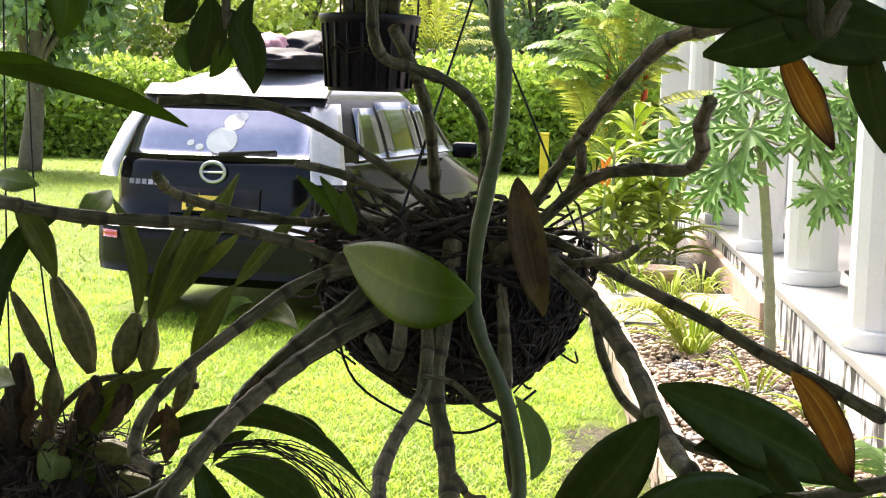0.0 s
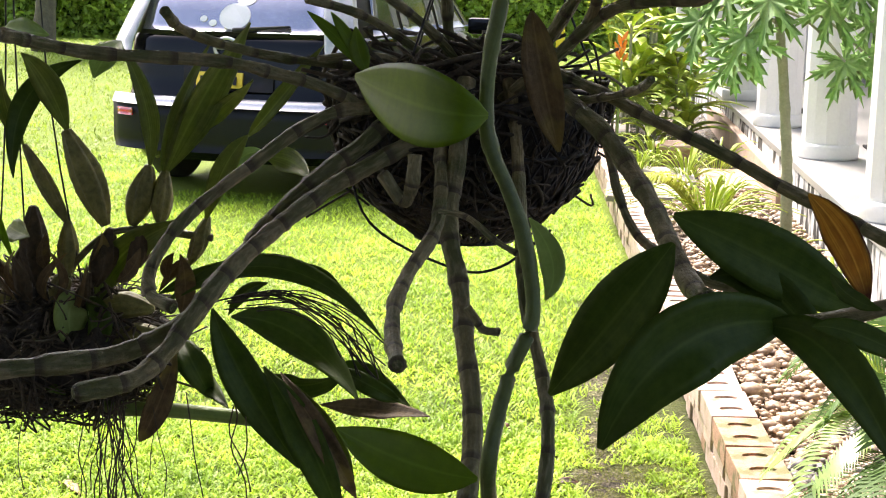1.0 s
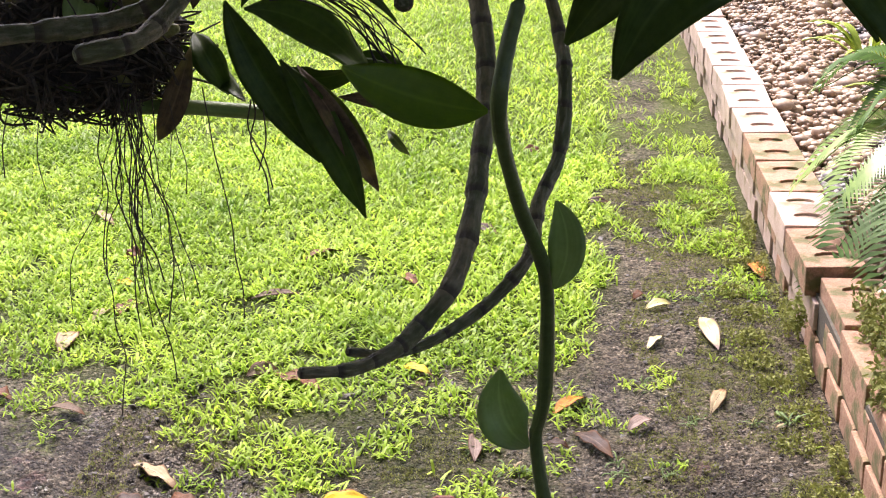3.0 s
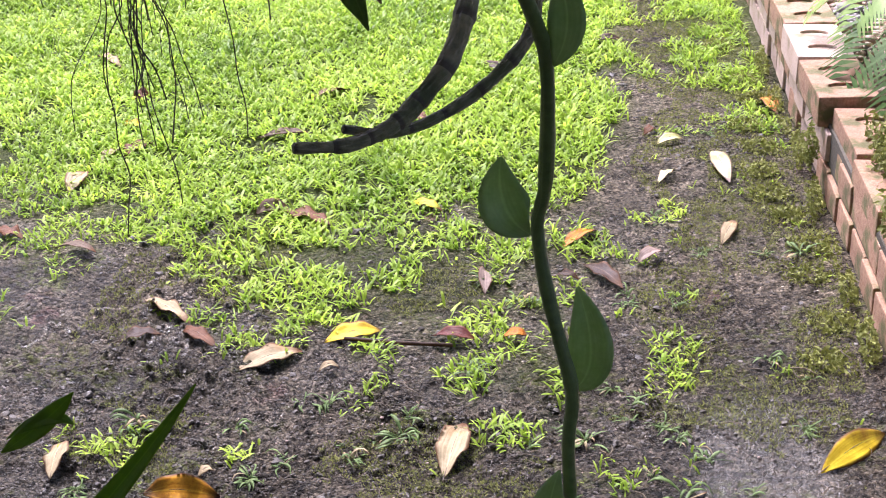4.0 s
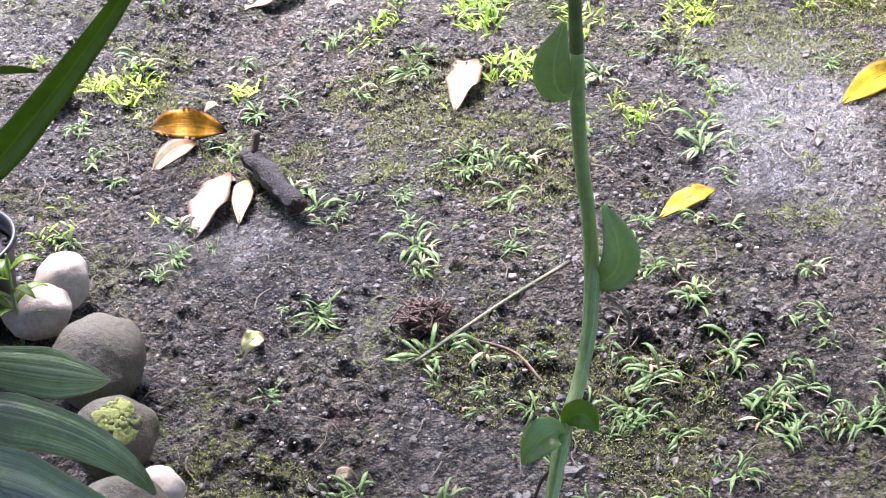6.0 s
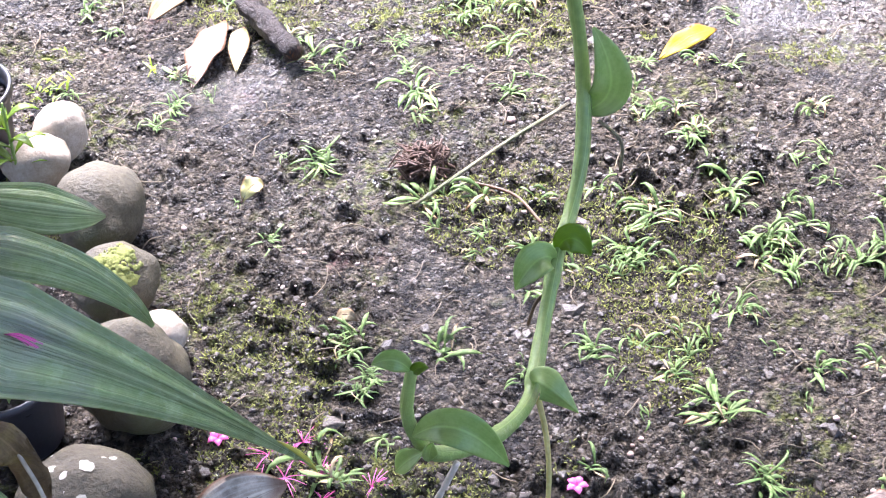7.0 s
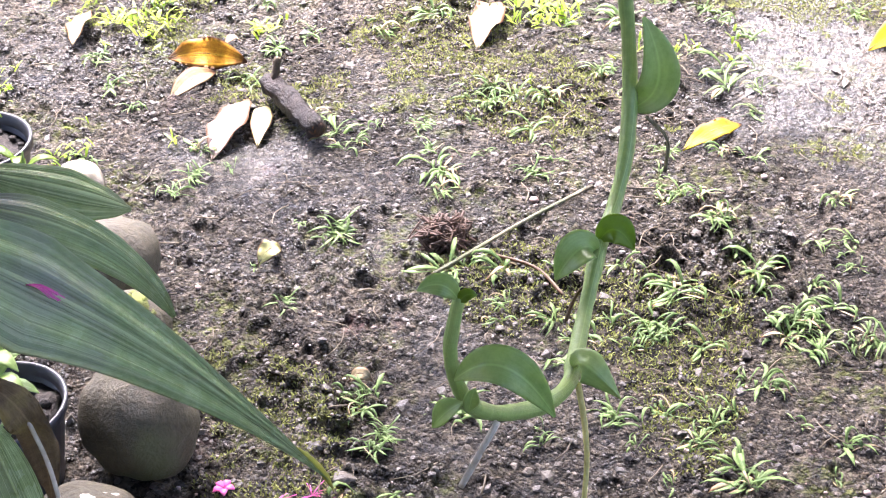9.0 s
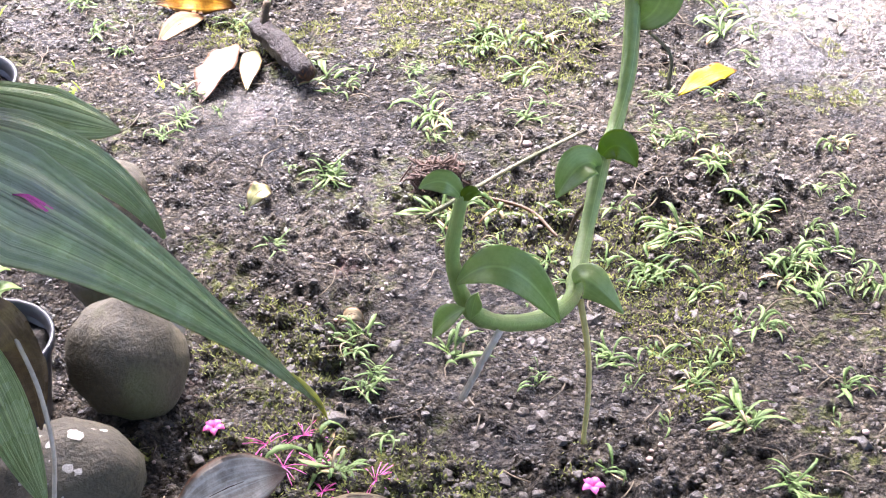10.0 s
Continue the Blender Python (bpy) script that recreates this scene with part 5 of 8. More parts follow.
leaf("leaf", (-0.053, 2, 1.135), (-0.029, 1.984, 1.166), (-0.002, 1.98, 1.179), 0.0155, (-0.004, -0.946, 0.201), LEAF_DARK, mounted_orchid, cup=0.5, twist=0.16, n=16, blunt=0.3, wave=0.1)
leaf("leaf", (-0.072, 2, 1.142), (-0.032, 1.996, 1.057), (0.03, 2, 0.957), 0.0464, (0.069, -0.932, 0.293), LEAF_DARK, mounted_orchid, cup=0.6, twist=-0.16, n=16, blunt=0.3, wave=0.1)
leaf("leaf", (-0.05, 2, 1.133), (0.024, 2.008, 1.113), (0.108, 1.94, 1.062), 0.0480, (0.075, -0.947, 0.268), LEAF_DARK, mounted_orchid, cup=0.3, twist=-0.48, n=16, blunt=0.3, wave=0.1)
leaf("leaf", (-0.012, 2, 1.076), (0.052, 1.96, 0.997), (0.089, 1.96, 0.906), 0.0430, (0.251, -0.934, 0.359), LEAF_DARK, mounted_orchid, cup=0.4, twist=0.64, n=16, blunt=0.3, wave=0.1)
leaf("leaf", (0.024, 2, 1.057), (0.074, 1.972, 1.007), (0.098, 1.98, 0.951), 0.0236, (-0.01, -0.939, 0.256), LEAF_OLIVE, mounted_orchid, cup=0.5, twist=0.32, n=16, blunt=0.3, wave=0.1)
leaf("leaf", (-0.115, 2, 1.088), (-0.132, 1.984, 1.03), (-0.161, 2, 0.978), 0.0296, (0.349, -0.917, 0.252), SHEATH, mounted_orchid, cup=0.6, twist=0.00, n=16, blunt=0.3, wave=0.1)
leaf("leaf", (-0.126, 2, 1.091), (-0.088, 1.996, 1.06), (-0.038, 1.94, 1.043), 0.0263, (0.207, -0.929, 0.39), LEAF_DARK, mounted_orchid, cup=0.3, twist=-0.32, n=16, blunt=0.3, wave=0.1)
leaf("leaf", (0.054, 2, 1.035), (0.118, 2.008, 1.029), (0.186, 1.96, 1.04), 0.0260, (0.33, -0.949, 0.395), SHEATH, mounted_orchid, cup=0.4, twist=-0.64, n=16, blunt=0.3, wave=0.1)
leaf("leaf", (0.074, 2, 1.079), (0.119, 1.96, 1.072), (0.151, 1.98, 1.049), 0.0221, (-0.015, -0.952, 0.388), LEAF_DARK, mounted_orchid, cup=0.5, twist=0.48, n=16, blunt=0.3, wave=0.1)
leaf("leaf", (0.11, 2, 0.997), (0.124, 1.972, 0.993), (0.134, 2, 0.969), 0.0113, (0.001, -0.941, 0.276), LEAF_OLIVE, mounted_orchid, cup=0.6, twist=0.16, n=16, blunt=0.3, wave=0.1)
leaf("leaf", (-0.343, 2, 1.081), (-0.296, 1.984, 1.06), (-0.226, 1.94, 1.048), 0.0272, (0.314, -0.893, 0.376), LEAF_DARK, mounted_orchid, cup=0.3, twist=-0.16, n=16, blunt=0.3, wave=0.1)
leaf("leaf", (0.072, 2, 1.081), (0.106, 1.996, 1.071), (0.163, 1.96, 1.051), 0.0310, (0.138, -0.949, 0.19), LEAF_DARK, mounted_orchid, cup=0.4, twist=-0.48, n=16, blunt=0.3, wave=0.1)
leaf("leaf", (-0.019, 2, 1.069), (0.032, 2.008, 1.055), (0.09, 1.98, 1.085), 0.0313, (0.424, -0.944, 0.128), LEAF_DARK, mounted_orchid, cup=0.5, twist=0.64, n=16, blunt=0.3, wave=0.1)
leaf("leaf", (0.008, 2, 1.07), (0.068, 1.96, 1.004), (0.097, 2, 0.925), 0.0276, (0.36, -0.937, 0.208), SHEATH, mounted_orchid, cup=0.6, twist=0.32, n=16, blunt=0.3, wave=0.1)
leaf("leaf", (-0.238, 2, 1.337), (-0.25, 1.972, 1.393), (-0.266, 1.94, 1.43), 0.0306, (0.454, -0.927, 0.128), LEAF_OLIVE, mounted_orchid, cup=0.3, twist=0.00, n=16, blunt=0.3, wave=0.1)
leaf("leaf", (-0.22, 2, 1.42), (-0.28, 1.984, 1.375), (-0.288, 1.96, 1.29), 0.0272, (0.182, -0.921, 0.02), LEAF_DARK, mounted_orchid, cup=0.4, twist=-0.32, n=16, blunt=0.3, wave=0.1)
leaf("leaf", (-0.29, 2, 1.321), (-0.307, 1.996, 1.363), (-0.306, 1.98, 1.41), 0.0219, (0.216, -0.916, 0.034), LEAF_OLIVE, mounted_orchid, cup=0.5, twist=-0.64, n=16, blunt=0.3, wave=0.1)
leaf("leaf", (-0.144, 2, 1.299), (-0.149, 2.008, 1.366), (-0.175, 2, 1.438), 0.0232, (0.404, -0.946, 0.024), LEAF_OLIVE, mounted_orchid, cup=0.6, twist=0.48, n=16, blunt=0.3, wave=0.1)
leaf("leaf", (-0.174, 2, 1.442), (-0.178, 1.96, 1.427), (-0.185, 1.94, 1.405), 0.0317, (0.134, -0.941, 0.095), LEAF_PALE, mounted_orchid, cup=0.3, twist=0.16, n=16, blunt=0.3, wave=0.1)
leaf("leaf", (-0.309, 2, 1.454), (-0.274, 1.972, 1.452), (-0.242, 1.96, 1.449), 0.0279, (0.381, -0.924, 0.095), LEAF_PALE, mounted_orchid, cup=0.4, twist=-0.16, n=16, blunt=0.3, wave=0.1)
leaf("leaf", (-0.128, 2, 1.292), (-0.106, 1.984, 1.36), (-0.066, 1.98, 1.445), 0.0182, (0.09, -0.951, -0.012), LEAF_OLIVE, mounted_orchid, cup=0.5, twist=-0.48, n=16, blunt=0.3, wave=0.1)
leaf("leaf", (-0.123, 2, 1.297), (-0.085, 1.996, 1.374), (-0.027, 2, 1.467), 0.0419, (0.286, -0.956, 0.009), LEAF_OLIVE, mounted_orchid, cup=0.6, twist=0.64, n=16, blunt=0.3, wave=0.1)
leaf("leaf", (-0.104, 2, 1.334), (-0.065, 2.008, 1.369), (-0.009, 1.94, 1.408), 0.0229, (0.445, -0.959, -0.005), LEAF_OLIVE, mounted_orchid, cup=0.3, twist=0.32, n=16, blunt=0.3, wave=0.1)
leaf("leaf", (-0.079, 2, 1.243), (-0.047, 1.96, 1.308), (-0.019, 1.96, 1.347), 0.0250, (0.293, -0.955, 0.177), LEAF_OLIVE, mounted_orchid, cup=0.4, twist=0.00, n=16, blunt=0.3, wave=0.1)
leaf("leaf", (-0.03, 2, 1.34), (0.012, 1.972, 1.384), (0.06, 1.98, 1.445), 0.0186, (0.045, -0.969, 0.117), LEAF_OLIVE, mounted_orchid, cup=0.5, twist=-0.32, n=16, blunt=0.3, wave=0.1)
# pale sliver shaped as a leaf: the highlight on the arching leaf
leaf("leaf", (-0.058, 2, 1.281), (-0.033, 1.984, 1.318), (-0.01, 2, 1.322), 0.0162, (0.321, -0.959, 0.104), LEAF_PALE, mounted_orchid, cup=0.6, twist=-0.64, n=16, blunt=0.3, wave=0.1)
leaf("leaf", (-0.012, 2, 1.317), (0.017, 1.996, 1.316), (0.055, 1.94, 1.304), 0.0279, (0.357, -0.966, 0.237), LEAF_OLIVE, mounted_orchid, cup=0.3, twist=0.48, n=16, blunt=0.3, wave=0.1)
leaf("leaf", (-0.208, 2, 1.141), (-0.178, 2.008, 1.2), (-0.09, 1.96, 1.251), 0.0397, (0.276, -0.928, 0.081), LEAF_OLIVE, mounted_orchid, cup=0.4, twist=0.16, n=16, blunt=0.3, wave=0.1)
leaf("leaf", (-0.23, 2, 1.142), (-0.227, 1.96, 1.138), (-0.231, 1.98, 1.084), 0.0394, (0.503, -0.908, 0.273), LEAF_PALE, mounted_orchid, cup=0.5, twist=-0.16, n=16, blunt=0.3, wave=0.1)
leaf("leaf", (-0.221, 2, 1.148), (-0.198, 1.972, 1.125), (-0.224, 2, 1.064), 0.0282, (0.41, -0.913, 0.15), LEAF_DARK, mounted_orchid, cup=0.6, twist=-0.48, n=16, blunt=0.3, wave=0.1)
leaf("leaf", (-0.109, 2, 1.132), (-0.099, 1.984, 1.171), (-0.091, 1.94, 1.215), 0.0240, (0.105, -0.935, 0.133), SHEATH, mounted_orchid, cup=0.3, twist=0.64, n=16, blunt=0.3, wave=0.1)
leaf("leaf", (-0.135, 2, 1.158), (-0.113, 1.996, 1.189), (-0.088, 1.96, 1.205), 0.0140, (0.506, -0.936, 0.266), SHEATH, mounted_orchid, cup=0.4, twist=0.32, n=16, blunt=0.3, wave=0.1)
leaf("leaf", (-0.135, 2, 1.156), (-0.078, 2.008, 1.181), (-0.004, 1.98, 1.205), 0.0214, (0.389, -0.941, 0.159), LEAF_DARK, mounted_orchid, cup=0.5, twist=0.00, n=16, blunt=0.3, wave=0.1)
leaf("leaf", (-0.109, 2, 1.104), (-0.082, 1.96, 1.083), (-0.074, 2, 1.035), 0.0304, (0.265, -0.924, 0.401), LEAF_DARK, mounted_orchid, cup=0.6, twist=-0.32, n=16, blunt=0.3, wave=0.1)
leaf("leaf", (-0.311, 2, 1.228), (-0.29, 1.972, 1.227), (-0.263, 1.94, 1.228), 0.0284, (0.503, -0.907, 0.033), LEAF_OLIVE, mounted_orchid, cup=0.3, twist=-0.64, n=16, blunt=0.3, wave=0.1)
leaf("leaf", (-0.266, 2, 1.179), (-0.267, 1.984, 1.201), (-0.252, 1.96, 1.229), 0.0190, (0.574, -0.91, 0.059), SHEATH, mounted_orchid, cup=0.4, twist=0.48, n=16, blunt=0.3, wave=0.1)
leaf("leaf", (-0.218, 2, 1.171), (-0.202, 1.996, 1.196), (-0.194, 1.98, 1.228), 0.0208, (0.531, -0.922, 0.247), SHEATH, mounted_orchid, cup=0.5, twist=0.16, n=16, blunt=0.3, wave=0.1)
leaf("leaf", (-0.286, 2, 1.106), (-0.275, 2.008, 1.134), (-0.257, 2, 1.16), 0.0194, (0.48, -0.904, 0.219), SHEATH, mounted_orchid, cup=0.6, twist=-0.16, n=16, blunt=0.3, wave=0.1)
leaf("leaf", (-0.185, 2, 1.168), (-0.152, 1.96, 1.192), (-0.136, 1.94, 1.22), 0.0184, (0.107, -0.927, 0.201), SHEATH, mounted_orchid, cup=0.3, twist=-0.48, n=16, blunt=0.3, wave=0.1)
leaf("leaf", (-0.123, 2, 1.171), (-0.117, 1.972, 1.196), (-0.104, 1.96, 1.213), 0.0138, (0.182, -0.934, 0.215), SHEATH, mounted_orchid, cup=0.4, twist=0.64, n=16, blunt=0.3, wave=0.1)
POT_TOP = Vector((0.153, 1.78, 1.634))
POT_R, POT_H = 0.0477, 0.0720

# ---- the pot hung overhead ----
hanging_pot = empty("hanging_pot", Matrix.Translation(POT_TOP), "black plastic slotted pot hung on wires", "pot")
seg = 40
prof = [(0.80, -1.0), (0.82, -0.97), (0.94, -0.12), (1.0, -0.11), (1.02, -0.02), (1.0, 0.0), (0.95, -0.02), (0.9, -0.12)]
verts, faces = lathe([(r * POT_R, z * POT_H) for r, z in prof], seg)
raw("pot_body", verts, faces[:-1], BLACK_PLASTIC, hanging_pot)
for k in range(20):
    a = 2 * math.pi * k / 20
    tube("rib", [((0.83 * POT_R + 0.0008) * math.cos(a), (0.83 * POT_R + 0.0008) * math.sin(a), -0.95 * POT_H), (0.94 * POT_R * math.cos(a), 0.94 * POT_R * math.sin(a), -0.13 * POT_H)], 0.0016, BLACK_PLASTIC, hanging_pot, seg=5, steps=1)
verts, faces = lathe([(0.2 * POT_R, -0.14 * POT_H), (0.9 * POT_R, -0.16 * POT_H), (0.5 * POT_R, -0.1 * POT_H)], 20)
raw("compost", verts, faces, SOIL, hanging_pot)
tubes("pot_roots", tangle((0, 0, -0.4 * POT_H), POT_R * 0.93, 0.7, 50, 0.7, 0.0009, 5), ROOT_DARK, hanging_pot, seg=5, steps=3)
for a in (0.3, 2.4, 4.5):
    e = Vector((0.97 * POT_R * math.cos(a), 0.97 * POT_R * math.sin(a), -0.02))
    tube("hanger_wire", [e, e * 0.9 + Vector((0, 0, 0.1)), (0, 0, 0.34)], 0.0011, WIRE, hanging_pot, seg=5)
tube("hanger_wire", [(0, 0, 0.34), (0, 0.03, 0.7), (0, 1.96 - POT_TOP.y, CEIL - POT_TOP.z)], 0.0012, WIRE, hanging_pot, seg=5)
pot_orchid = empty("pot_orchid", Matrix.Translation(POT_TOP), "orchid canes rising from the hung pot", "orchid")
for k in range(5):
    x = -0.03 + 0.015 * k
    tube("cane", [(x * 0.6, 0.01, -0.012), (x, 0.0, 0.05), (x * 1.7, 0.01, 0.14)], 0.006, CANE, pot_orchid, nodes=4, seed=k)


# ---- pots with broad-leaved plants ----
def plant_pot(x, y, r, hgt, material, label):
    p = empty("plant_pot", pose(x, y, 0), label, "pot", "plant pots")
    v, f = lathe([(r * 0.72, 0.0), (r * 0.74, 0.004), (r * 0.95, hgt * 0.88), (r * 1.02, hgt * 0.89), (r * 1.04, hgt * 0.99), (r, hgt), (r * 0.96, hgt * 0.98), (r * 0.92, hgt * 0.88)], 36)
    raw("pot_body", v, f[:-1], material, p)
    v, f = lathe([(r * 0.93, hgt * 0.8), (r * 0.5, hgt * 0.86), (r * 0.1, hgt * 0.84)], 24)
    v = [Vector(q) + Vector((0, 0, 0.008 * noise.noise(Vector(q) * 60))) for q in v]
    raw("soil", v, f, SOIL, p)
    rr = random.Random(int(x * 1000))
    for k in range(26):
        a, q = rr.uniform(0, 6.283), r * 0.85 * math.sqrt(rr.random())
        vv, ff = pebble_data(rr.uniform(0.004, 0.009), rr)
        raw("gravel", [Vector(w) + Vector((q * math.cos(a), q * math.sin(a), hgt * 0.85)) for w in vv], ff, SOIL, p)
    return p


def pebble_data(size, rr, sub=1, flat=0.65):
    b = bmesh.new()
    bmesh.ops.create_icosphere(b, subdivisions=sub, radius=size)
    sx, sy, sh = rr.uniform(0.8, 1.3), rr.uniform(0.75, 1.1), rr.uniform(0, 50)
    spin = Matrix.Rotation(rr.uniform(0, 6.28), 3, "Z")
    out = []
    for v in b.verts:
        k = 1 + 0.12 * noise.noise(v.co / size * 1.2 + Vector((sh, 0, 0)))
        out.append(spin @ Vector((v.co.x * sx * k, v.co.y * sy * k, v.co.z * flat * k)))
    faces = [tuple(v.index for v in f.verts) for f in b.faces]
    b.free()
    return out, faces


plant_pot(-0.254, 1.385, 0.064, 0.11, GREY_PLASTIC, "grey plastic nursery pot with dark gravelly soil")
plant_pot(-0.485, 1.84, 0.075, 0.13, BLACK_PLASTIC, "black plastic nursery pot with dark soil")
plant_pot(-0.47, 1.22, 0.09, 0.16, BLACK_PLASTIC, "black plastic nursery pot with dark soil")
blade_plant = empty("blade_plant", pose(0, 0, 0), "tall plant with long narrow green blades", "plant")
tube("stem", [(-0.5, 1.22, 0.12), (-0.42, 1.21, 0.45), (-0.2, 1.19, 0.62)], 0.006, VINE_GREEN, blade_plant)
broad_leaf_plant = empty("broad_leaf_plant", pose(0, 0, 0), "ground orchid with broad pleated green leaves", "plant")
tube("stem", [(-0.45, 1.22, 0.12), (-0.4, 1.15, 0.3), (-0.33, 1.05, 0.42)], 0.012, VINE_GREEN, broad_leaf_plant)
leaf("leaf", (-0.069, 1.18, 0.686), (0.03, 1.2, 0.793), (0.107, 1.22, 0.892), 0.0261, (0.553, -0.769, 0.635), LEAF, blade_plant, cup=0.5, point=0.7)
leaf("leaf", (-0.057, 1.25, 0.806), (-0.023, 1.25, 0.833), (0.005, 1.25, 0.861), 0.0164, (0.602, -0.788, 0.584), LEAF, blade_plant)
leaf("leaf", (-0.051, 1.25, 0.818), (-0.018, 1.25, 0.838), (0.002, 1.25, 0.834), 0.0106, (0.53, -0.791, 0.411), LEAF, blade_plant)
leaf("leaf", (-0.068, 1.25, 0.754), (-0.041, 1.25, 0.759), (-0.017, 1.25, 0.758), 0.0060, (0.623, -0.757, 0.379), LEAF, blade_plant)
leaf("leaf", (-0.044, 1, 0.606), (0.064, 1.06, 0.483), (0.157, 1.15, 0.285), 0.102, (0.1, -0.45, 0.9), PLEAT, broad_leaf_plant, n=48, m=40, pleats=19, point=1.2, cup=-0.22, wave=0.05)
leaf("leaf", (-0.128, 1.2, 0.523), (-0.057, 1.22, 0.5), (-0.018, 1.25, 0.464), 0.0432, (0.1, -0.45, 0.9), PLEAT, broad_leaf_plant, n=30, m=24, pleats=11, cup=-0.3, wave=0.08)
leaf("withered_tip", (0.136, 1.13, 0.339), (0.151, 1.145, 0.303), (0.158, 1.16, 0.263), 0.006, (0.283, -0.715, 0.57), LEAF_YELLOW, broad_leaf_plant, "yellowing leaf tip", cup=-0.2)
leaf("leaf", (-0.088, 1.12, 0.549), (0.001, 1.14, 0.51), (0.043, 1.16, 0.431), 0.0438, (0.1, -0.45, 0.9), PLEAT, broad_leaf_plant, n=30, m=24, pleats=11, point=0.6, cup=-0.3, wave=0.06)
leaf("leaf", (0.026, 0.9, 0.564), (0.024, 0.92, 0.473), (0.019, 0.95, 0.358), 0.0304, (0.539, -0.651, 0.579), PLEAT, broad_leaf_plant, n=24, m=14, pleats=6, cup=-0.2)
leaf("dry_leaf", (-0.039, 1, 0.494), (-0.004, 1, 0.461), (-0.012, 1.02, 0.36), 0.0269, (0.189, -0.684, 0.64), SHEATH, broad_leaf_plant, "shrivelled brown leaf", wave=0.5)
tube("dry_stalk", [(-0.004, 1, 0.461), (0.008, 0.993, 0.424), (0.012, 0.987, 0.373), (0.007, 0.98, 0.325)], 0.0016, ROOT_PALE, broad_leaf_plant, nodes=0, seed=29)

# ---- the parked car ----
def lerp_table(z, rows):
    for (z0, a), (z1, b) in zip(rows, rows[1:]):
        if z <= z1:
            k = 0 if z <= z0 else (z - z0) / (z1 - z0)
            return a + (b - a) * k
    return rows[-1][1]


def car_rear(z):
    return lerp_table(z, [(0.22, 0.06), (0.35, 0.0), (0.62, 0.0), (0.68, 0.06), (1.02, 0.11), (1.25, 0.23), (1.48, 0.42), (1.56, 0.55), (1.7, 1.1)])


def car_front(z):
    return lerp_table(z, [(0.22, 4.36), (0.45, 4.46), (0.7, 4.4), (0.8, 4.2), (0.95, 3.5), (1.02, 3.25), (1.5, 2.35), (1.6, 2.0), (1.7, 1.7)])


def car_half(z):
    return lerp_table(z, [(0.22, 0.76), (0.4, 0.85), (0.65, 0.872), (0.95, 0.855), (1.05, 0.83), (1.3, 0.755), (1.5, 0.67), (1.56, 0.62), (1.64, 0.5), (1.7, 0.25)])


def car_outline(z, n=40, grow=0.0):
    """A rounded outline of the car at height z."""
    y0, y1, w = car_rear(z), car_front(z), car_half(z) + grow
    pts = []
    for k in range(n):
        a = 2 * math.pi * (k + 0.5) / n
        c, s = math.cos(a), math.sin(a)
        ex = 0.28
        pts.append((w * math.copysign(abs(c) ** ex, c), (y0 + y1) / 2 + ((y1 - y0) / 2 + grow) * math.copysign(abs(s) ** ex, s), z))
    return pts


def car_loft(zs, n=72):
    verts, faces = [], []
    for z in zs:
        verts += car_outline(z, n)
    for i in range(len(zs) - 1):
        for k in range(n):
            faces.append((i * n + k, i * n + (k + 1) % n, (i + 1) * n + (k + 1) % n, (i + 1) * n + k))
    faces.append(tuple(range(n - 1, -1, -1)))
    faces.append(tuple((len(zs) - 1) * n + k for k in range(n)))
    return verts, faces


def panel(name, corner_fn, nu, nv, material, parent, label="", thick=0.012):
    """A curved plate from a function of u, v in 0..1, with thickness along its second argument."""
    verts, faces = [], []
    for layer in (0.0, thick):
        for i in range(nu + 1):
            for j in range(nv + 1):
                verts.append(corner_fn(i / nu, j / nv, layer))
    k, w = (nu + 1) * (nv + 1), nv + 1
    for i in range(nu):
        for j in range(nv):
            a = i * w + j
            faces += [(a, a + w, a + w + 1, a + 1), (a + k, a + k + 1, a + k + w + 1, a + k + w)]
    for i in range(nu):
        for a in (i * w, i * w + nv):
            faces.append((a, a + w, a + w + k, a + k))
    for j in range(nv):
        for a in (j, nu * w + j):
            faces.append((a, a + 1, a + 1 + k, a + k))
    ob = raw(name, verts, faces, material, parent, label)
    return ob


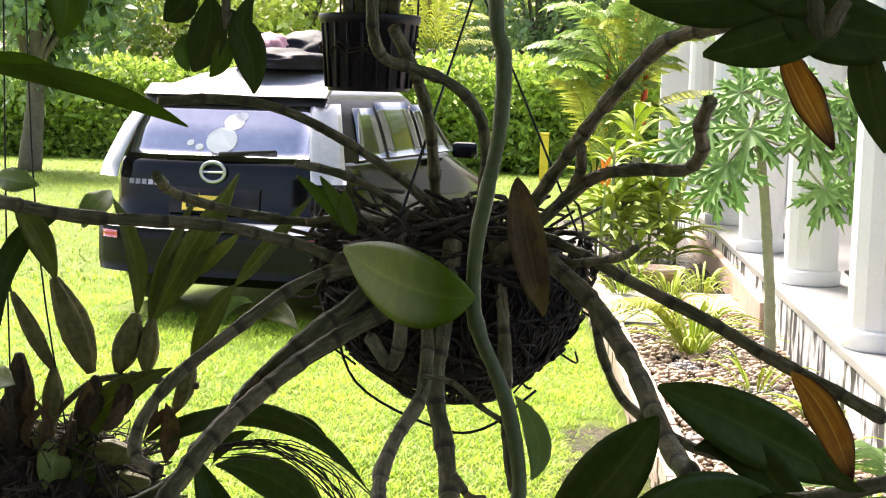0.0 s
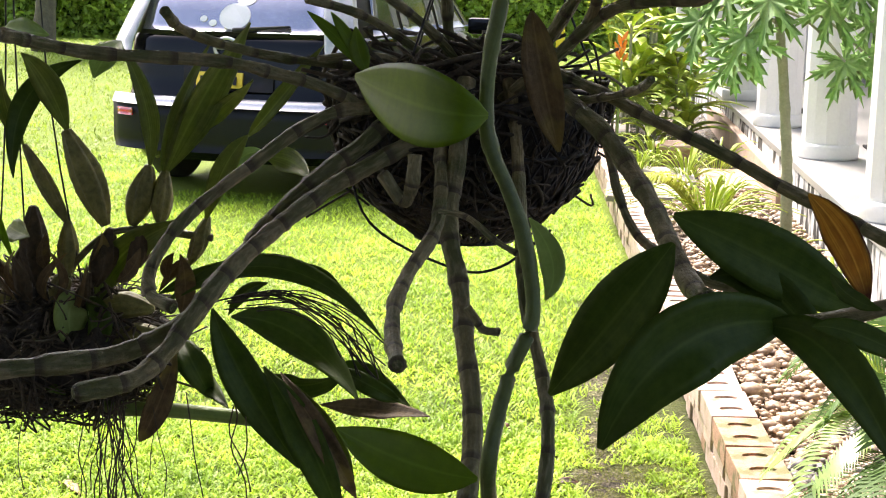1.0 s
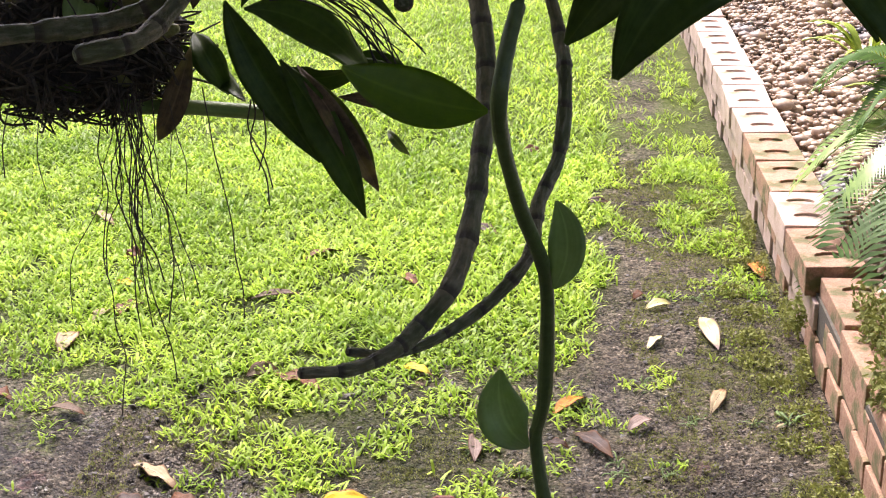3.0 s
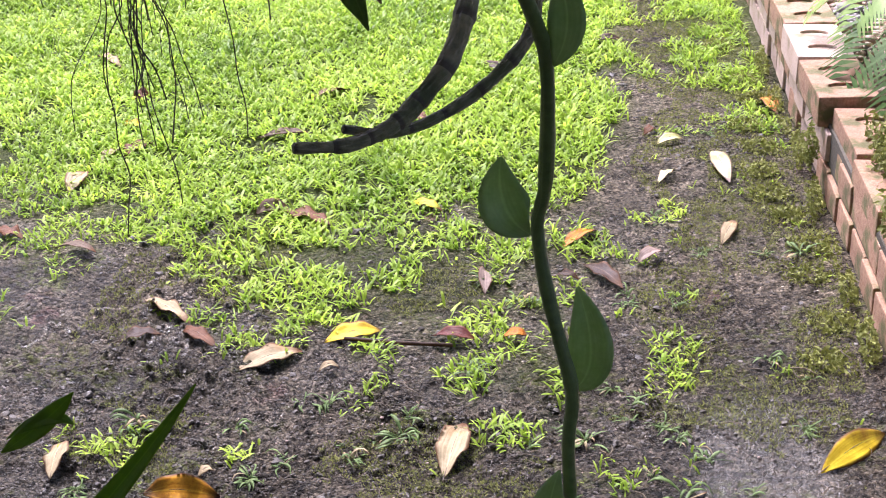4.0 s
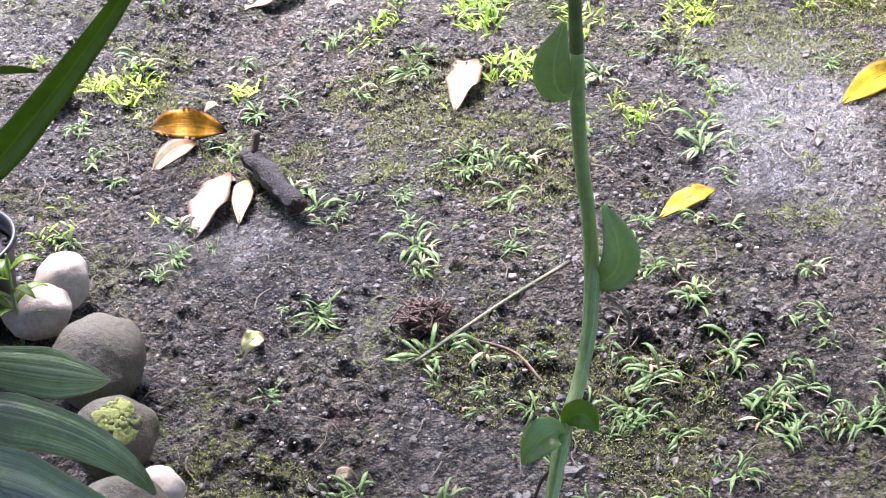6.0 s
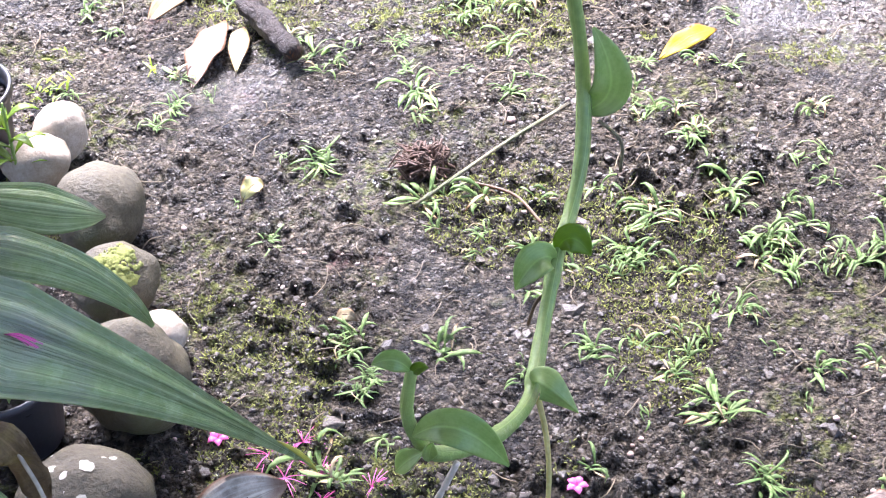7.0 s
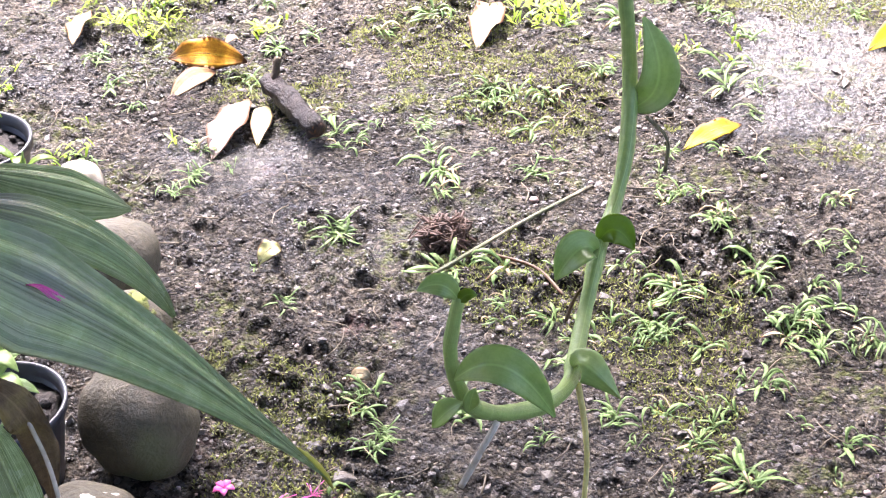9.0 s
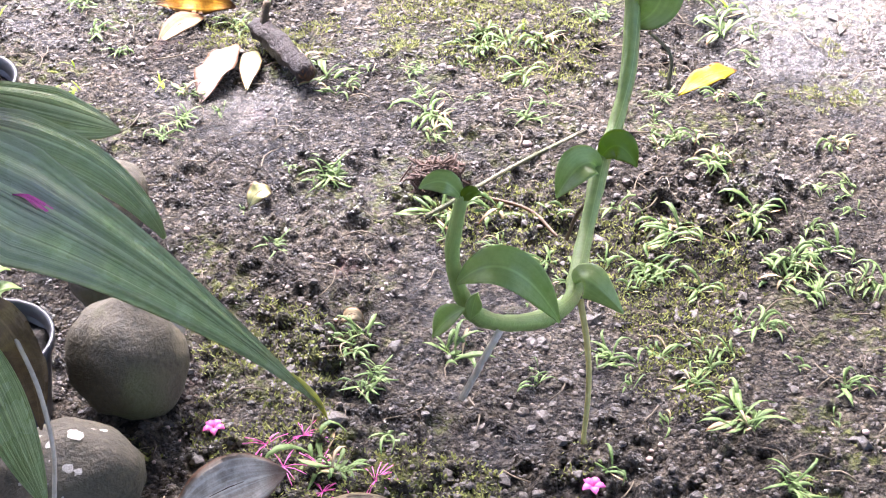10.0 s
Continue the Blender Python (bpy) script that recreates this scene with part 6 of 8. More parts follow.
def build_car(m):
    car = empty("car", m, "black people carrier with a silver roof parked on the lawn", "car")
    v, f = car_loft([0.24, 0.3, 0.42, 0.55, 0.63, 0.68, 0.8, 0.95, 1.02, 1.06])
    raw("body", v, f, CAR_BLACK, car)
    v, f = car_loft([1.06, 1.2, 1.35, 1.48])
    raw("cabin", v, f, CAR_TRIM, car, "black window surrounds")
    v, f = car_loft([1.48, 1.52, 1.56, 1.6, 1.635, 1.66, 1.68, 1.69])
    raw("roof", v, f, ROOF_SILVER, car, "pale silver roof")
    # bumper: grey lower part, silver strip
    def rear_plate(x0, x1, z0, z1, out):
        def fn(u, w, layer):
            x, z = x0 + (x1 - x0) * u, z0 + (z1 - z0) * w
            curve = 0.16 * (abs(x) / 0.86) ** 5
            return (x, car_rear(z) - out - layer + curve, z)
        return fn
    panel("bumper", rear_plate(-0.86, 0.86, 0.3, 0.6, 0.02), 24, 4, CAR_TRIM, car, "dark grey bumper")
    panel("bumper_strip", rear_plate(-0.86, 0.86, 0.605, 0.665, 0.035), 24, 2, SILVER, car, "silver bumper strip")
    for s in (-1, 1):
        panel("reflector", rear_plate(s * 0.72 - 0.07, s * 0.72 + 0.07, 0.525, 0.575, 0.035), 4, 2, RED_LENS, car, "red reflector")
    # tailgate
    panel("rear_window", rear_plate(-0.645, 0.645, 1.09, 1.425, 0.008), 12, 8, CAR_GLASS, car, "dark glossy rear window")
    panel("tailgate_recess", rear_plate(-0.3, 0.34, 0.71, 0.88, 0.006), 4, 2, CAR_TRIM, car)
    plate = panel("number_plate", rear_plate(-0.2, 0.13, 0.73, 0.83, 0.02), 2, 1, YELLOW, car, "yellow plate with dark bars")
    for k in range(6):
        panel("plate_bar", rear_plate(-0.17 + 0.047 * k, -0.145 + 0.047 * k, 0.75, 0.805, 0.034), 1, 1, CAR_TRIM, plate, thick=0.003)
    for s in (-1, 1):
        def lamp(u, w, layer, s=s):
            z = 0.93 + 0.52 * w
            edge = car_half(z)
            wide = 0.24 - 0.07 * w
            if u < 0.55:
                x = edge - 0.03 - wide * (0.55 - u)
                y = car_rear(z) - 0.012 - layer + 0.10 * (u / 0.55) ** 3
            else:
                x = edge + 0.008 + layer
                y = car_rear(z) + 0.06 + 0.22 * (u - 0.55)
            return (s * x, y, z)
        panel("tail_lamp", lamp, 10, 6, LAMP_CLEAR, car, "tall clear tail lamp")
    panel("spoiler", rear_plate(-0.66, 0.66, 1.425, 1.485, 0.02), 12, 2, CAR_TRIM, car, "black strip over the rear window", thick=0.03)
    panel("roof_lip", rear_plate(-0.665, 0.665, 1.488, 1.56, 0.03), 14, 3, ROOF_SILVER, car, "pale silver roof edge", thick=0.06)
    panel("brake_light", rear_plate(-0.17, 0.17, 1.447, 1.475, 0.052), 4, 1, RED_LENS, car, "red high brake light")
    # emblem ring with a plain bar, wiper, decal, badge bars
    y = car_rear(0.985) - 0.02
    tube("emblem", [(0.085 * math.cos(k * math.pi / 8), y, 0.985 + 0.066 * math.sin(k * math.pi / 8)) for k in range(17)], 0.012, SILVER, car, "chrome oval emblem", seg=8)
    tube("emblem_bar", [(-0.07, y, 0.985), (0.0, y, 0.983), (0.07, y, 0.985)], 0.009, SILVER, car, seg=6)
    tube("wiper", [(0.03, car_rear(1.1) - 0.03, 1.1), (0.22, car_rear(1.12) - 0.035, 1.118), (0.42, car_rear(1.14) - 0.03, 1.135)], 0.011, TYRE, car, taper=[1.6, 1.0, 0.6])
    for k in range(6):
        panel("badge", rear_plate(-0.62 + 0.05 * k, -0.582 + 0.05 * k, 0.885, 0.92, 0.012), 1, 1, SILVER, car, thick=0.004)
    bm = bmesh.new()
    for cx, cz, rx, rz in ((0.02, 1.19, 0.11, 0.085), (0.075, 1.315, 0.072, 0.055), (0.12, 1.35, 0.04, 0.03), (-0.2, 1.17, 0.025, 0.02), (-0.13, 1.145, 0.028, 0.02)):
        r = bmesh.ops.create_circle(bm, cap_ends=True, segments=20, radius=1.0)
        for q in r["verts"]:
            x, z = cx + q.co.x * rx, cz + q.co.y * rz
            q.co = Vector((x, car_rear(z) - 0.026, z))
    r = bmesh.ops.extrude_face_region(bm, geom=list(bm.faces))
    for q in r["geom"]:
        if isinstance(q, bmesh.types.BMVert):
            q.co.y += 0.004
    part("decal", bm, STICKER, car, "white cut-out decals on the glass")
    # side glass, mirrors, handles
    for s in (-1, 1):
        for y0, y1, z1 in ((0.62, 1.2, 1.42), (1.27, 2.05, 1.46), (2.12, 2.95, 1.44)):
            def pane(u, w, layer, s=s, y0=y0, y1=y1, z1=z1):
                z = 1.07 + (z1 - 1.07) * w
                y = y0 + (y1 - y0) * u - (0.42 * w if y0 > 2 and u > 0.5 else 0) + (0.16 * w if y0 < 1 and u < 0.5 else 0)
                return (s * (car_half(z) + 0.004 + layer), y, z)
            panel("side_window", pane, 4, 6, SIDE_GLASS, car, "dark side window", thick=0.003)
        part("mirror", boxed((0.2, 0.1, 0.13), (s * 0.98, 2.75, 1.08), 0.035), CAR_BLACK, car)
        for y0 in (1.45, 2.35):
            part("door_handle", boxed((0.02, 0.18, 0.025), (s * 0.872, y0, 0.93), 0.008), CAR_TRIM, car)
        part("side_sill", boxed((0.03, 2.3, 0.08), (s * 0.85, 2.2, 0.33), 0.012), CAR_TRIM, car)
        for y0 in (0.85, 3.6):
            wheel = new("wheel")
            wheel.parent = car
            vs, fs = lathe([(0.2, -0.1), (0.29, -0.1), (0.318, -0.075), (0.322, 0.0), (0.318, 0.075), (0.29, 0.1), (0.2, 0.1)], 36)
            raw("tyre", [(s * 0.75 + q[2], y0 + q[0], 0.322 + q[1]) for q in vs], fs, TYRE, wheel)
            vs, fs = lathe([(0.03, 0.105), (0.06, 0.1), (0.19, 0.085), (0.2, 0.105), (0.205, 0.06)], 30)
            raw("rim", [(s * (0.75 + q[2]), y0 + q[0], 0.322 + q[1]) for q in vs], fs, SILVER, wheel, "silver wheel rim")
    part("underbody", boxed((1.4, 3.6, 0.1), (0, 2.2, 0.25), 0.02), TYRE, car)
    return car


CAR_POSE = pose(-2.22, 9.95, 0, 0, 0, -10)
build_car(CAR_POSE)


def crumpled(name, size, at, material, label, category, seed):
    bm = bmesh.new()
    bmesh.ops.create_icosphere(bm, subdivisions=4, radius=1.0)
    for v in bm.verts:
        d = v.co.normalized()
        k = 1 + 0.22 * noise.noise(d * 1.9 + Vector((seed, 0, 0))) + 0.16 * abs(noise.noise(d * 4.1 + Vector((0, seed, 0))))
        z = d.z * size[2] * k
        v.co = Vector((d.x * size[0] * k, d.y * size[1] * k, z if z > -size[2] * 0.4 else -size[2] * 0.4))
    ob = part(name, bm, material, None, "", True)
    ob.matrix_world = CAR_POSE @ Matrix.Translation((at[0], at[1], at[2] + size[2] * 0.4))
    return tagged(ob, label, category)


crumpled("roof_tarp", (0.42, 0.7, 0.11), (0.12, 1.3, 1.675), TARP, "crumpled black tarpaulin on the car roof", "tarp", 3.0)
crumpled("roof_bundle", (0.16, 0.2, 0.13), (-0.02, 1.1, 1.75), PINK, "pink bundle half under a black tarpaulin", "bundle", 9.0)
crumpled("tarp_fold", (0.26, 0.3, 0.15), (0.18, 1.35, 1.75), TARP, "raised fold of the black tarpaulin", "tarp", 5.0)


# ---- far planting ----
def leaf_cloud(name, centres, count, size, material, seed, parent=None, label="", droop=0.3, aspect=0.45, shell=0.55):
    """Many small pointed leaves spread through ellipsoids (centre, radii)."""
    rs = np.random.RandomState(seed)
    verts, faces = [], []
    per = [max(1, int(count * (r[0] * r[2]) / sum(q[1][0] * q[1][2] for q in centres))) for _, r in centres]
    for (c, r), n in zip(centres, per):
        d = rs.normal(size=(n, 3))
        d /= np.linalg.norm(d, axis=1)[:, None]
        rad = (shell + (1 - shell) * rs.random_sample((n, 1))) * (1 + 0.25 * np.sin(d[:, :1] * 5 + d[:, 2:] * 4 + seed))
        p = np.array(c) + d * rad * np.array(r)
        a = rs.normal(size=(n, 3)) + d * 0.6
        a[:, 2] -= droop
        a /= np.linalg.norm(a, axis=1)[:, None]
        b = np.cross(a, rs.normal(size=(n, 3)) + d * 0.8)
        b /= np.linalg.norm(b, axis=1)[:, None] + 1e-6
        s = size * rs.uniform(0.6, 1.3, (n, 1))
        q = np.stack([p - a * s * 0.5, p + b * s * aspect * 0.5, p + a * s * 0.5, p - b * s * aspect * 0.5], 1).reshape(-1, 3)
        base = len(verts)
        verts += q.tolist()
        faces += [(base + 4 * i, base + 4 * i + 1, base + 4 * i + 2, base + 4 * i + 3) for i in range(n)]
    return raw(name, verts, faces, material, parent, label, smooth=False)


TREE_LIGHT = mat("light_tree_leaf", (0.2, 0.3, 0.03), (0.5, 0.6, 0.12), 0.5, 1.0, 8, 0.0, random_tint=0.5, trans=0.4)
TREE_DARK = mat("dark_tree_leaf", (0.08, 0.15, 0.05), (0.26, 0.36, 0.16), 0.4, 1.0, 8, 0.0, random_tint=0.5, trans=0.2)


def hedge(x0, x1, y, h, seed):
    g = tagged(new("hedge"), "tall clipped green hedge along the lawn", "hedge")
    g.empty_display_size = 0.2
    # plain near-black box: the shade behind the hedge leaves, put into its colour
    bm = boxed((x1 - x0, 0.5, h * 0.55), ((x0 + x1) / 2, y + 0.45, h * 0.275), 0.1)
    part("inner_growth", bm, HEDGE_SHADE, g)
    rs = np.random.RandomState(seed)
    n = int((x1 - x0) * h * 1100)
    x = rs.uniform(x0, x1, n)
    z = rs.uniform(0.02, h, n)
    yy = y + 0.0 + 0.2 * rs.normal(size=n) + 0.12 * np.sin(x * 2.3 + z * 3.1) + np.where(z > h - 0.3, rs.uniform(0, 0.9, n), 0)
    z += 0.05 * np.sin(x * 3.7) + 0.05 * rs.normal(size=n)
    p = np.stack([x, yy, np.maximum(z, 0.03)], 1)
    a = rs.normal(size=(n, 3)); a[:, 2] += 0.2
    a /= np.linalg.norm(a, axis=1)[:, None]
    b = np.cross(a, rs.normal(size=(n, 3))); b /= np.linalg.norm(b, axis=1)[:, None]
    s = 0.075 * rs.uniform(0.6, 1.4, (n, 1))
    q = np.stack([p - a * s, p + b * s * 0.5, p + a * s, p - b * s * 0.5], 1).reshape(-1, 3)
    raw("hedge_leaves", q.tolist(), [(4 * i, 4 * i + 1, 4 * i + 2, 4 * i + 3) for i in range(n)], HEDGE, g, smooth=False)["kind"] = "stuff"
    return g


hedge(-15.0, -6.2, 30.3, 2.05, 5)
hedge(-6.2, 2.2, 29.3, 2.2, 6)


def tree(x, y, h, r, material, seed, label, leaf_size=0.24, count=5200):
    t = empty("tree", pose(x, y, 0), label, "tree", "background trees")
    rr = random.Random(seed)
    tube("trunk", [(0, 0, 0), (0.1, 0.05, h * 0.3), (rr.uniform(-0.2, 0.2), 0, h * 0.6), (rr.uniform(-0.3, 0.3), 0, h * 0.85)], 0.16, BARK, t, taper=[1.3, 0.9, 0.6, 0.3])
    blobs = []
    for k in range(9):
        a, e = rr.uniform(0, 6.283), rr.uniform(0.3, 1.0)
        c = Vector((r * 0.65 * math.cos(a) * e, r * 0.5 * math.sin(a) * e, h * rr.uniform(0.32, 0.95)))
        blobs.append((tuple(c), (r * rr.uniform(0.35, 0.6), r * rr.uniform(0.35, 0.55), r * rr.uniform(0.3, 0.5))))
        tube("limb", [(0, 0, h * 0.35), (c.x * 0.5, c.y * 0.5, (h * 0.35 + c.z) / 2), tuple(c)], 0.07, BARK, t, taper=[1, 0.7, 0.3], steps=4)
    leaf_cloud("crown", blobs, count, leaf_size, material, seed, t, shell=0.35)
    return t


for i, (x, y, h, r, light) in enumerate(((-14, 36, 6.5, 3.4, 0), (-10.5, 38, 6.0, 3.2, 1), (-7.2, 37, 6.2, 3.2, 1), (-4.2, 39, 6.5, 3.3, 1), (-1.4, 37, 6.4, 3.2, 0),
                                     (1.6, 38, 6.6, 3.4, 0), (4.5, 36, 6.5, 3.2, 0), (-12.2, 44, 8.5, 4.2, 1), (-6, 46, 9, 4.6, 0), (0, 46, 9, 4.6, 1), (6, 45, 9, 4.6, 0), (-18, 42, 8, 4.4, 0))):
    tree(x, y, h, r, TREE_LIGHT if light else TREE_DARK, 40 + i, "light yellow-green garden tree" if light else "leafy deep green garden tree")
# the nearer tree whose long leaves hang before the hedge
tree(-9.4, 25.0, 4.6, 1.9, TREE_DARK, 77, "mango tree with long drooping grey-green leaves", 0.3, 3600)


def frond(name, a, b, c, n, length, material, parent, width=0.02, seed=0, rachis=0.008, fall=0.35, label=""):
    """A feather leaf: a bent midrib with narrow leaflets on both sides, in one mesh."""
    rr = random.Random(seed)
    a, b, c = Vector(a), Vector(b), Vector(c)
    q = 2 * b - 0.5 * a - 0.5 * c
    vs, fs = tube_data([a, b, c], rachis, seg=6, steps=5, taper=[1.0, 0.7, 0.2])
    vs, fs = [Vector(v) for v in vs], list(fs)
    for i in range(n):
        t = 0.12 + 0.86 * i / (n - 1)
        p = a * (1 - t) ** 2 + q * 2 * t * (1 - t) + c * t * t
        d = ((q - a) * (1 - t) + (c - q) * t).normalized()
        side = d.cross(Vector((0, 0, 1))).normalized()
        ll = length * math.sin(math.pi * (0.18 + 0.72 * t)) * rr.uniform(0.85, 1.1)
        for s in (-1, 1):
            w = (side * s + d * 0.75 + Vector((0, 0, 0.25))).normalized()
            m1 = p + w * ll * 0.5
            m2 = p + w * ll + Vector((0, 0, -fall * ll))
            wd = d * width * 0.5
            base = len(vs)
            vs += [p, m1 + wd, m2, m1 - wd]
            fs.append((base, base + 1, base + 2, base + 3))
    return raw(name, vs, fs, material, parent, label)


PALM = mat("palm_frond", (0.16, 0.28, 0.06), (0.36, 0.5, 0.14), 0.4, 4, 30, 0.0, trans=0.3, random_tint=0.2)
PALM_GOLD = mat("golden_palm_frond", (0.3, 0.38, 0.04), (0.55, 0.55, 0.1), 0.4, 4, 30, 0.0, trans=0.35, random_tint=0.2)
STRAP = mat("yellow_green_strap_leaf", (0.3, 0.44, 0.05), (0.58, 0.66, 0.12), 0.4, 5, 40, 0.0, trans=0.35, random_tint=0.3)
RED_SHAFT = mat("red_palm_shaft", (0.55, 0.04, 0.015), (0.75, 0.12, 0.03), 0.4, 8, 60, 0.1)
PAPAYA = mat("papaya_leaf", (0.2, 0.4, 0.1), (0.4, 0.6, 0.2), 0.5, 6, 50, 0.1, trans=0.5, random_tint=0.25)
PAPAYA_TRUNK = mat("papaya_trunk", (0.2, 0.22, 0.12), (0.33, 0.34, 0.22), 0.7, 14, 90, 0.4)
FLOWER = mat("orange_flower", (0.8, 0.25, 0.02), (0.9, 0.4, 0.05), 0.5, 20, 80, 0.1, trans=0.2)

# palm behind the hedge
p = empty("palm", pose(-3.6, 33.5, 0), "feathery palm behind the hedge", "palm")
tube("trunk", [(0, 0, 0), (0.1, 0, 1.2), (0, 0, 2.4)], 0.12, BARK, p)
for k in range(11):
    a = 0.2 + 2.75 * k / 10
    frond("frond", (0, 0, 2.3), (0.9 * math.cos(a), -0.3, 2.4 + 0.95 * math.sin(a)), (1.8 * math.cos(a), -0.5, 2.2 + 1.3 * math.sin(a)), 26, 0.55, PALM_GOLD, p, 0.035, k)

# lipstick palm with red shafts
p = empty("lipstick_palm", pose(0.46, 14.0, 0.1), "clump palm with bright red shafts", "palm")
for k, (dx, h) in enumerate(((0.0, 1.75), (0.1, 1.5), (-0.14, 1.1), (0.2, 1.2))):
    tube("cane", [(dx * 0.4, 0, 0), (dx * 0.8, 0, h * 0.5), (dx, 0, h)], 0.022, PAPAYA_TRUNK, p, nodes=8, seed=k)
    tube("shaft", [(dx, 0, h), (dx + 0.02, 0, h + 0.4), (dx + 0.03, 0, h + 0.8)], 0.03, RED_SHAFT, p, "glossy red shaft", taper=[1.1, 0.9, 0.5])
rr = random.Random(4)
for k in range(26):
    a = rr.uniform(0.5, 2.7)
    dx, h0 = rr.choice(((-0.14, 0.9), (0.0, 1.5), (0.1, 1.4), (-0.2, 0.7)))
    L = rr.uniform(0.8, 1.3)
    frond("frond", (dx, 0, h0), (dx + 0.5 * L * math.cos(a), -0.15, h0 + 0.55 * L * math.sin(a) + 0.1), (dx + L * math.cos(a) * 1.05, -0.3, h0 + 0.8 * L * math.sin(a)), 30, 0.4, PALM if k % 4 else PALM_GOLD, p, 0.03, k)

# yellow post by the hedge
p = empty("marker_post", pose(-0.76, 27.0, 0), "short yellow painted post on the lawn", "post")
part("post_shaft", boxed((0.15, 0.12, 0.8), (0, 0, 0.4), 0.012), YELLOW, p)
part("post_cap", boxed((0.16, 0.13, 0.05), (0, 0, 0.825), 0.015), YELLOW, p)


def strap_plant(x, y, z, n, length, width, material, seed, label, category="shrub", lean=0.0, upright=0.6, stem=0.0, group="bed shrubs"):
    """A rosette or cane with arching strap leaves, each a leaf of its own."""
    p = empty("strap_plant", pose(x, y, z), label, category, group)
    rr = random.Random(seed)
    if stem:
        tube("stem", [(0, 0, 0), (lean * 0.4, 0, stem * 0.5), (lean, 0, stem)], 0.012, PAPAYA_TRUNK, p)
    for k in range(n):
        a = k * 2.4 + rr.uniform(-0.3, 0.3)
        e = rr.uniform(upright - 0.35, upright + 0.35)
        L = length * rr.uniform(0.7, 1.15)
        o = Vector((math.cos(a), math.sin(a), 0))
        z0 = stem * rr.uniform(0.3, 1.0) if stem else 0.0
        b0 = Vector((lean * z0 / stem, 0, z0)) if stem else Vector((0.03 * math.cos(a), 0.03 * math.sin(a), 0))
        mid = b0 + o * L * 0.45 * math.cos(e) + Vector((0, 0, L * 0.55 * math.sin(e)))
        tip = b0 + o * L * 0.95 * math.cos(e) + Vector((0, 0, L * 0.75 * math.sin(e) - L * 0.12))
        leaf("leaf", b0, mid, tip, width * rr.uniform(0.8, 1.2), Vector((0, 0, 1)) - o * 0.3, material, p, n=7, m=2, blunt=0.15, cup=0.3, thick=0.003)
    return p


for i, (x, y, z, n, L, w, st) in enumerate(((0.5, 12.0, 0.15, 24, 0.55, 0.1, 0.75), (0.72, 12.3, 0.15, 22, 0.5, 0.095, 0.95), (0.3, 12.8, 0.15, 20, 0.5, 0.1, 0.5),
                                          (0.86, 11.8, 0.15, 20, 0.45, 0.09, 0.55), (0.62, 11.6, 0.15, 18, 0.45, 0.085, 0.35), (0.95, 12.8, 0.15, 20, 0.5, 0.095, 1.1), (0.42, 11.8, 0.15, 18, 0.45, 0.09, 1.0), (0.58, 12.6, 0.15, 24, 0.5, 0.1, 1.25), (0.78, 12.0, 0.15, 22, 0.5, 0.1, 0.75), (0.34, 12.2, 0.15, 20, 0.5, 0.09, 0.8))):
    strap_plant(x, y, z, n, L, w, STRAP, 60 + i, "yellow-green cordyline shrub in the pebble bed", stem=st, upright=0.45)
for i, (x, y, n, L) in enumerate(((0.86, 8.45, 60, 0.5), (0.62, 11.0, 40, 0.42), (0.82, 10.4, 36, 0.4), (0.98, 9.2, 26, 0.4), (0.5, 10.6, 26, 0.34), (1.1, 7.4, 16, 0.36), (1.05, 10.8, 26, 0.42))):
    strap_plant(x, y, 0.17, n, L, 0.017, STRAP, 80 + i, "grassy tuft of thin yellow-green leaves", "grass tuft", upright=0.8, group="bed tufts")
for i in range(7):
    a = 2.2 + i * 0.28
    if i == 0:
        areca = empty("areca_palm", pose(0.86, 8.4, 0.17), "young areca palm with yellowing fronds", "palm")
    frond("frond", (0, 0, 0), (0.25 * math.cos(a), -0.08, 0.28), (0.5 * math.cos(a) - 0.05, -0.15, 0.22 + 0.06 * math.sin(a)), 14, 0.16, PALM_GOLD, areca, 0.014, i)
p = empty("flower_spike", pose(0.35, 11.5, 0.15), "orange flower spike among the shrubs", "flower")
tube("stalk", [(0, 0, 0), (0, 0, 0.4), (0.01, 0, 0.75)], 0.008, VINE_GREEN, p)
for k in range(9):
    leaf("bract", (0, 0, 0.72 + 0.02 * k), (0.03 * math.cos(k * 2.4), 0.03 * math.sin(k * 2.4), 0.76 + 0.02 * k), (0.05 * math.cos(k * 2.4), 0.05 * math.sin(k * 2.4), 0.8 + 0.02 * k), 0.03, (0, -1, 0.4), FLOWER, p, n=4, m=2)
p = empty("clay_pot", pose(0.78, 11.0, 0.16), "terracotta pot with a grassy plant", "pot")
v, f = lathe([(0.11, 0), (0.15, 0.16), (0.165, 0.165), (0.165, 0.2), (0.15, 0.2), (0.14, 0.17)], 28)
raw("pot_body", v, f, TERRACOTTA, p)


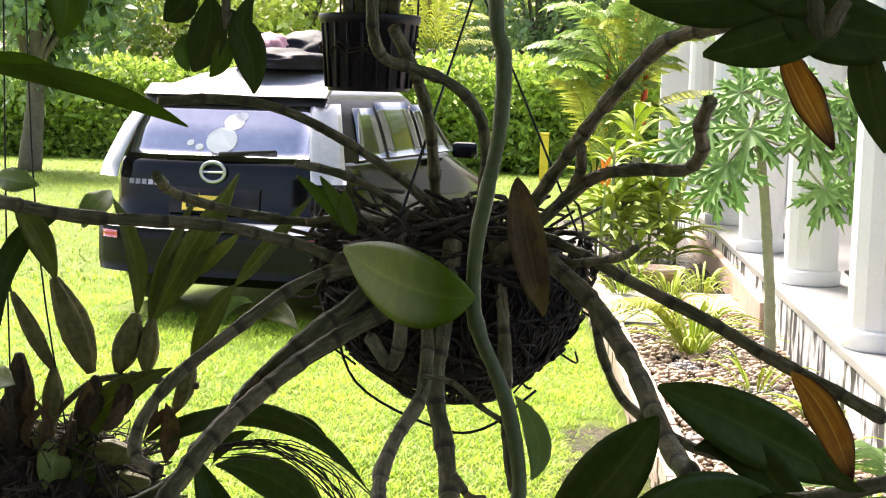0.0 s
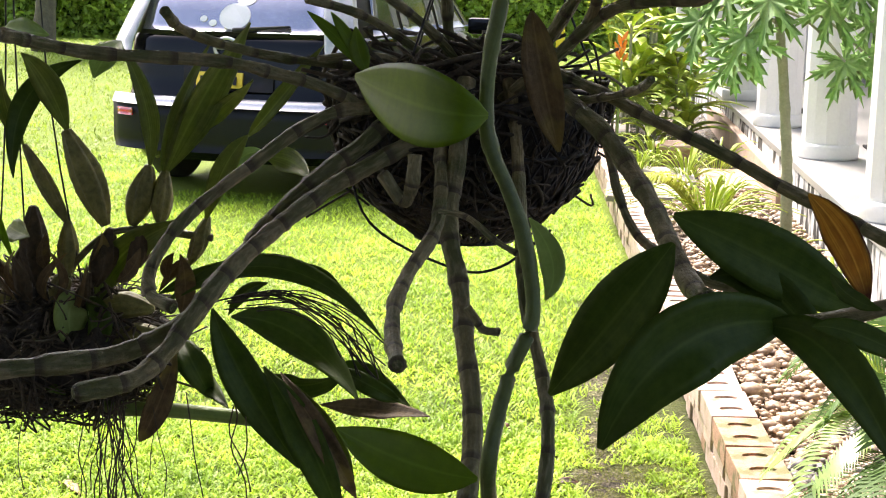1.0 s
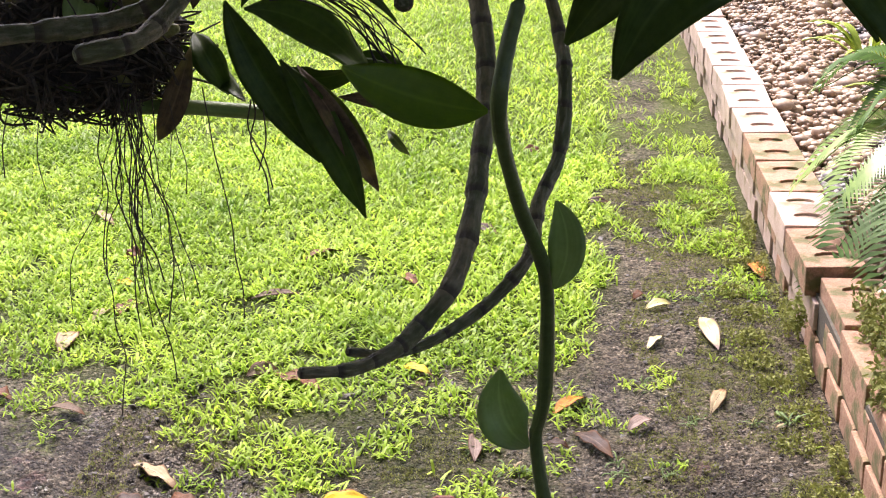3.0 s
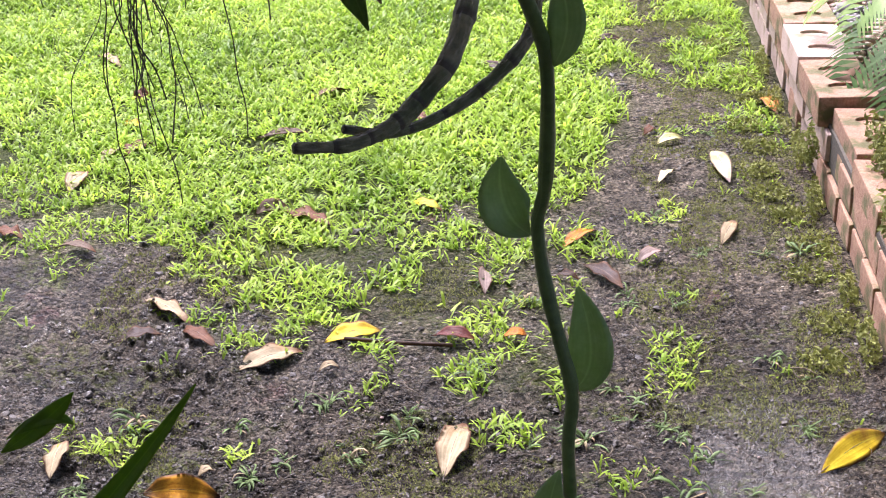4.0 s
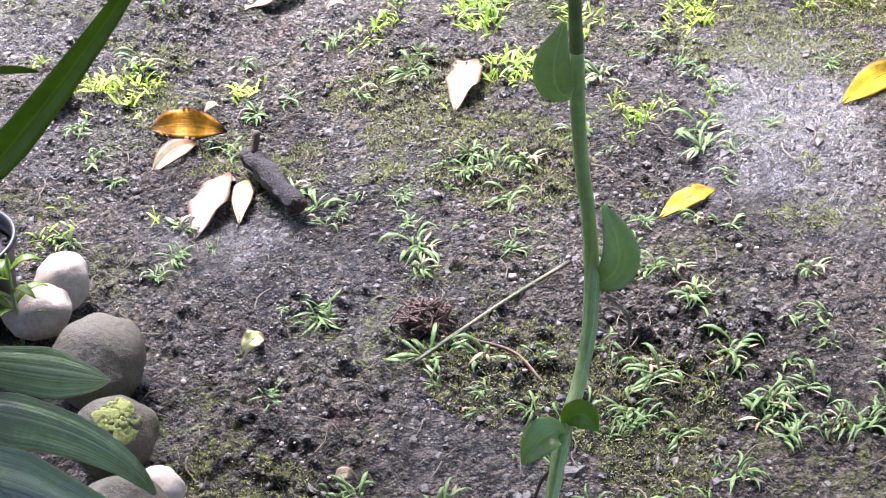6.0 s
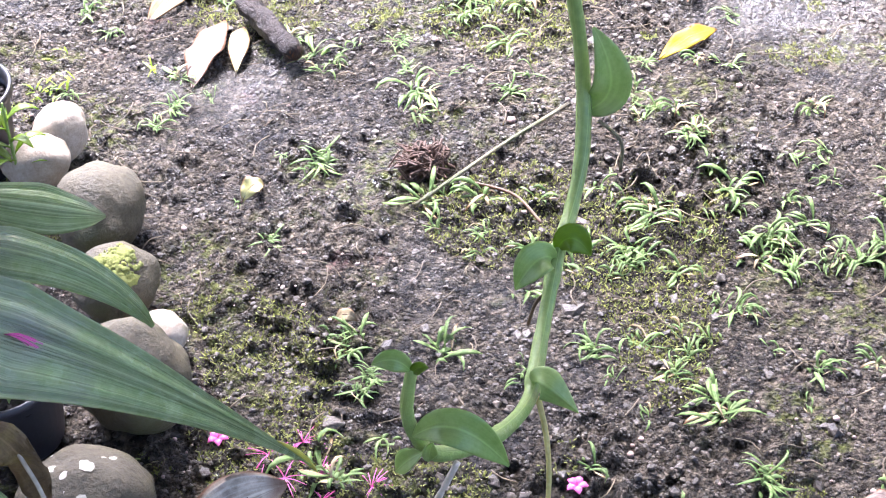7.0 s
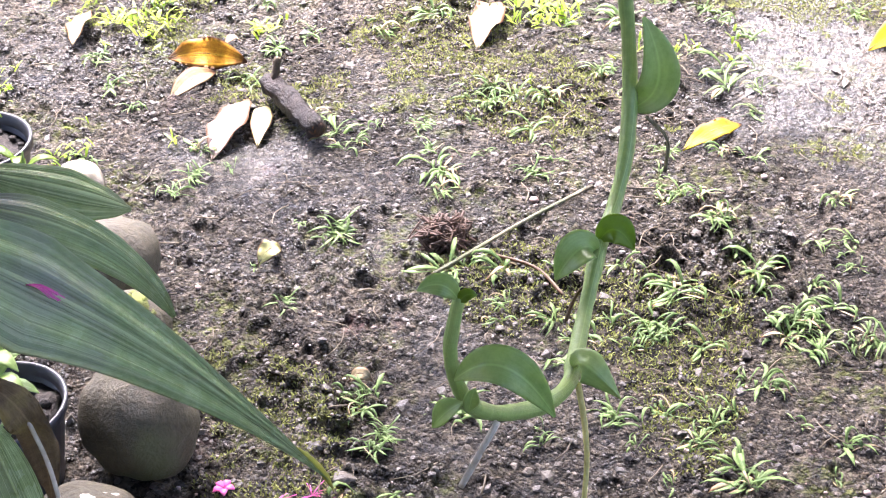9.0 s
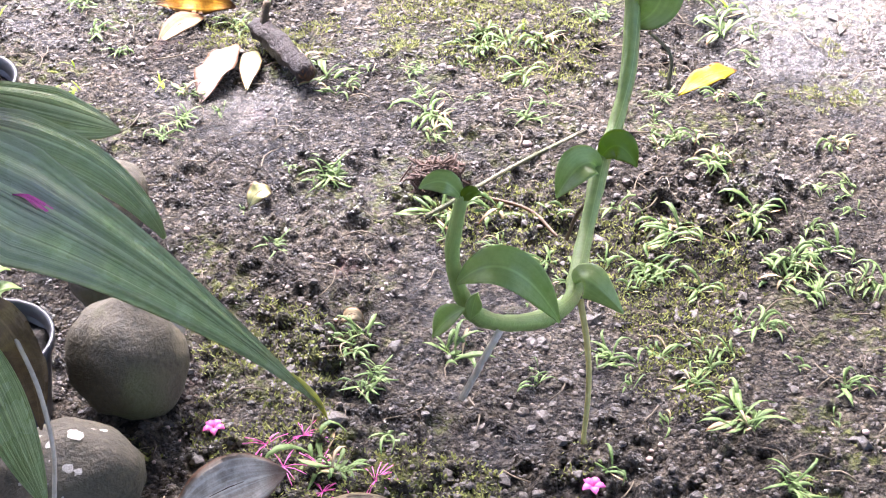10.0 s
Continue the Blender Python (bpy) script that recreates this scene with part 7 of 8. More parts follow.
# ---- papaya ----
def papaya_leaf(r, seed):
    """A deeply lobed round leaf, in its own plane, with fingered lobes."""
    rr = random.Random(seed)
    outline = [Vector((0, 0, 0))]
    lobes = 7
    for k in range(lobes):
        a = radians(-138 + 276 * k / (lobes - 1))
        L = r * (0.66 + 0.34 * math.cos(a * 0.5)) * rr.uniform(0.9, 1.1)
        d, s = Vector((math.sin(a), math.cos(a), 0)), Vector((math.cos(a), -math.sin(a), 0))
        z = lambda u: -0.3 * r * u * u + 0.015 * r * rr.uniform(-1, 1)
        right = [(0.34, 0.12), (0.44, 0.06), (0.52, 0.065), (0.68, 0.21), (0.64, 0.06), (0.73, 0.055), (0.9, 0.15), (0.85, 0.04), (1.12, 0.0)]
        for u, w in [(u, -w) for u, w in right] + right[-2::-1]:
            q = d * L * u + s * L * w
            outline.append(Vector((q.x, q.y, z(q.length / r))))
    return outline


def build_papaya(x, y, z):
    p = empty("papaya_tree", pose(x, y, z), "young papaya tree with fingered leaves", "tree")
    tube("trunk", [(0, 0, 0), (-0.02, 0, 0.4), (-0.07, 0, 0.9), (-0.13, 0, 1.3)], 0.03, PAPAYA_TRUNK, p, taper=[1.15, 1.0, 0.9, 0.55], nodes=14, swell=0.05)
    rr = random.Random(12)
    spots = ((-0.38, -0.1, 1.28), (-0.28, -0.2, 1.06), (0.0, -0.25, 1.38), (0.25, -0.15, 1.3), (0.36, 0.0, 1.14), (0.2, -0.25, 0.95), (-0.32, 0.1, 0.92), (-0.1, 0.2, 1.45), (0.38, 0.15, 0.95),
             (-0.5, 0.05, 1.12), (0.12, -0.2, 1.22), (-0.18, -0.25, 1.24), (-0.22, -0.1, 1.42), (0.1, 0.1, 1.46), (0.32, -0.05, 1.4), (-0.42, 0.0, 1.4), (0.45, 0.1, 1.24), (-0.22, 0.15, 1.16), (0.22, 0.1, 1.1))
    for k, s in enumerate(spots[:15]):
        top = Vector((-0.12, 0, 1.12 + 0.016 * k))
        tip = Vector(s)
        stalk = tube("leaf_stalk", [top, top.lerp(tip, 0.5) + Vector((0, 0, 0.05)), tip], 0.007, PAPAYA_TRUNK, p, steps=4)
        out = papaya_leaf(rr.uniform(0.19, 0.26), k)
        away = (tip - top).normalized()
        nrm = Vector((away.x * 0.35, -0.75, 0.55)).normalized()
        fwd = (away - nrm * away.dot(nrm)).normalized()
        fwd = (fwd + Vector((0, 0, -0.5))).normalized()
        fwd = (fwd - nrm * fwd.dot(nrm)).normalized()
        side = fwd.cross(nrm)
        n = len(out)
        vs = [tip + side * q.x + fwd * q.y + nrm * q.z for q in out] + [tip + side * q.x + fwd * q.y + nrm * (q.z - 0.003) for q in out]
        fs = [(0, i, i + 1) for i in range(1, n - 1)] + [(n, n + i + 1, n + i) for i in range(1, n - 1)]
        fs += [(i, i + 1, n + i + 1, n + i) for i in range(1, n - 1)]
        raw("leaf", vs, fs, PAPAYA, p)
    return p


build_papaya(1.25, 8.2, 0.17)

# cycad fronds by the edging
CYCAD = mat("cycad_frond", (0.035, 0.085, 0.015), (0.11, 0.2, 0.045), 0.55, 4, 30, 0.0, trans=0.3, random_tint=0.3, spec=0.2)
cycad = empty("cycad", pose(1.2, 4.1, 0.16), "cycad with stiff dark feather fronds", "cycad")
verts, faces = lathe([(0.05, 0.0), (0.06, 0.06), (0.04, 0.12)], 16)
raw("crown_base", verts, faces, BARK, cycad)
for k, (tx, ty, tz) in enumerate(((-0.36, -0.2, 0.12), (-0.4, -0.35, -0.02), (-0.36, 0.2, 0.32), (-0.28, -0.5, 0.0), (-0.3, 0.0, 0.25), (-0.15, -0.55, 0.15), (0.05, -0.4, 0.35), (-0.42, 0.05, 0.1), (0.2, 0.3, 0.3), (-0.1, 0.4, 0.4), (-0.25, -0.7, 0.05), (-0.2, -0.3, 0.3))):
    frond("frond", (0, 0, 0.1), (tx * 0.5, ty * 0.5, tz * 0.6 + 0.22), (tx, ty, tz), 38, 0.15, CYCAD if k % 7 else PALM, cycad, 0.017, k, 0.004, 0.3)["kind"] = "stuff"
# shrubs by the terrace edge
for i, (x, y) in enumerate(((1.32, 6.9), (1.2, 5.9), (1.3, 5.2))):
    strap_plant(x, y, 0.17, 18, 0.3, 0.03, STRAP, 120 + i, "small leafy plant by the terrace edge", upright=0.7)
# on the terrace: mat, vent grille, plant
tagged(part("door_mat", boxed((0.5, 0.8, 0.015), (2.1, 9.4, 0.513), 0.005), TARP), "dark door mat on the terrace tiles", "mat")
g = empty("floor_grille", pose(1.72, 11.0, 0.505), "dark slatted grille on the terrace", "grille")
part("grille_frame", boxed((0.3, 0.04, 0.12), (0, 0.03, 0.06), 0.004), BLACK_PLASTIC, g)
for k in range(7):
    part("slat", boxed((0.012, 0.02, 0.1), (-0.12 + 0.04 * k, 0.0, 0.06), 0.002), BULB_DARK, g)
strap_plant(1.95, 8.2, 0.505, 7, 0.3, 0.07, LEAF_DARK, 140, "dark leafy plant standing on the terrace", upright=0.5)
# paving and terracotta slab beyond the bed
for i, (x, y, sx, sy) in enumerate(((0.55, 9.6, 0.5, 0.6), (0.62, 10.4, 0.5, 0.7), (1.15, 10.3, 0.5, 0.9), (0.2, 13.2, 0.5, 0.9), (0.1, 14.3, 0.5, 0.9))):
    tagged(part("paving_slab", boxed((sx, sy, 0.04), (x, y, 0.2), 0.012), TERRACOTTA if i == 2 else PAVING), "pale stone paving slab in the bed", "paving", "paving slabs")
bm = boxed((0.06, 5.0, 0.2), (1.37, 11.7, 0.28), 0.01)
tagged(part("terrace_step", bm, TERRACOTTA), "terracotta coloured terrace edge", "edge", kind="structure").matrix_world = TERRACE_TURN

# ---- river stones by the pots ----
MOSS = mat("yellow_moss", (0.11, 0.13, 0.025), (0.31, 0.33, 0.08), 0.8, 40, 200, 0.5, random_tint=0.3, trans=0.2)
STONES = []


def cobble(x, y, r, sx, sy, sz, material, label, seed, tilt=0):
    bm = bmesh.new()
    bmesh.ops.create_icosphere(bm, subdivisions=4, radius=1.0)
    for v in bm.verts:
        k = 1 + 0.17 * noise.noise(v.co * 1.1 + Vector((seed, 0, 0))) + 0.06 * noise.noise(v.co * 2.6 + Vector((seed, 3, 0))) + 0.014 * noise.noise(v.co * 9 + Vector((seed, 0, 0)))
        v.co = Vector((v.co.x * r * sx * k, v.co.y * r * sy * k, v.co.z * r * sz * k))
    low = min(v.co.z for v in bm.verts)
    ob = part("cobble", bm, material, None, "", True)
    ob.matrix_world = pose(x, y, -low * 0.88, 0, 0, tilt)
    STONES.append(ob)
    return tagged(ob, label, "stone", "border stones")


cobble(-0.262, 1.715, 0.061, 0.95, 1.1, 0.9, COBBLE, "smooth rounded grey-brown border stone", 1, 20)
cobble(-0.202, 1.595, 0.053, 0.95, 1.0, 0.85, COBBLE, "dark border stone with green moss", 4, 10)
cobble(-0.128, 1.435, 0.064, 0.95, 1.05, 1.05, COBBLE, "large rounded olive-grey border stone", 7, 40)
cobble(-0.13, 1.27, 0.071, 1.0, 0.88, 0.74, COBBLE, "grey border stone with white lichen spots", 11, 0)
cobble(-0.385, 1.82, 0.046, 1.0, 0.9, 0.8, COBBLE_PALE, "pale cream border stone", 14, 30)
cobble(-0.372, 1.875, 0.046, 1.0, 0.7, 0.9, COBBLE_PALE, "pale cream border stone", 18, 60)
cobble(-0.56, 1.9, 0.045, 1.0, 1.0, 0.8, COBBLE, "small grey border stone", 22, 0)
cobble(-0.128, 1.53, 0.032, 0.9, 0.9, 0.9, COBBLE_PALE, "small pale rough border stone", 27, 15)


# lichen and moss on two of the stones
def patches(host, n, spread, size, material, label, seed, up=0.4, thick=0.0006):
    rr = random.Random(seed)
    spots = [(v.co.copy(), v.normal.copy()) for v in host.data.vertices if v.co.normalized().z > up and v.co.y < 0.03]
    verts, faces = [], []
    heart = rr.choice(spots)[0]
    for _ in range(n):
        c, nn = min(rr.sample(spots, 12), key=lambda q: (q[0] - heart).length) if spread else rr.choice(spots)
        u = nn.orthogonal().normalized()
        w = nn.cross(u)
        r, base = size * rr.lognormvariate(0, 0.6), len(verts)
        verts.append(c + nn * thick)
        for k in range(9):
            a, q = k * 0.698, r * rr.uniform(0.6, 1.25)
            verts.append(c + u * (q * math.cos(a)) + w * (q * math.sin(a)) + nn * (thick * 0.3 - q * q / 0.14))
        faces += [(base, base + 1 + k, base + 1 + (k + 1) % 9) for k in range(9)]
    part_ob = raw("growth", verts, faces, material, host, label)
    part_ob["kind"] = "stuff"


LICHEN = mat("white_lichen", (0.34, 0.3, 0.24), (0.55, 0.52, 0.45), 0.85, 60, 300, 0.4)
patches(STONES[3], 16, False, 0.0032, LICHEN, "white lichen spots", 4)
patches(STONES[1], 170, True, 0.0025, MOSS, "bright green moss", 5, 0.0, 0.004)


# ---- fallen leaves and litter ----
def fallen(a, b, c, width, kind, label, count=[0]):
    count[0] += 1
    k = count[0]
    g = height_at((a[0] + c[0]) / 2, (a[1] + c[1]) / 2)
    rr = random.Random(k)
    at = Vector(((a[0] + c[0]) / 2, (a[1] + c[1]) / 2, g))
    v, f = leaf_data(Vector(a) - at, Vector(b) - at, Vector(c) - at, width * 1.15, (rr.uniform(-0.5, 0.5), rr.uniform(-0.9, 0.1), 1.0), cup=rr.uniform(0.08, 0.36), n=14, m=6,
                     wave=rr.uniform(0.05, 0.3), seed=k, thick=0.0012, blunt=0.3, twist=rr.uniform(-0.4, 0.4))
    low = min(q.z for q in v)
    ob = raw("fallen_leaf", [q - Vector((0, 0, low)) for q in v], f, FALLEN[kind], lay=leaf_lay(14, 6))
    ob.matrix_world = Matrix.Translation(at + Vector((0, 0, 0.001)))
    d = Vector(c) - Vector(a)
    tube("midrib", [Vector(a) - at - Vector((0, 0, low)) - d * 0.08, Vector(b) - at - Vector((0, 0, low - 0.001)), Vector(c) - at - Vector((0, 0, low))], 0.0009, FALLEN["GREY"], ob, seg=5, steps=4)
    return tagged(ob, label if len(label.split()) > 3 else label + " on the ground", "leaf", "fallen leaves")


fallen((-0.517, 4.145, 0.006), (-0.473, 4.187, 0.02), (-0.428, 4.229, 0.01), 0.0407, "BROWN", "curled brown fallen leaf")
fallen((-0.592, 3.866, 0.006), (-0.53, 3.887, 0.02), (-0.468, 3.908, 0.01), 0.0235, "GREY", "dry grey-brown fallen leaf")
fallen((-0.894, 3.69, 0.006), (-0.872, 3.744, 0.02), (-0.85, 3.798, 0.01), 0.0466, "BROWN", "curled brown fallen leaf")
fallen((-0.939, 3.66, 0.006), (-0.924, 3.694, 0.02), (-0.91, 3.727, 0.01), 0.0347, "CREAM", "pale tan fallen leaf")
fallen((-0.973, 3.908, 0.006), (-0.939, 3.902, 0.02), (-0.904, 3.896, 0.01), 0.0242, "YEL", "small yellow fallen leaf")
fallen((-0.947, 3.462, 0.006), (-0.947, 3.52, 0.02), (-0.947, 3.578, 0.01), 0.0445, "CREAM", "cream-coloured fallen leaf")
fallen((-0.478, 3.397, 0.006), (-0.446, 3.416, 0.02), (-0.414, 3.435, 0.01), 0.0338, "GREY", "dry grey-brown fallen leaf")
fallen((-0.427, 3.421, 0.006), (-0.359, 3.384, 0.02), (-0.292, 3.347, 0.01), 0.0487, "BROWN", "curled brown fallen leaf")
fallen((-0.137, 3.489, 0.006), (-0.097, 3.467, 0.02), (-0.057, 3.445, 0.01), 0.0233, "YEL", "small yellow fallen leaf")
fallen((-0.103, 4.484, 0.006), (-0.052, 4.449, 0.02), (-0.001, 4.413, 0.01), 0.0261, "DARK", "dark rotting fallen leaf")
fallen((-0.233, 4.057, 0.006), (-0.203, 4.026, 0.02), (-0.173, 3.994, 0.01), 0.0268, "BROWN", "small brown fallen leaf")
fallen((0.224, 3.296, 0.006), (0.259, 3.341, 0.02), (0.294, 3.386, 0.01), 0.0322, "ORANGE", "orange-brown fallen leaf")
fallen((0.277, 3.215, 0.006), (0.319, 3.162, 0.02), (0.36, 3.108, 0.01), 0.0329, "DARK", "dark rotting fallen leaf")
fallen((0.219, 3.156, 0.006), (0.244, 3.147, 0.02), (0.27, 3.139, 0.01), 0.0164, "DARK", "dark rotting fallen leaf")
fallen((0.084, 3.056, 0.006), (0.078, 3.107, 0.02), (0.072, 3.158, 0.01), 0.0302, "PINKISH", "pale pinkish fallen leaf")
fallen((-0.201, 2.843, 0.006), (-0.15, 2.867, 0.02), (-0.098, 2.892, 0.01), 0.0417, "YEL", "bright yellow fallen leaf with brown edge")
fallen((0.007, 2.875, 0.006), (0.048, 2.867, 0.02), (0.089, 2.86, 0.01), 0.0282, "DARKRED", "dark red fallen leaf")
fallen((0.139, 2.881, 0.006), (0.163, 2.882, 0.02), (0.186, 2.884, 0.01), 0.0217, "ORANGE", "small orange fallen leaf")
fallen((-0.342, 2.721, 0.006), (-0.288, 2.76, 0.02), (-0.235, 2.798, 0.01), 0.0451, "CREAM", "cream-coloured spotted fallen leaf")
fallen((-0.608, 2.985, 0.006), (-0.545, 2.936, 0.02), (-0.482, 2.886, 0.01), 0.037, "CREAM", "curled tan fallen leaf")
fallen((-0.599, 2.799, 0.006), (-0.56, 2.815, 0.02), (-0.522, 2.831, 0.01), 0.0359, "DARK", "dark rotting fallen leaf")
fallen((-0.493, 2.864, 0.006), (-0.447, 2.826, 0.02), (-0.4, 2.788, 0.01), 0.0267, "BROWN", "curled brown fallen leaf")
fallen((-0.864, 3.167, 0.006), (-0.815, 3.157, 0.02), (-0.766, 3.147, 0.01), 0.0277, "GREY", "dry grey-brown fallen leaf")
fallen((-1.04, 3.24, 0.006), (-0.998, 3.223, 0.02), (-0.956, 3.206, 0.01), 0.0444, "BROWN", "curled brown fallen leaf")
fallen((0.553, 3.876, 0.006), (0.572, 3.775, 0.02), (0.591, 3.674, 0.01), 0.0388, "PALEYEL", "curled pale yellow fallen leaf")
fallen((0.562, 3.332, 0.006), (0.579, 3.391, 0.02), (0.596, 3.451, 0.01), 0.0276, "CREAM", "cream-coloured fallen leaf")
fallen((0.387, 3.227, 0.006), (0.412, 3.252, 0.02), (0.438, 3.278, 0.01), 0.0289, "PINKISH", "pale pinkish fallen leaf")
fallen((0.417, 3.899, 0.006), (0.449, 3.917, 0.02), (0.481, 3.934, 0.01), 0.0258, "PALEYEL", "yellow-green fallen leaf")
fallen((0.693, 4.265, 0.006), (0.709, 4.197, 0.02), (0.725, 4.129, 0.01), 0.0369, "ORANGE", "orange fallen leaf")
fallen((0.385, 3.965, 0.006), (0.399, 3.985, 0.02), (0.413, 4.005, 0.01), 0.0204, "BROWN", "small brown fallen leaf")
fallen((0.424, 3.662, 0.006), (0.443, 3.699, 0.02), (0.462, 3.735, 0.01), 0.0244, "PALEYEL", "yellow-green fallen leaf")
fallen((-0.017, 5.25, 0.006), (0.022, 5.24, 0.02), (0.061, 5.23, 0.01), 0.0267, "BROWN", "small brown fallen leaf")
fallen((0.213, 4.724, 0.006), (0.258, 4.733, 0.02), (0.302, 4.742, 0.01), 0.0241, "DARK", "dark rotting fallen leaf")
fallen((-1.01, 4.119, 0.006), (-0.989, 4.134, 0.02), (-0.968, 4.149, 0.01), 0.0352, "BROWN", "small brown fallen leaf")
fallen((-1.242, 4.49, 0.006), (-1.187, 4.432, 0.02), (-1.131, 4.374, 0.01), 0.031, "CREAM", "pale tan fallen leaf")
fallen((0.092, 2.408, 0.006), (0.098, 2.487, 0.02), (0.103, 2.566, 0.01), 0.0489, "CREAM", "folded cream-coloured fallen leaf")
fallen((-0.386, 2.307, 0.006), (-0.322, 2.306, 0.02), (-0.257, 2.306, 0.01), 0.0459, "RUST", "glossy rust-brown fallen leaf")
fallen((-0.352, 2.203, 0.006), (-0.328, 2.247, 0.02), (-0.304, 2.29, 0.01), 0.0307, "CREAM", "cream-coloured fallen leaf")
fallen((-0.237, 2.045, 0.006), (-0.234, 2.127, 0.02), (-0.231, 2.21, 0.01), 0.0531, "PINKISH", "pale grey-pink fallen leaf")
fallen((-0.182, 2.086, 0.006), (-0.189, 2.139, 0.02), (-0.195, 2.193, 0.01), 0.0274, "PALEYEL", "yellow-green fallen leaf")
fallen((0.425, 2.161, 0.006), (0.466, 2.199, 0.02), (0.506, 2.237, 0.01), 0.0287, "YEL", "bright yellow fallen leaf")
fallen((0.702, 2.49, 0.006), (0.759, 2.551, 0.02), (0.817, 2.613, 0.01), 0.0443, "YEL", "bright yellow fallen leaf")
fallen((-0.558, 2.34, 0.006), (-0.565, 2.393, 0.02), (-0.571, 2.447, 0.01), 0.039, "CREAM", "cream-white fallen leaf")
fallen((-0.185, 2.716, 0.006), (-0.167, 2.723, 0.02), (-0.149, 2.729, 0.01), 0.0144, "CREAM", "small cream fallen leaf")
fallen((-0.318, 2.381, 0.006), (-0.306, 2.389, 0.02), (-0.295, 2.398, 0.01), 0.017, "CREAM", "small cream fallen leaf")
fallen((-0.102, 1.8, 0.006), (-0.091, 1.816, 0.02), (-0.08, 1.831, 0.01), 0.0238, "PALEYEL", "small pale yellow fallen leaf")
fallen((0.062, 1.594, 0.006), (0.075, 1.595, 0.02), (0.089, 1.595, 0.01), 0.0148, "CREAM", "small white fallen leaf")
fallen((-0.031, 1.253, 0.006), (0.017, 1.292, 0.02), (0.064, 1.331, 0.01), 0.0543, "MOTTLED", "large mottled grey-brown fallen leaf")
fallen((0.399, 1.302, 0.006), (0.391, 1.32, 0.02), (0.382, 1.338, 0.01), 0.0141, "GREY", "dry grey-brown fallen leaf")
fallen((0.177, 1.327, 0.006), (0.139, 1.317, 0.02), (0.102, 1.308, 0.01), 0.006, "CREAM", "thin pale fallen leaf")
fallen((0.662, 1.385, 0.006), (0.681, 1.375, 0.02), (0.7, 1.364, 0.01), 0.0243, "PINKISH", "pale pinkish fallen leaf")
log = empty("broken_branch", pose(0, 0, 0), "short rotten hollow branch lying on the earth", "branch")
tube("bark", [(-0.2, 2.23, 0.022), (-0.15, 2.168, 0.024), (-0.096, 2.106, 0.02)], 0.015, LOG_BARK, log, wobble=0.26, seg=14, ridge=0.12)
# solid dark plug on the end paints the shade inside the hollow
tube("hollow_end", [(-0.099, 2.11, 0.0205), (-0.0945, 2.1045, 0.02)], 0.0125, FALLEN["DARK"], log, steps=1)
tube("snag", [(-0.19, 2.22, 0.03), (-0.185, 2.235, 0.06)], 0.006, BULB_DARK, log)
tagged(tube("stick", [(0.126, 1.8, 0.01), (0.22, 1.92, 0.014), (0.306, 2.027, 0.012)], 0.0026, CANE), "long thin pale stick on the earth", "stick")
tagged(tube("stick", [(0.185, 1.854, 0.01), (0.25, 1.83, 0.012), (0.291, 1.781, 0.01)], 0.0022, FALLEN["GREY"]), "thin brown bent stick on the earth", "stick")
tagged(tube("stick", [(-0.162, 2.843, 0.008), (-0.05, 2.83, 0.012), (0.047, 2.838, 0.008)], 0.004, FALLEN["DARK"]), "thin dark twig on the grass", "stick")
husk = empty("rotten_husk", pose(0.125, 1.885, 0), "dark fibrous rotten seed husk", "husk")
rnd_h = random.Random(12)
verts, faces = pebble_data(0.015, random.Random(3), 3, 0.7)
raw("husk_body", [v + Vector((0, 0, 0.014)) for v in verts], faces, FALLEN["DARK"], husk)
tubes("fibre_tangle", [([Vector((rnd_h.gauss(0, 0.016), rnd_h.gauss(0, 0.014), abs(rnd_h.gauss(0.012, 0.01)))) for _ in range(4)], rnd_h.uniform(0.0008, 0.002)) for _ in range(130)], FALLEN["DARK"], husk, seg=5, steps=3)

rnd = random.Random(31)
for x, y in ((-0.033, 1.402), (0.367, 1.372)):
    p = empty("pink_flower", pose(x, y, height_at(x, y)), "bright pink fallen blossom", "flower", "fallen blossoms")
    for k in range(5):
        a = k * 1.257
        leaf("petal", (0, 0, 0.003), (0.006 * math.cos(a), 0.006 * math.sin(a), 0.008), (0.012 * math.cos(a), 0.012 * math.sin(a), 0.006), 0.009, (0, 0, 1), PETAL, p, n=4, m=2)
for x, y in ((0.09, 1.365), (0.057, 1.345), (0.062, 1.408), (0.138, 1.308), (0.1, 1.33), (0.03, 1.38), (0.15, 1.35)):
    p = empty("pink_stamens", pose(x, y, height_at(x, y)), "fallen thread-like pink stamens", "flower", "fallen blossoms")
    for k in range(11):
        a = rnd.uniform(0, 6.283)
        L = rnd.uniform(0.012, 0.03)
        tube("thread", [(0, 0, 0.002), (L * 0.5 * math.cos(a), L * 0.5 * math.sin(a), 0.005), (L * math.cos(a), L * math.sin(a), 0.003)], 0.0005, PETAL, p, seg=4, steps=2)

p = empty("pink_stamens", pose(0.009, 1.02, 0.561), "pink thread-like stamens caught on a broad leaf", "flower", "fallen blossoms")
for k in range(10):
    a = -0.15 + 0.05 * k + rnd.uniform(-0.1, 0.1)
    L = rnd.uniform(0.014, 0.024)
    tube("thread", [(-0.004, 0, 0.001), (L * 0.5 * math.cos(a) - 0.004, L * 0.5 * math.sin(a), 0.004 - 0.2 * L), (L * math.cos(a) - 0.004, L * math.sin(a), 0.003 - 0.55 * L)], 0.0005, PETAL, p, seg=4, steps=2)

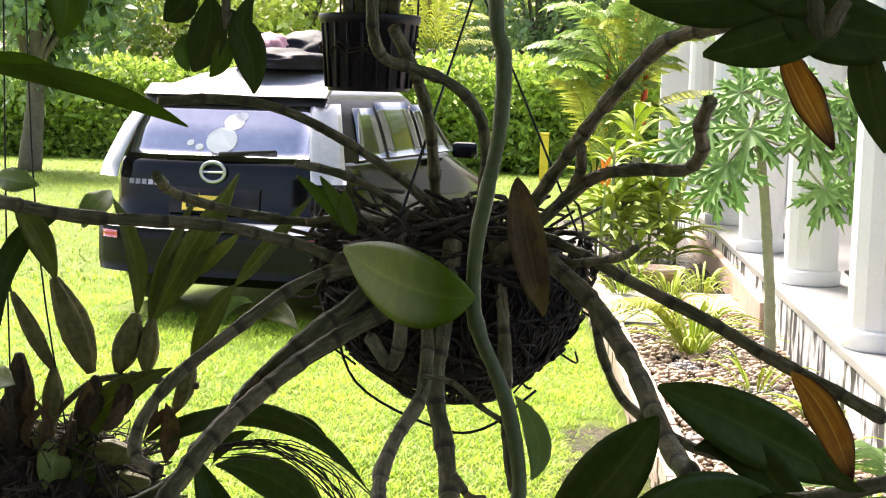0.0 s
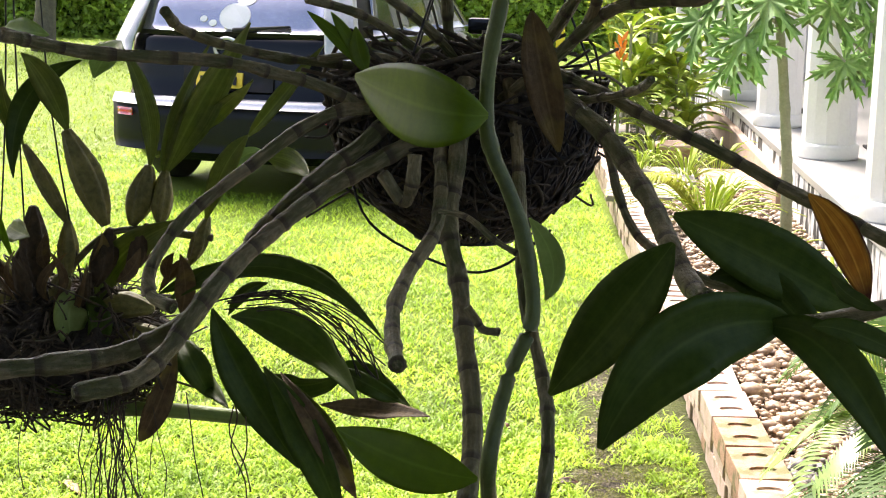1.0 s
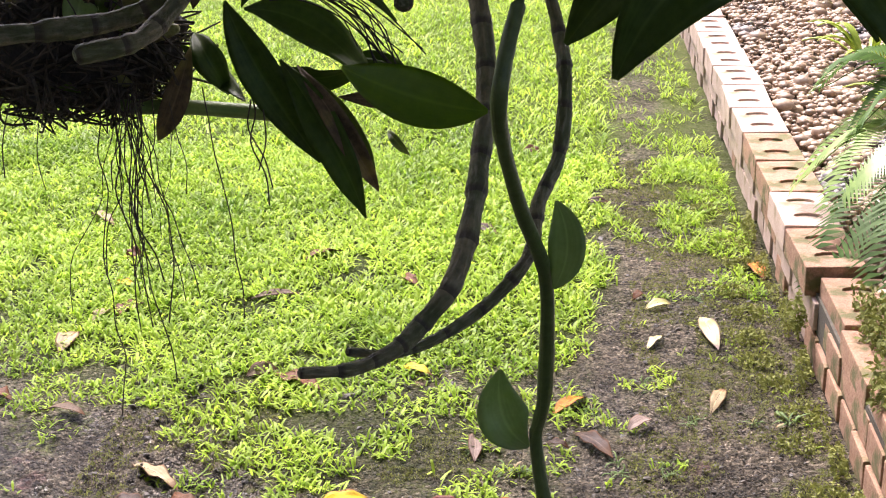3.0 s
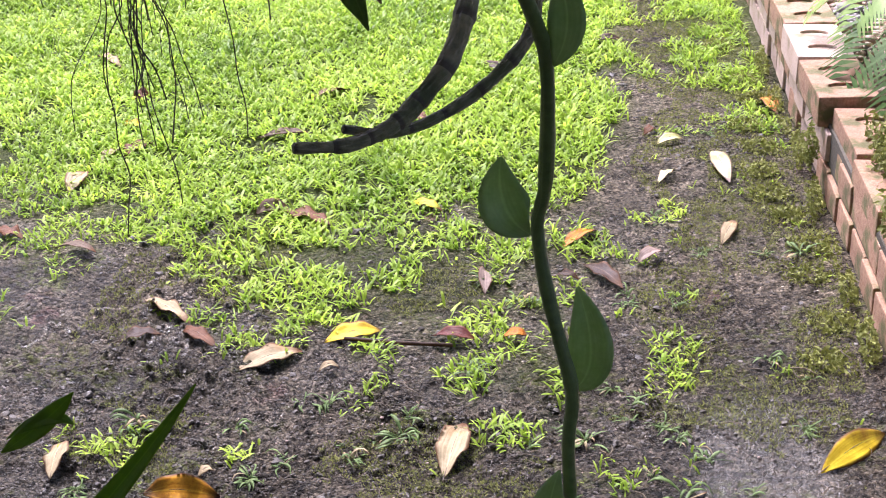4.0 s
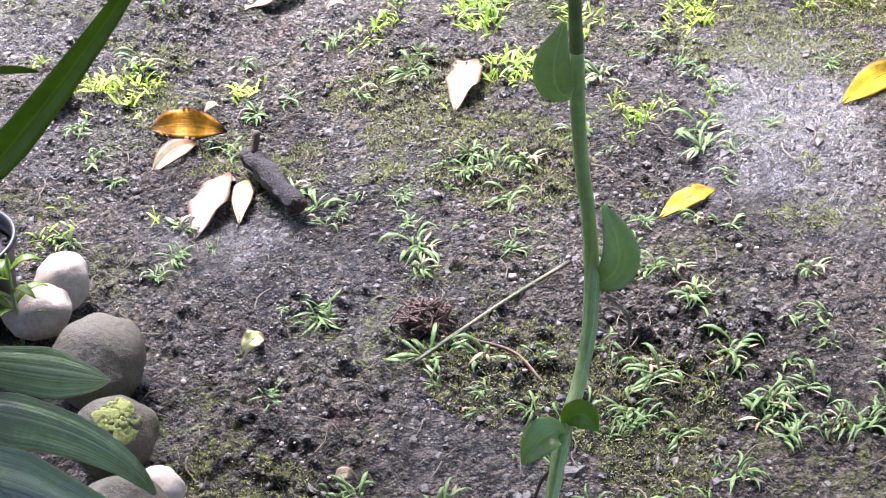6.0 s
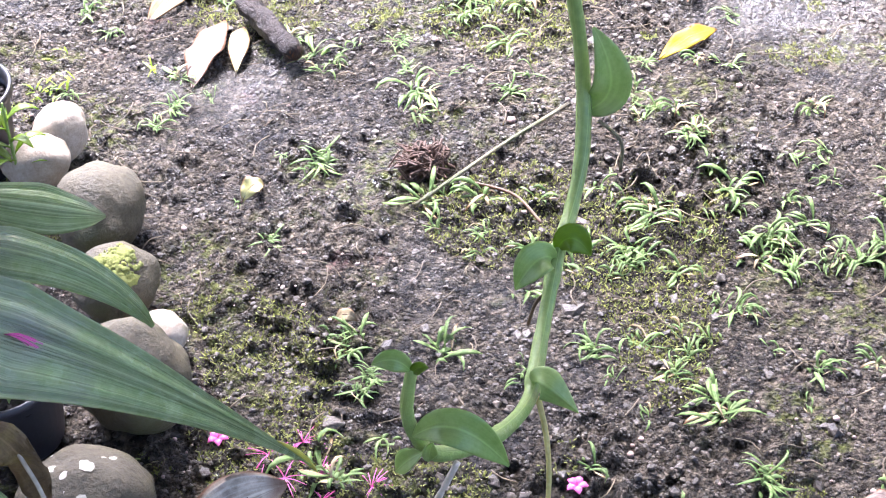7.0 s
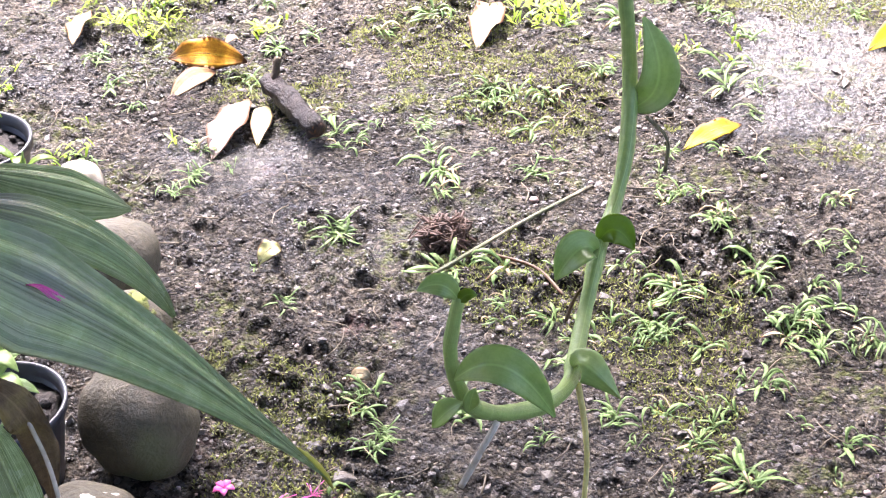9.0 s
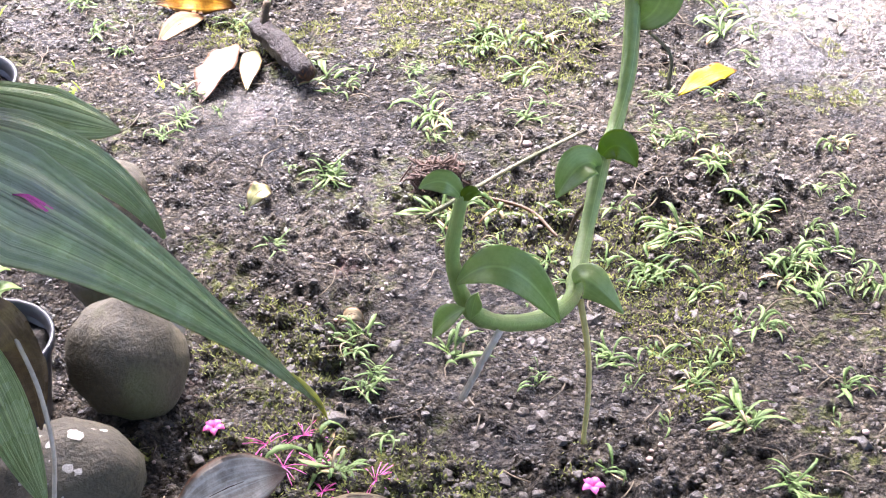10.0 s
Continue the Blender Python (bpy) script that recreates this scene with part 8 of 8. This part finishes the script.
# ---- seedlings in the pots ----
def seedling(x, y, z, h, n, L, w, material, label, seed):
    p = empty("seedling", pose(x, y, z), label, "seedling", "potted seedlings")
    rr = random.Random(seed)
    tube("stem", [(0, 0, 0), (0.004, 0, h * 0.5), (0.008, 0.002, h)], 0.0028, VINE_GREEN, p, taper=[1, 0.6])
    for k in range(n):
        a, zz = k * 2.4 + rr.uniform(-0.3, 0.3), h * (0.25 + 0.75 * k / n)
        o = Vector((math.cos(a), math.sin(a), 0))
        leaf("leaf", (0.005, 0, zz), o * L * 0.55 + Vector((0, 0, zz + L * 0.35)), o * L + Vector((0, 0, zz + L * 0.2)), w, (0, 0, 1), material, p, n=6, m=4, blunt=0.3)


seedling(-0.4, 1.79, 0.0, 0.15, 11, 0.05, 0.014, LEAF, "slender bright green seedling between the stones", 2)
seedling(-0.5, 1.86, 0.12, 0.12, 8, 0.06, 0.018, LEAF, "bright green seedling in a black pot", 3)
seedling(-0.272, 1.392, 0.088, 0.07, 14, 0.055, 0.02, LEAF_PALE, "grey-green rosette seedling in a grey pot", 5)
seedling(-0.232, 1.365, 0.088, 0.02, 8, 0.02, 0.007, LEAF_PALE, "tiny pale seedling in a grey pot", 6)

# ---- weeds on the bare earth ----
WEED = mat("weed_leaf", (0.06, 0.115, 0.028), (0.2, 0.29, 0.09), 0.5, 30, 120, 0.1, spec=0.3, trans=0.35, random_tint=0.4, veins=0.3)


def weed(seed, n, size):
    rr = random.Random(seed)
    p = empty("weed", pose(0, 0, 0), "small straggling weed with narrow pale green leaves", "weed", "weeds on the earth")
    lead = rr.uniform(0, 6.283)
    for k in range(n):
        a = lead + rr.gauss(0, 1.1) + (3.14 if rr.random() < 0.3 else 0)
        L = size * rr.choice((0.3, 0.45, 0.6, 0.75, 0.95)) * rr.uniform(0.8, 1.2)
        o = Vector((math.cos(a), math.sin(a), 0))
        s0 = Vector((rr.gauss(0, 0.006), rr.gauss(0, 0.006), 0))
        rise = rr.uniform(0.05, 0.5)
        bend = Vector((-o.y, o.x, 0)) * L * rr.uniform(-0.25, 0.25)
        leaf("leaf", s0, s0 + o * L * 0.55 + bend + Vector((0, 0, L * rise)), s0 + o * L + Vector((0, 0, L * rise * rr.uniform(-0.1, 0.8))), size * rr.uniform(0.075, 0.145),
             (rr.uniform(-0.5, 0.5), rr.uniform(-0.5, 0.5), 1), FALLEN["CREAM"] if rr.random() < 0.1 else WEED, p, n=5, m=2, blunt=0.25, cup=0.25, thick=0.0005, twist=rr.uniform(-0.4, 0.4))
    return p


KINDS = [weed(1, 16, 0.05), weed(2, 12, 0.055), weed(3, 22, 0.04), weed(4, 8, 0.05), weed(5, 6, 0.04), weed(6, 14, 0.055), weed(7, 24, 0.045), weed(8, 9, 0.033)]
SPOTS = [(0.42, 1.83), (0.65, 1.92), (0.55, 1.78), (0.68, 1.76), (0.5, 1.85), (0.22, 1.77), (0.21, 1.72), (0.22, 2.06), (0.22, 2.28), (0.04, 2.17), (-0.04, 2.5), (0.14, 2.24), (0.31, 2.55), (0.38, 2.63), (0.4, 2.71), (0.69, 2.62), (0.48, 2.16), (0.4, 2.15), (-0.07, 2.1), (-0.25, 2.0), (0.1, 2.05), (-0.02, 1.88), (0.33, 1.71), (0.4, 1.73), (0.43, 2.46), (0.53, 2.35), (0.31, 2.38), (-0.15, 2.61)]
SPOTS += [(-0.47, 2.52), (-0.23, 2.38), (-0.45, 2.23), (-0.05, 1.73), (-0.07, 2.45), (-0.26, 2.29), (0.06, 1.56), (0.12, 1.51), (0.52, 1.48), (0.11, 1.48), (0.58, 1.6), (0.57, 1.79), (0.21, 1.83), (-0.51, 2.32), (0.12, 2.29), (0.41, 1.75), (0.11, 1.35), (0.54, 4.0), (0.42, 3.43), (0.52, 3.29), (0.65, 3.29), (0.37, 3.05), (0.7, 2.79), (0.1, 2.75), (0.17, 3.03), (0.3, 3.33), (0.1, 3.12), (0.47, 3.04)]
rnd = random.Random(77)
spots = [(x + dx, y + dy) for x, y in SPOTS for dx, dy in ((0, 0), (rnd.gauss(0, 0.03), rnd.gauss(0, 0.03)))]
spots += [(rnd.uniform(-0.5, 0.75), rnd.uniform(1.3, 2.6)) for _ in range(60)]
spots += [(rnd.uniform(0.28, 0.8), rnd.uniform(1.5, 2.05)) for _ in range(38)]
for i, (x, y) in enumerate(spots):
    m = pose(x, y, height_at(x, y), 0, 0, rnd.uniform(0, 360)) @ Matrix.Scale(rnd.uniform(0.5, 1.0), 4)
    if i < len(KINDS):
        KINDS[i].matrix_world = m
    else:
        k = KINDS[i % len(KINDS)]
        c = copy_thing(k, Matrix())
        c.matrix_world = m


# ---- lawn grass, moss, crumbs of earth ----
def grass(name, n, x0, x1, y0, y1, length, width, seed, label, power=1.0):
    rs = np.random.RandomState(seed)
    x, y = rs.uniform(x0, x1, n), y0 + (y1 - y0) * rs.random_sample(n) ** power
    clumps = 0.55 * grain(x, y, 11, 21) + 0.3 * grain(x, y, 26, 22) + 0.15 * rs.random_sample(n)
    thick = lawn_density(x, y)
    keep = (clumps < 0.27 + 0.5 * thick) & (thick > 0.02) & (x < edge_x(y) - 0.02)
    car = ((x + 2.0) ** 2 < 1.0) & (y > 10.2) & (y < 14.5)
    x, y, thick = x[keep & ~car], y[keep & ~car], thick[keep & ~car]
    n = len(x)
    clump = np.sin(x * 9) * np.sin(y * 8) * 0.25 + 1
    z = heights(x, y)
    a = rs.uniform(0, 2 * np.pi, n)
    L = length * rs.uniform(0.5, 1.25, n) * clump * (0.45 + 0.55 * thick)
    up = rs.uniform(0.25, 1.0, n)
    d = np.stack([np.cos(a), np.sin(a)], 1)
    s = np.stack([-np.sin(a), np.cos(a)], 1)
    w = width * rs.uniform(0.55, 1.4, n) * (0.6 + 0.4 * thick)
    rows = []
    for t, wf in ((0.0, 0.7), (0.45, 1.0), (0.8, 0.7)):
        r = L * t * (0.55 + 0.45 * (1 - up))
        h = L * up * (t - 0.45 * t * t) * 1.2
        for sg in (-1, 1):
            rows.append(np.stack([x + d[:, 0] * r + sg * s[:, 0] * w * wf * 0.5, y + d[:, 1] * r + sg * s[:, 1] * w * wf * 0.5, z + h], 1))
    r = L * (0.55 + 0.45 * (1 - up))
    rows.append(np.stack([x + d[:, 0] * r, y + d[:, 1] * r, z + L * up * 0.6], 1))
    v = np.stack(rows, 1).reshape(-1, 3)
    b = np.arange(n)[:, None] * 7
    quads = np.concatenate([b + [0, 1, 3, 2], b + [2, 3, 5, 4]]).tolist()
    tris = (b + [4, 5, 6]).tolist()
    ob = raw(name, v.tolist(), quads + tris, GRASS, smooth=True)
    return tagged(ob, label, "grass", kind="stuff")


grass("lawn_grass", 125000, -2.3, 0.8, 2.0, 5.2, 0.05, 0.0062, 2, "short bright green lawn grass")
grass("lawn_grass_beyond", 120000, -4.2, 0.7, 5.0, 12.0, 0.055, 0.0062, 3, "bright green lawn grass further off", 1.3)
grass("lawn_grass_far", 60000, -14.0, 0.6, 11.5, 30.0, 0.07, 0.012, 4, "far bright green lawn", 1.4)

def specks(name, spots, size, material, label, category, seed, flat=0.6, kind="stuff", rough=False):
    """Many small lumps in one mesh: (x, y, z) places."""
    rr = random.Random(seed)
    shapes = [pebble_data(1.0, rr, 1, flat) for _ in range(8)]
    if rough:
        ico = [Vector(v).normalized() for v in ((0, 1, 1.618), (0, -1, 1.618), (0, 1, -1.618), (0, -1, -1.618), (1, 1.618, 0), (-1, 1.618, 0), (1, -1.618, 0), (-1, -1.618, 0), (1.618, 0, 1), (-1.618, 0, 1), (1.618, 0, -1), (-1.618, 0, -1))]
        sides = [(0, 1, 8), (0, 8, 4), (0, 4, 5), (0, 5, 9), (0, 9, 1), (1, 6, 8), (8, 6, 10), (8, 10, 4), (4, 10, 2), (4, 2, 5), (5, 2, 11), (5, 11, 9), (9, 11, 7), (9, 7, 1), (1, 7, 6), (3, 6, 7), (3, 7, 11), (3, 11, 2), (3, 2, 10), (3, 10, 6)]
        shapes = [([Vector((v.x * rr.uniform(0.6, 1.5), v.y * rr.uniform(0.6, 1.4), v.z * flat * rr.uniform(0.5, 1.4))) for v in ico], sides) for _ in range(30)]
    verts, faces = [], []
    for x, y, z in spots:
        sv, sf = rr.choice(shapes)
        s, base, c = size * rr.lognormvariate(0, 0.6 if rough else 0.45), len(verts), rr.uniform(0, 6.28)
        cs, sn = math.cos(c) * s, math.sin(c) * s
        verts += [(x + v.x * cs - v.y * sn, y + v.x * sn + v.y * cs, z + v.z * s) for v in sv]
        faces += [tuple(base + i for i in f) for f in sf]
    return tagged(raw(name, verts, faces, material, smooth=not rough), label, category, kind=kind)


rnd = random.Random(5)
GRIT = mat("tan_grit", (0.16, 0.1, 0.08), (0.42, 0.33, 0.28), 0.6, 8, 120, 0.2, random_tint=0.5)
CRUMB = mat("earth_crumb", (0.009, 0.0073, 0.0053), (0.075, 0.062, 0.045), 0.4, 30, 160, 0.5, random_tint=0.5, spec=0.4)
rs = np.random.RandomState(5)
gx, gy = rs.uniform(-0.75, 0.85, 90000), 1.15 + 3.4 * rs.random_sample(90000) ** 1.5
held = (0.6 * grain(gx, gy, 7, 51) + 0.4 * grain(gx, gy, 21, 52) > rs.uniform(0.15, 0.75, 90000)) & (gx < edge_x(gy) - 0.01) & (lawn_density(gx, gy) < 0.7)
gx, gy = gx[held][:36000], gy[held][:36000]
pts = list(zip(gx.tolist(), gy.tolist(), (heights(gx, gy) + 0.0003).tolist()))
specks("earth_crumbs", pts, 0.0015, CRUMB, "crumbs and clods of damp dark earth", "earth", 6, rough=True)
pts = [(x, y, height_at(x, y) + 0.002) for x, y in ((rnd.uniform(-0.6, 0.8), rnd.uniform(1.2, 2.6)) for _ in range(420))]
specks("pale_grit", pts, 0.0019, GRIT, "scattered pale grit and small stones", "grit", 7)
def moss_mat(n, seed):
    """Fine upright moss leaves in broken mats."""
    rs = np.random.RandomState(seed)
    x, y = rs.uniform(-0.7, 0.8, n), rs.uniform(1.25, 5.2, n)
    by_wall = (x > edge_x(y) - 0.3 - 0.14 * grain(x, y, 4, 31)) & (y > 2.75)
    mats = (0.62 * grain(x, y, 4.5, 32) + 0.25 * grain(x, y, 17, 33) + 0.13 * grain(x, y, 70, 34) > 0.575 + 0.05 * (y < 2.2) + 0.04 * (y < 1.7) - 0.13 * np.exp(-((x + 0.05) ** 2 + (y - 1.84) ** 2) / 0.014) - 0.1 * np.exp(-((x - 0.3) ** 2 + (y - 1.88) ** 2) / 0.008) - 0.08 * ((x < 0.15) & (y > 2.2))) & (y < 3.4)
    keep = (by_wall & (grain(x, y, 45, 35) > 0.3) & (grain(x, y, 8, 36) > 0.27) | mats) & (x < edge_x(y) - 0.01)
    x, y = x[keep], y[keep]
    n = len(x)
    a, L = rs.uniform(0, 6.283, n), rs.uniform(0.0018, 0.0048, n)
    lean, w = rs.uniform(0.3, 1.4, n), rs.uniform(0.0006, 0.0013, n)
    c, s_, z = np.cos(a), np.sin(a), heights(x, y) - 0.001
    v = np.stack([np.stack([x - s_ * w, y + c * w, z], 1), np.stack([x + s_ * w, y - c * w, z], 1),
                  np.stack([x + c * L * lean + s_ * w * 0.7, y + s_ * L * lean - c * w * 0.7, z + L], 1),
                  np.stack([x + c * L * lean - s_ * w * 0.7, y + s_ * L * lean + c * w * 0.7, z + L * 0.9], 1)], 1).reshape(-1, 3)
    faces = (np.arange(n)[:, None] * 4 + [0, 1, 2, 3]).tolist()
    tagged(raw("moss_mats", v.tolist(), faces, MOSS), "low yellow-green moss mats on the earth", "moss", kind="stuff")


moss_mat(560000, 8)
creeping = empty("creeping_moss", pose(0, 0, 0), "yellow-green moss creeping up the foot of the bricks", "moss")
leaf_cloud("moss_growth", [((edge_x(y) - 0.012, y, z), (0.02, r, 0.03 + 0.02 * math.sin(9 * y))) for y, z, r in ((3.3, 0.02, 0.1), (3.55, 0.03, 0.09), (3.8, 0.05, 0.1), (4.0, 0.03, 0.07), (4.2, 0.02, 0.1), (3.12, 0.02, 0.07), (3.66, 0.11, 0.05), (2.9, 0.02, 0.08), (4.5, 0.02, 0.1))] + [((edge_x(y) - 0.03 - 0.1 * grain(y, 0.0, 7, 61), y, 0.008), (0.055, 0.05, 0.012)) for y in (2.85, 3.0, 3.2, 3.35, 3.5, 3.62, 3.75, 3.9, 4.05, 4.25, 4.4, 4.7)], 9500, 0.011, MOSS, 17, creeping)["kind"] = "stuff"
STRAW = mat("dry_straw", (0.07, 0.05, 0.03), (0.22, 0.17, 0.1), 0.7, 20, 120, 0.2, random_tint=0.4)
twigs = []
for _ in range(420):
    x, y, a, L = rnd.uniform(-0.6, 0.8), rnd.uniform(1.2, 2.9), rnd.uniform(0, 6.283), rnd.uniform(0.015, 0.06)
    h = height_at(x, y) + 0.004
    twigs.append(([(x, y, h), (x + L * 0.5 * math.cos(a), y + L * 0.5 * math.sin(a), h + 0.003), (x + L * math.cos(a + 0.3), y + L * math.sin(a + 0.3), h)], rnd.uniform(0.0005, 0.0012)))
tagged(tubes("fine_litter", twigs, STRAW, seg=4, steps=2), "fine dry twigs and stalks on the earth", "litter", kind="stuff")

# ---- pebbles of the bed ----
pts = []
for _ in range(15000):
    y = 2.6 + 7.6 * rnd.random() ** 1.25
    x = rnd.uniform(edge_x(y) + 0.15, 1.45)
    pts.append((x, y, 0.178 + 0.025 * rnd.random()))
specks("river_pebbles", pts, 0.0125, PEBBLE, "rounded tan and grey river pebbles", "pebbles", 9, 0.6)

# moss plant on the bricks
tuft = empty("mossy_plant", pose(0.93, 3.35, 0.2), "low mossy green plant spilling over the bricks", "plant")
leaf_cloud("foliage", [((0, 0, 0.02), (0.09, 0.2, 0.05)), ((-0.02, -0.3, 0.01), (0.08, 0.15, 0.04))], 2600, 0.018, MOSS, 3, tuft)["kind"] = "stuff"


# ---- bricks of the edging ----
def brick_mesh(L, W, H, holes=True):
    bm = bmesh.new()
    box(bm, (W, L, H), (0, 0, H / 2), 0.004)
    if holes:
        top = [f for f in bm.faces if f.normal.z > 0.9 and f.calc_area() > 0.5 * L * W]
        bmesh.ops.delete(bm, geom=top, context="FACES_ONLY")
        rim = [e for e in bm.edges if len(e.link_faces) == 1]
        loops = []
        for cy in (-L * 0.22, L * 0.22):
            vs = [bm.verts.new((W * 0.27 * math.cos(k * math.pi / 5), cy + L * 0.085 * math.sin(k * math.pi / 5), H)) for k in range(10)]
            es = [bm.edges.new((vs[k], vs[(k + 1) % 10])) for k in range(10)]
            rim += es
            loops.append(vs)
        bmesh.ops.triangle_fill(bm, edges=rim, use_beauty=True)
        for vs in loops:
            inside = [f for f in bm.faces if all(v in vs for v in f.verts)]
            bmesh.ops.delete(bm, geom=inside, context="FACES_ONLY")
            low = [bm.verts.new((v.co.x * 0.95, v.co.y, H - 0.007)) for v in vs]
            for k in range(10):
                bm.faces.new((vs[k], vs[(k + 1) % 10], low[(k + 1) % 10], low[k]))
            bm.faces.new(low)
    bmesh.ops.recalc_face_normals(bm, faces=bm.faces)
    me = bpy.data.meshes.new("brick")
    bm.to_mesh(me)
    bm.free()
    me.materials.append(BRICK)
    return me


def old(me):
    """The same brick, in the redder mossy clay of the near end."""
    c = me.copy()
    c.materials.clear()
    c.materials.append(BRICK_OLD)
    return c


LONG, PLAIN, HALF = brick_mesh(0.275, 0.14, 0.072), brick_mesh(0.275, 0.14, 0.066, False), brick_mesh(0.135, 0.14, 0.066, False)
OLD = {me.name: old(me) for me in (LONG, PLAIN, HALF)}
rnd = random.Random(14)
for course, (me, step, z, out) in enumerate(((LONG, 0.285, 0.145, 0.0), (PLAIN, 0.285, 0.074, -0.014), (HALF, 0.144, 0.003, -0.022))):
    y = 1.7 + 0.09 * course
    while y < 15.0:
        b = new("brick", HALF if course == 1 and rnd.random() < 0.35 else me)
        half = 0.5 * (0.135 if b.data is HALF else 0.275)
        yc = y + half
        if course == 0 and yc < 3.4:
            b.data = PLAIN
        if yc < 3.75 or yc < 5.2 and rnd.random() < 0.25:
            b.data = OLD[b.data.name]
        low = 0.02 if course == 0 and yc < 3.75 else 0.0
        slope = math.degrees(math.atan(0.0735))
        jog = (0.03, 0.012, 0.0)[course] if yc < 3.75 else 0.0
        b.matrix_world = pose(edge_x(yc) + 0.07 - out + jog + rnd.uniform(-0.006, 0.006), yc, z - low + rnd.uniform(-0.002, 0.002),
                              rnd.uniform(-1, 1), rnd.uniform(-1.2, 1.2), slope + rnd.uniform(-1.6, 1.6))
        b.parent = brick_edging
        y += 2 * half + 0.009
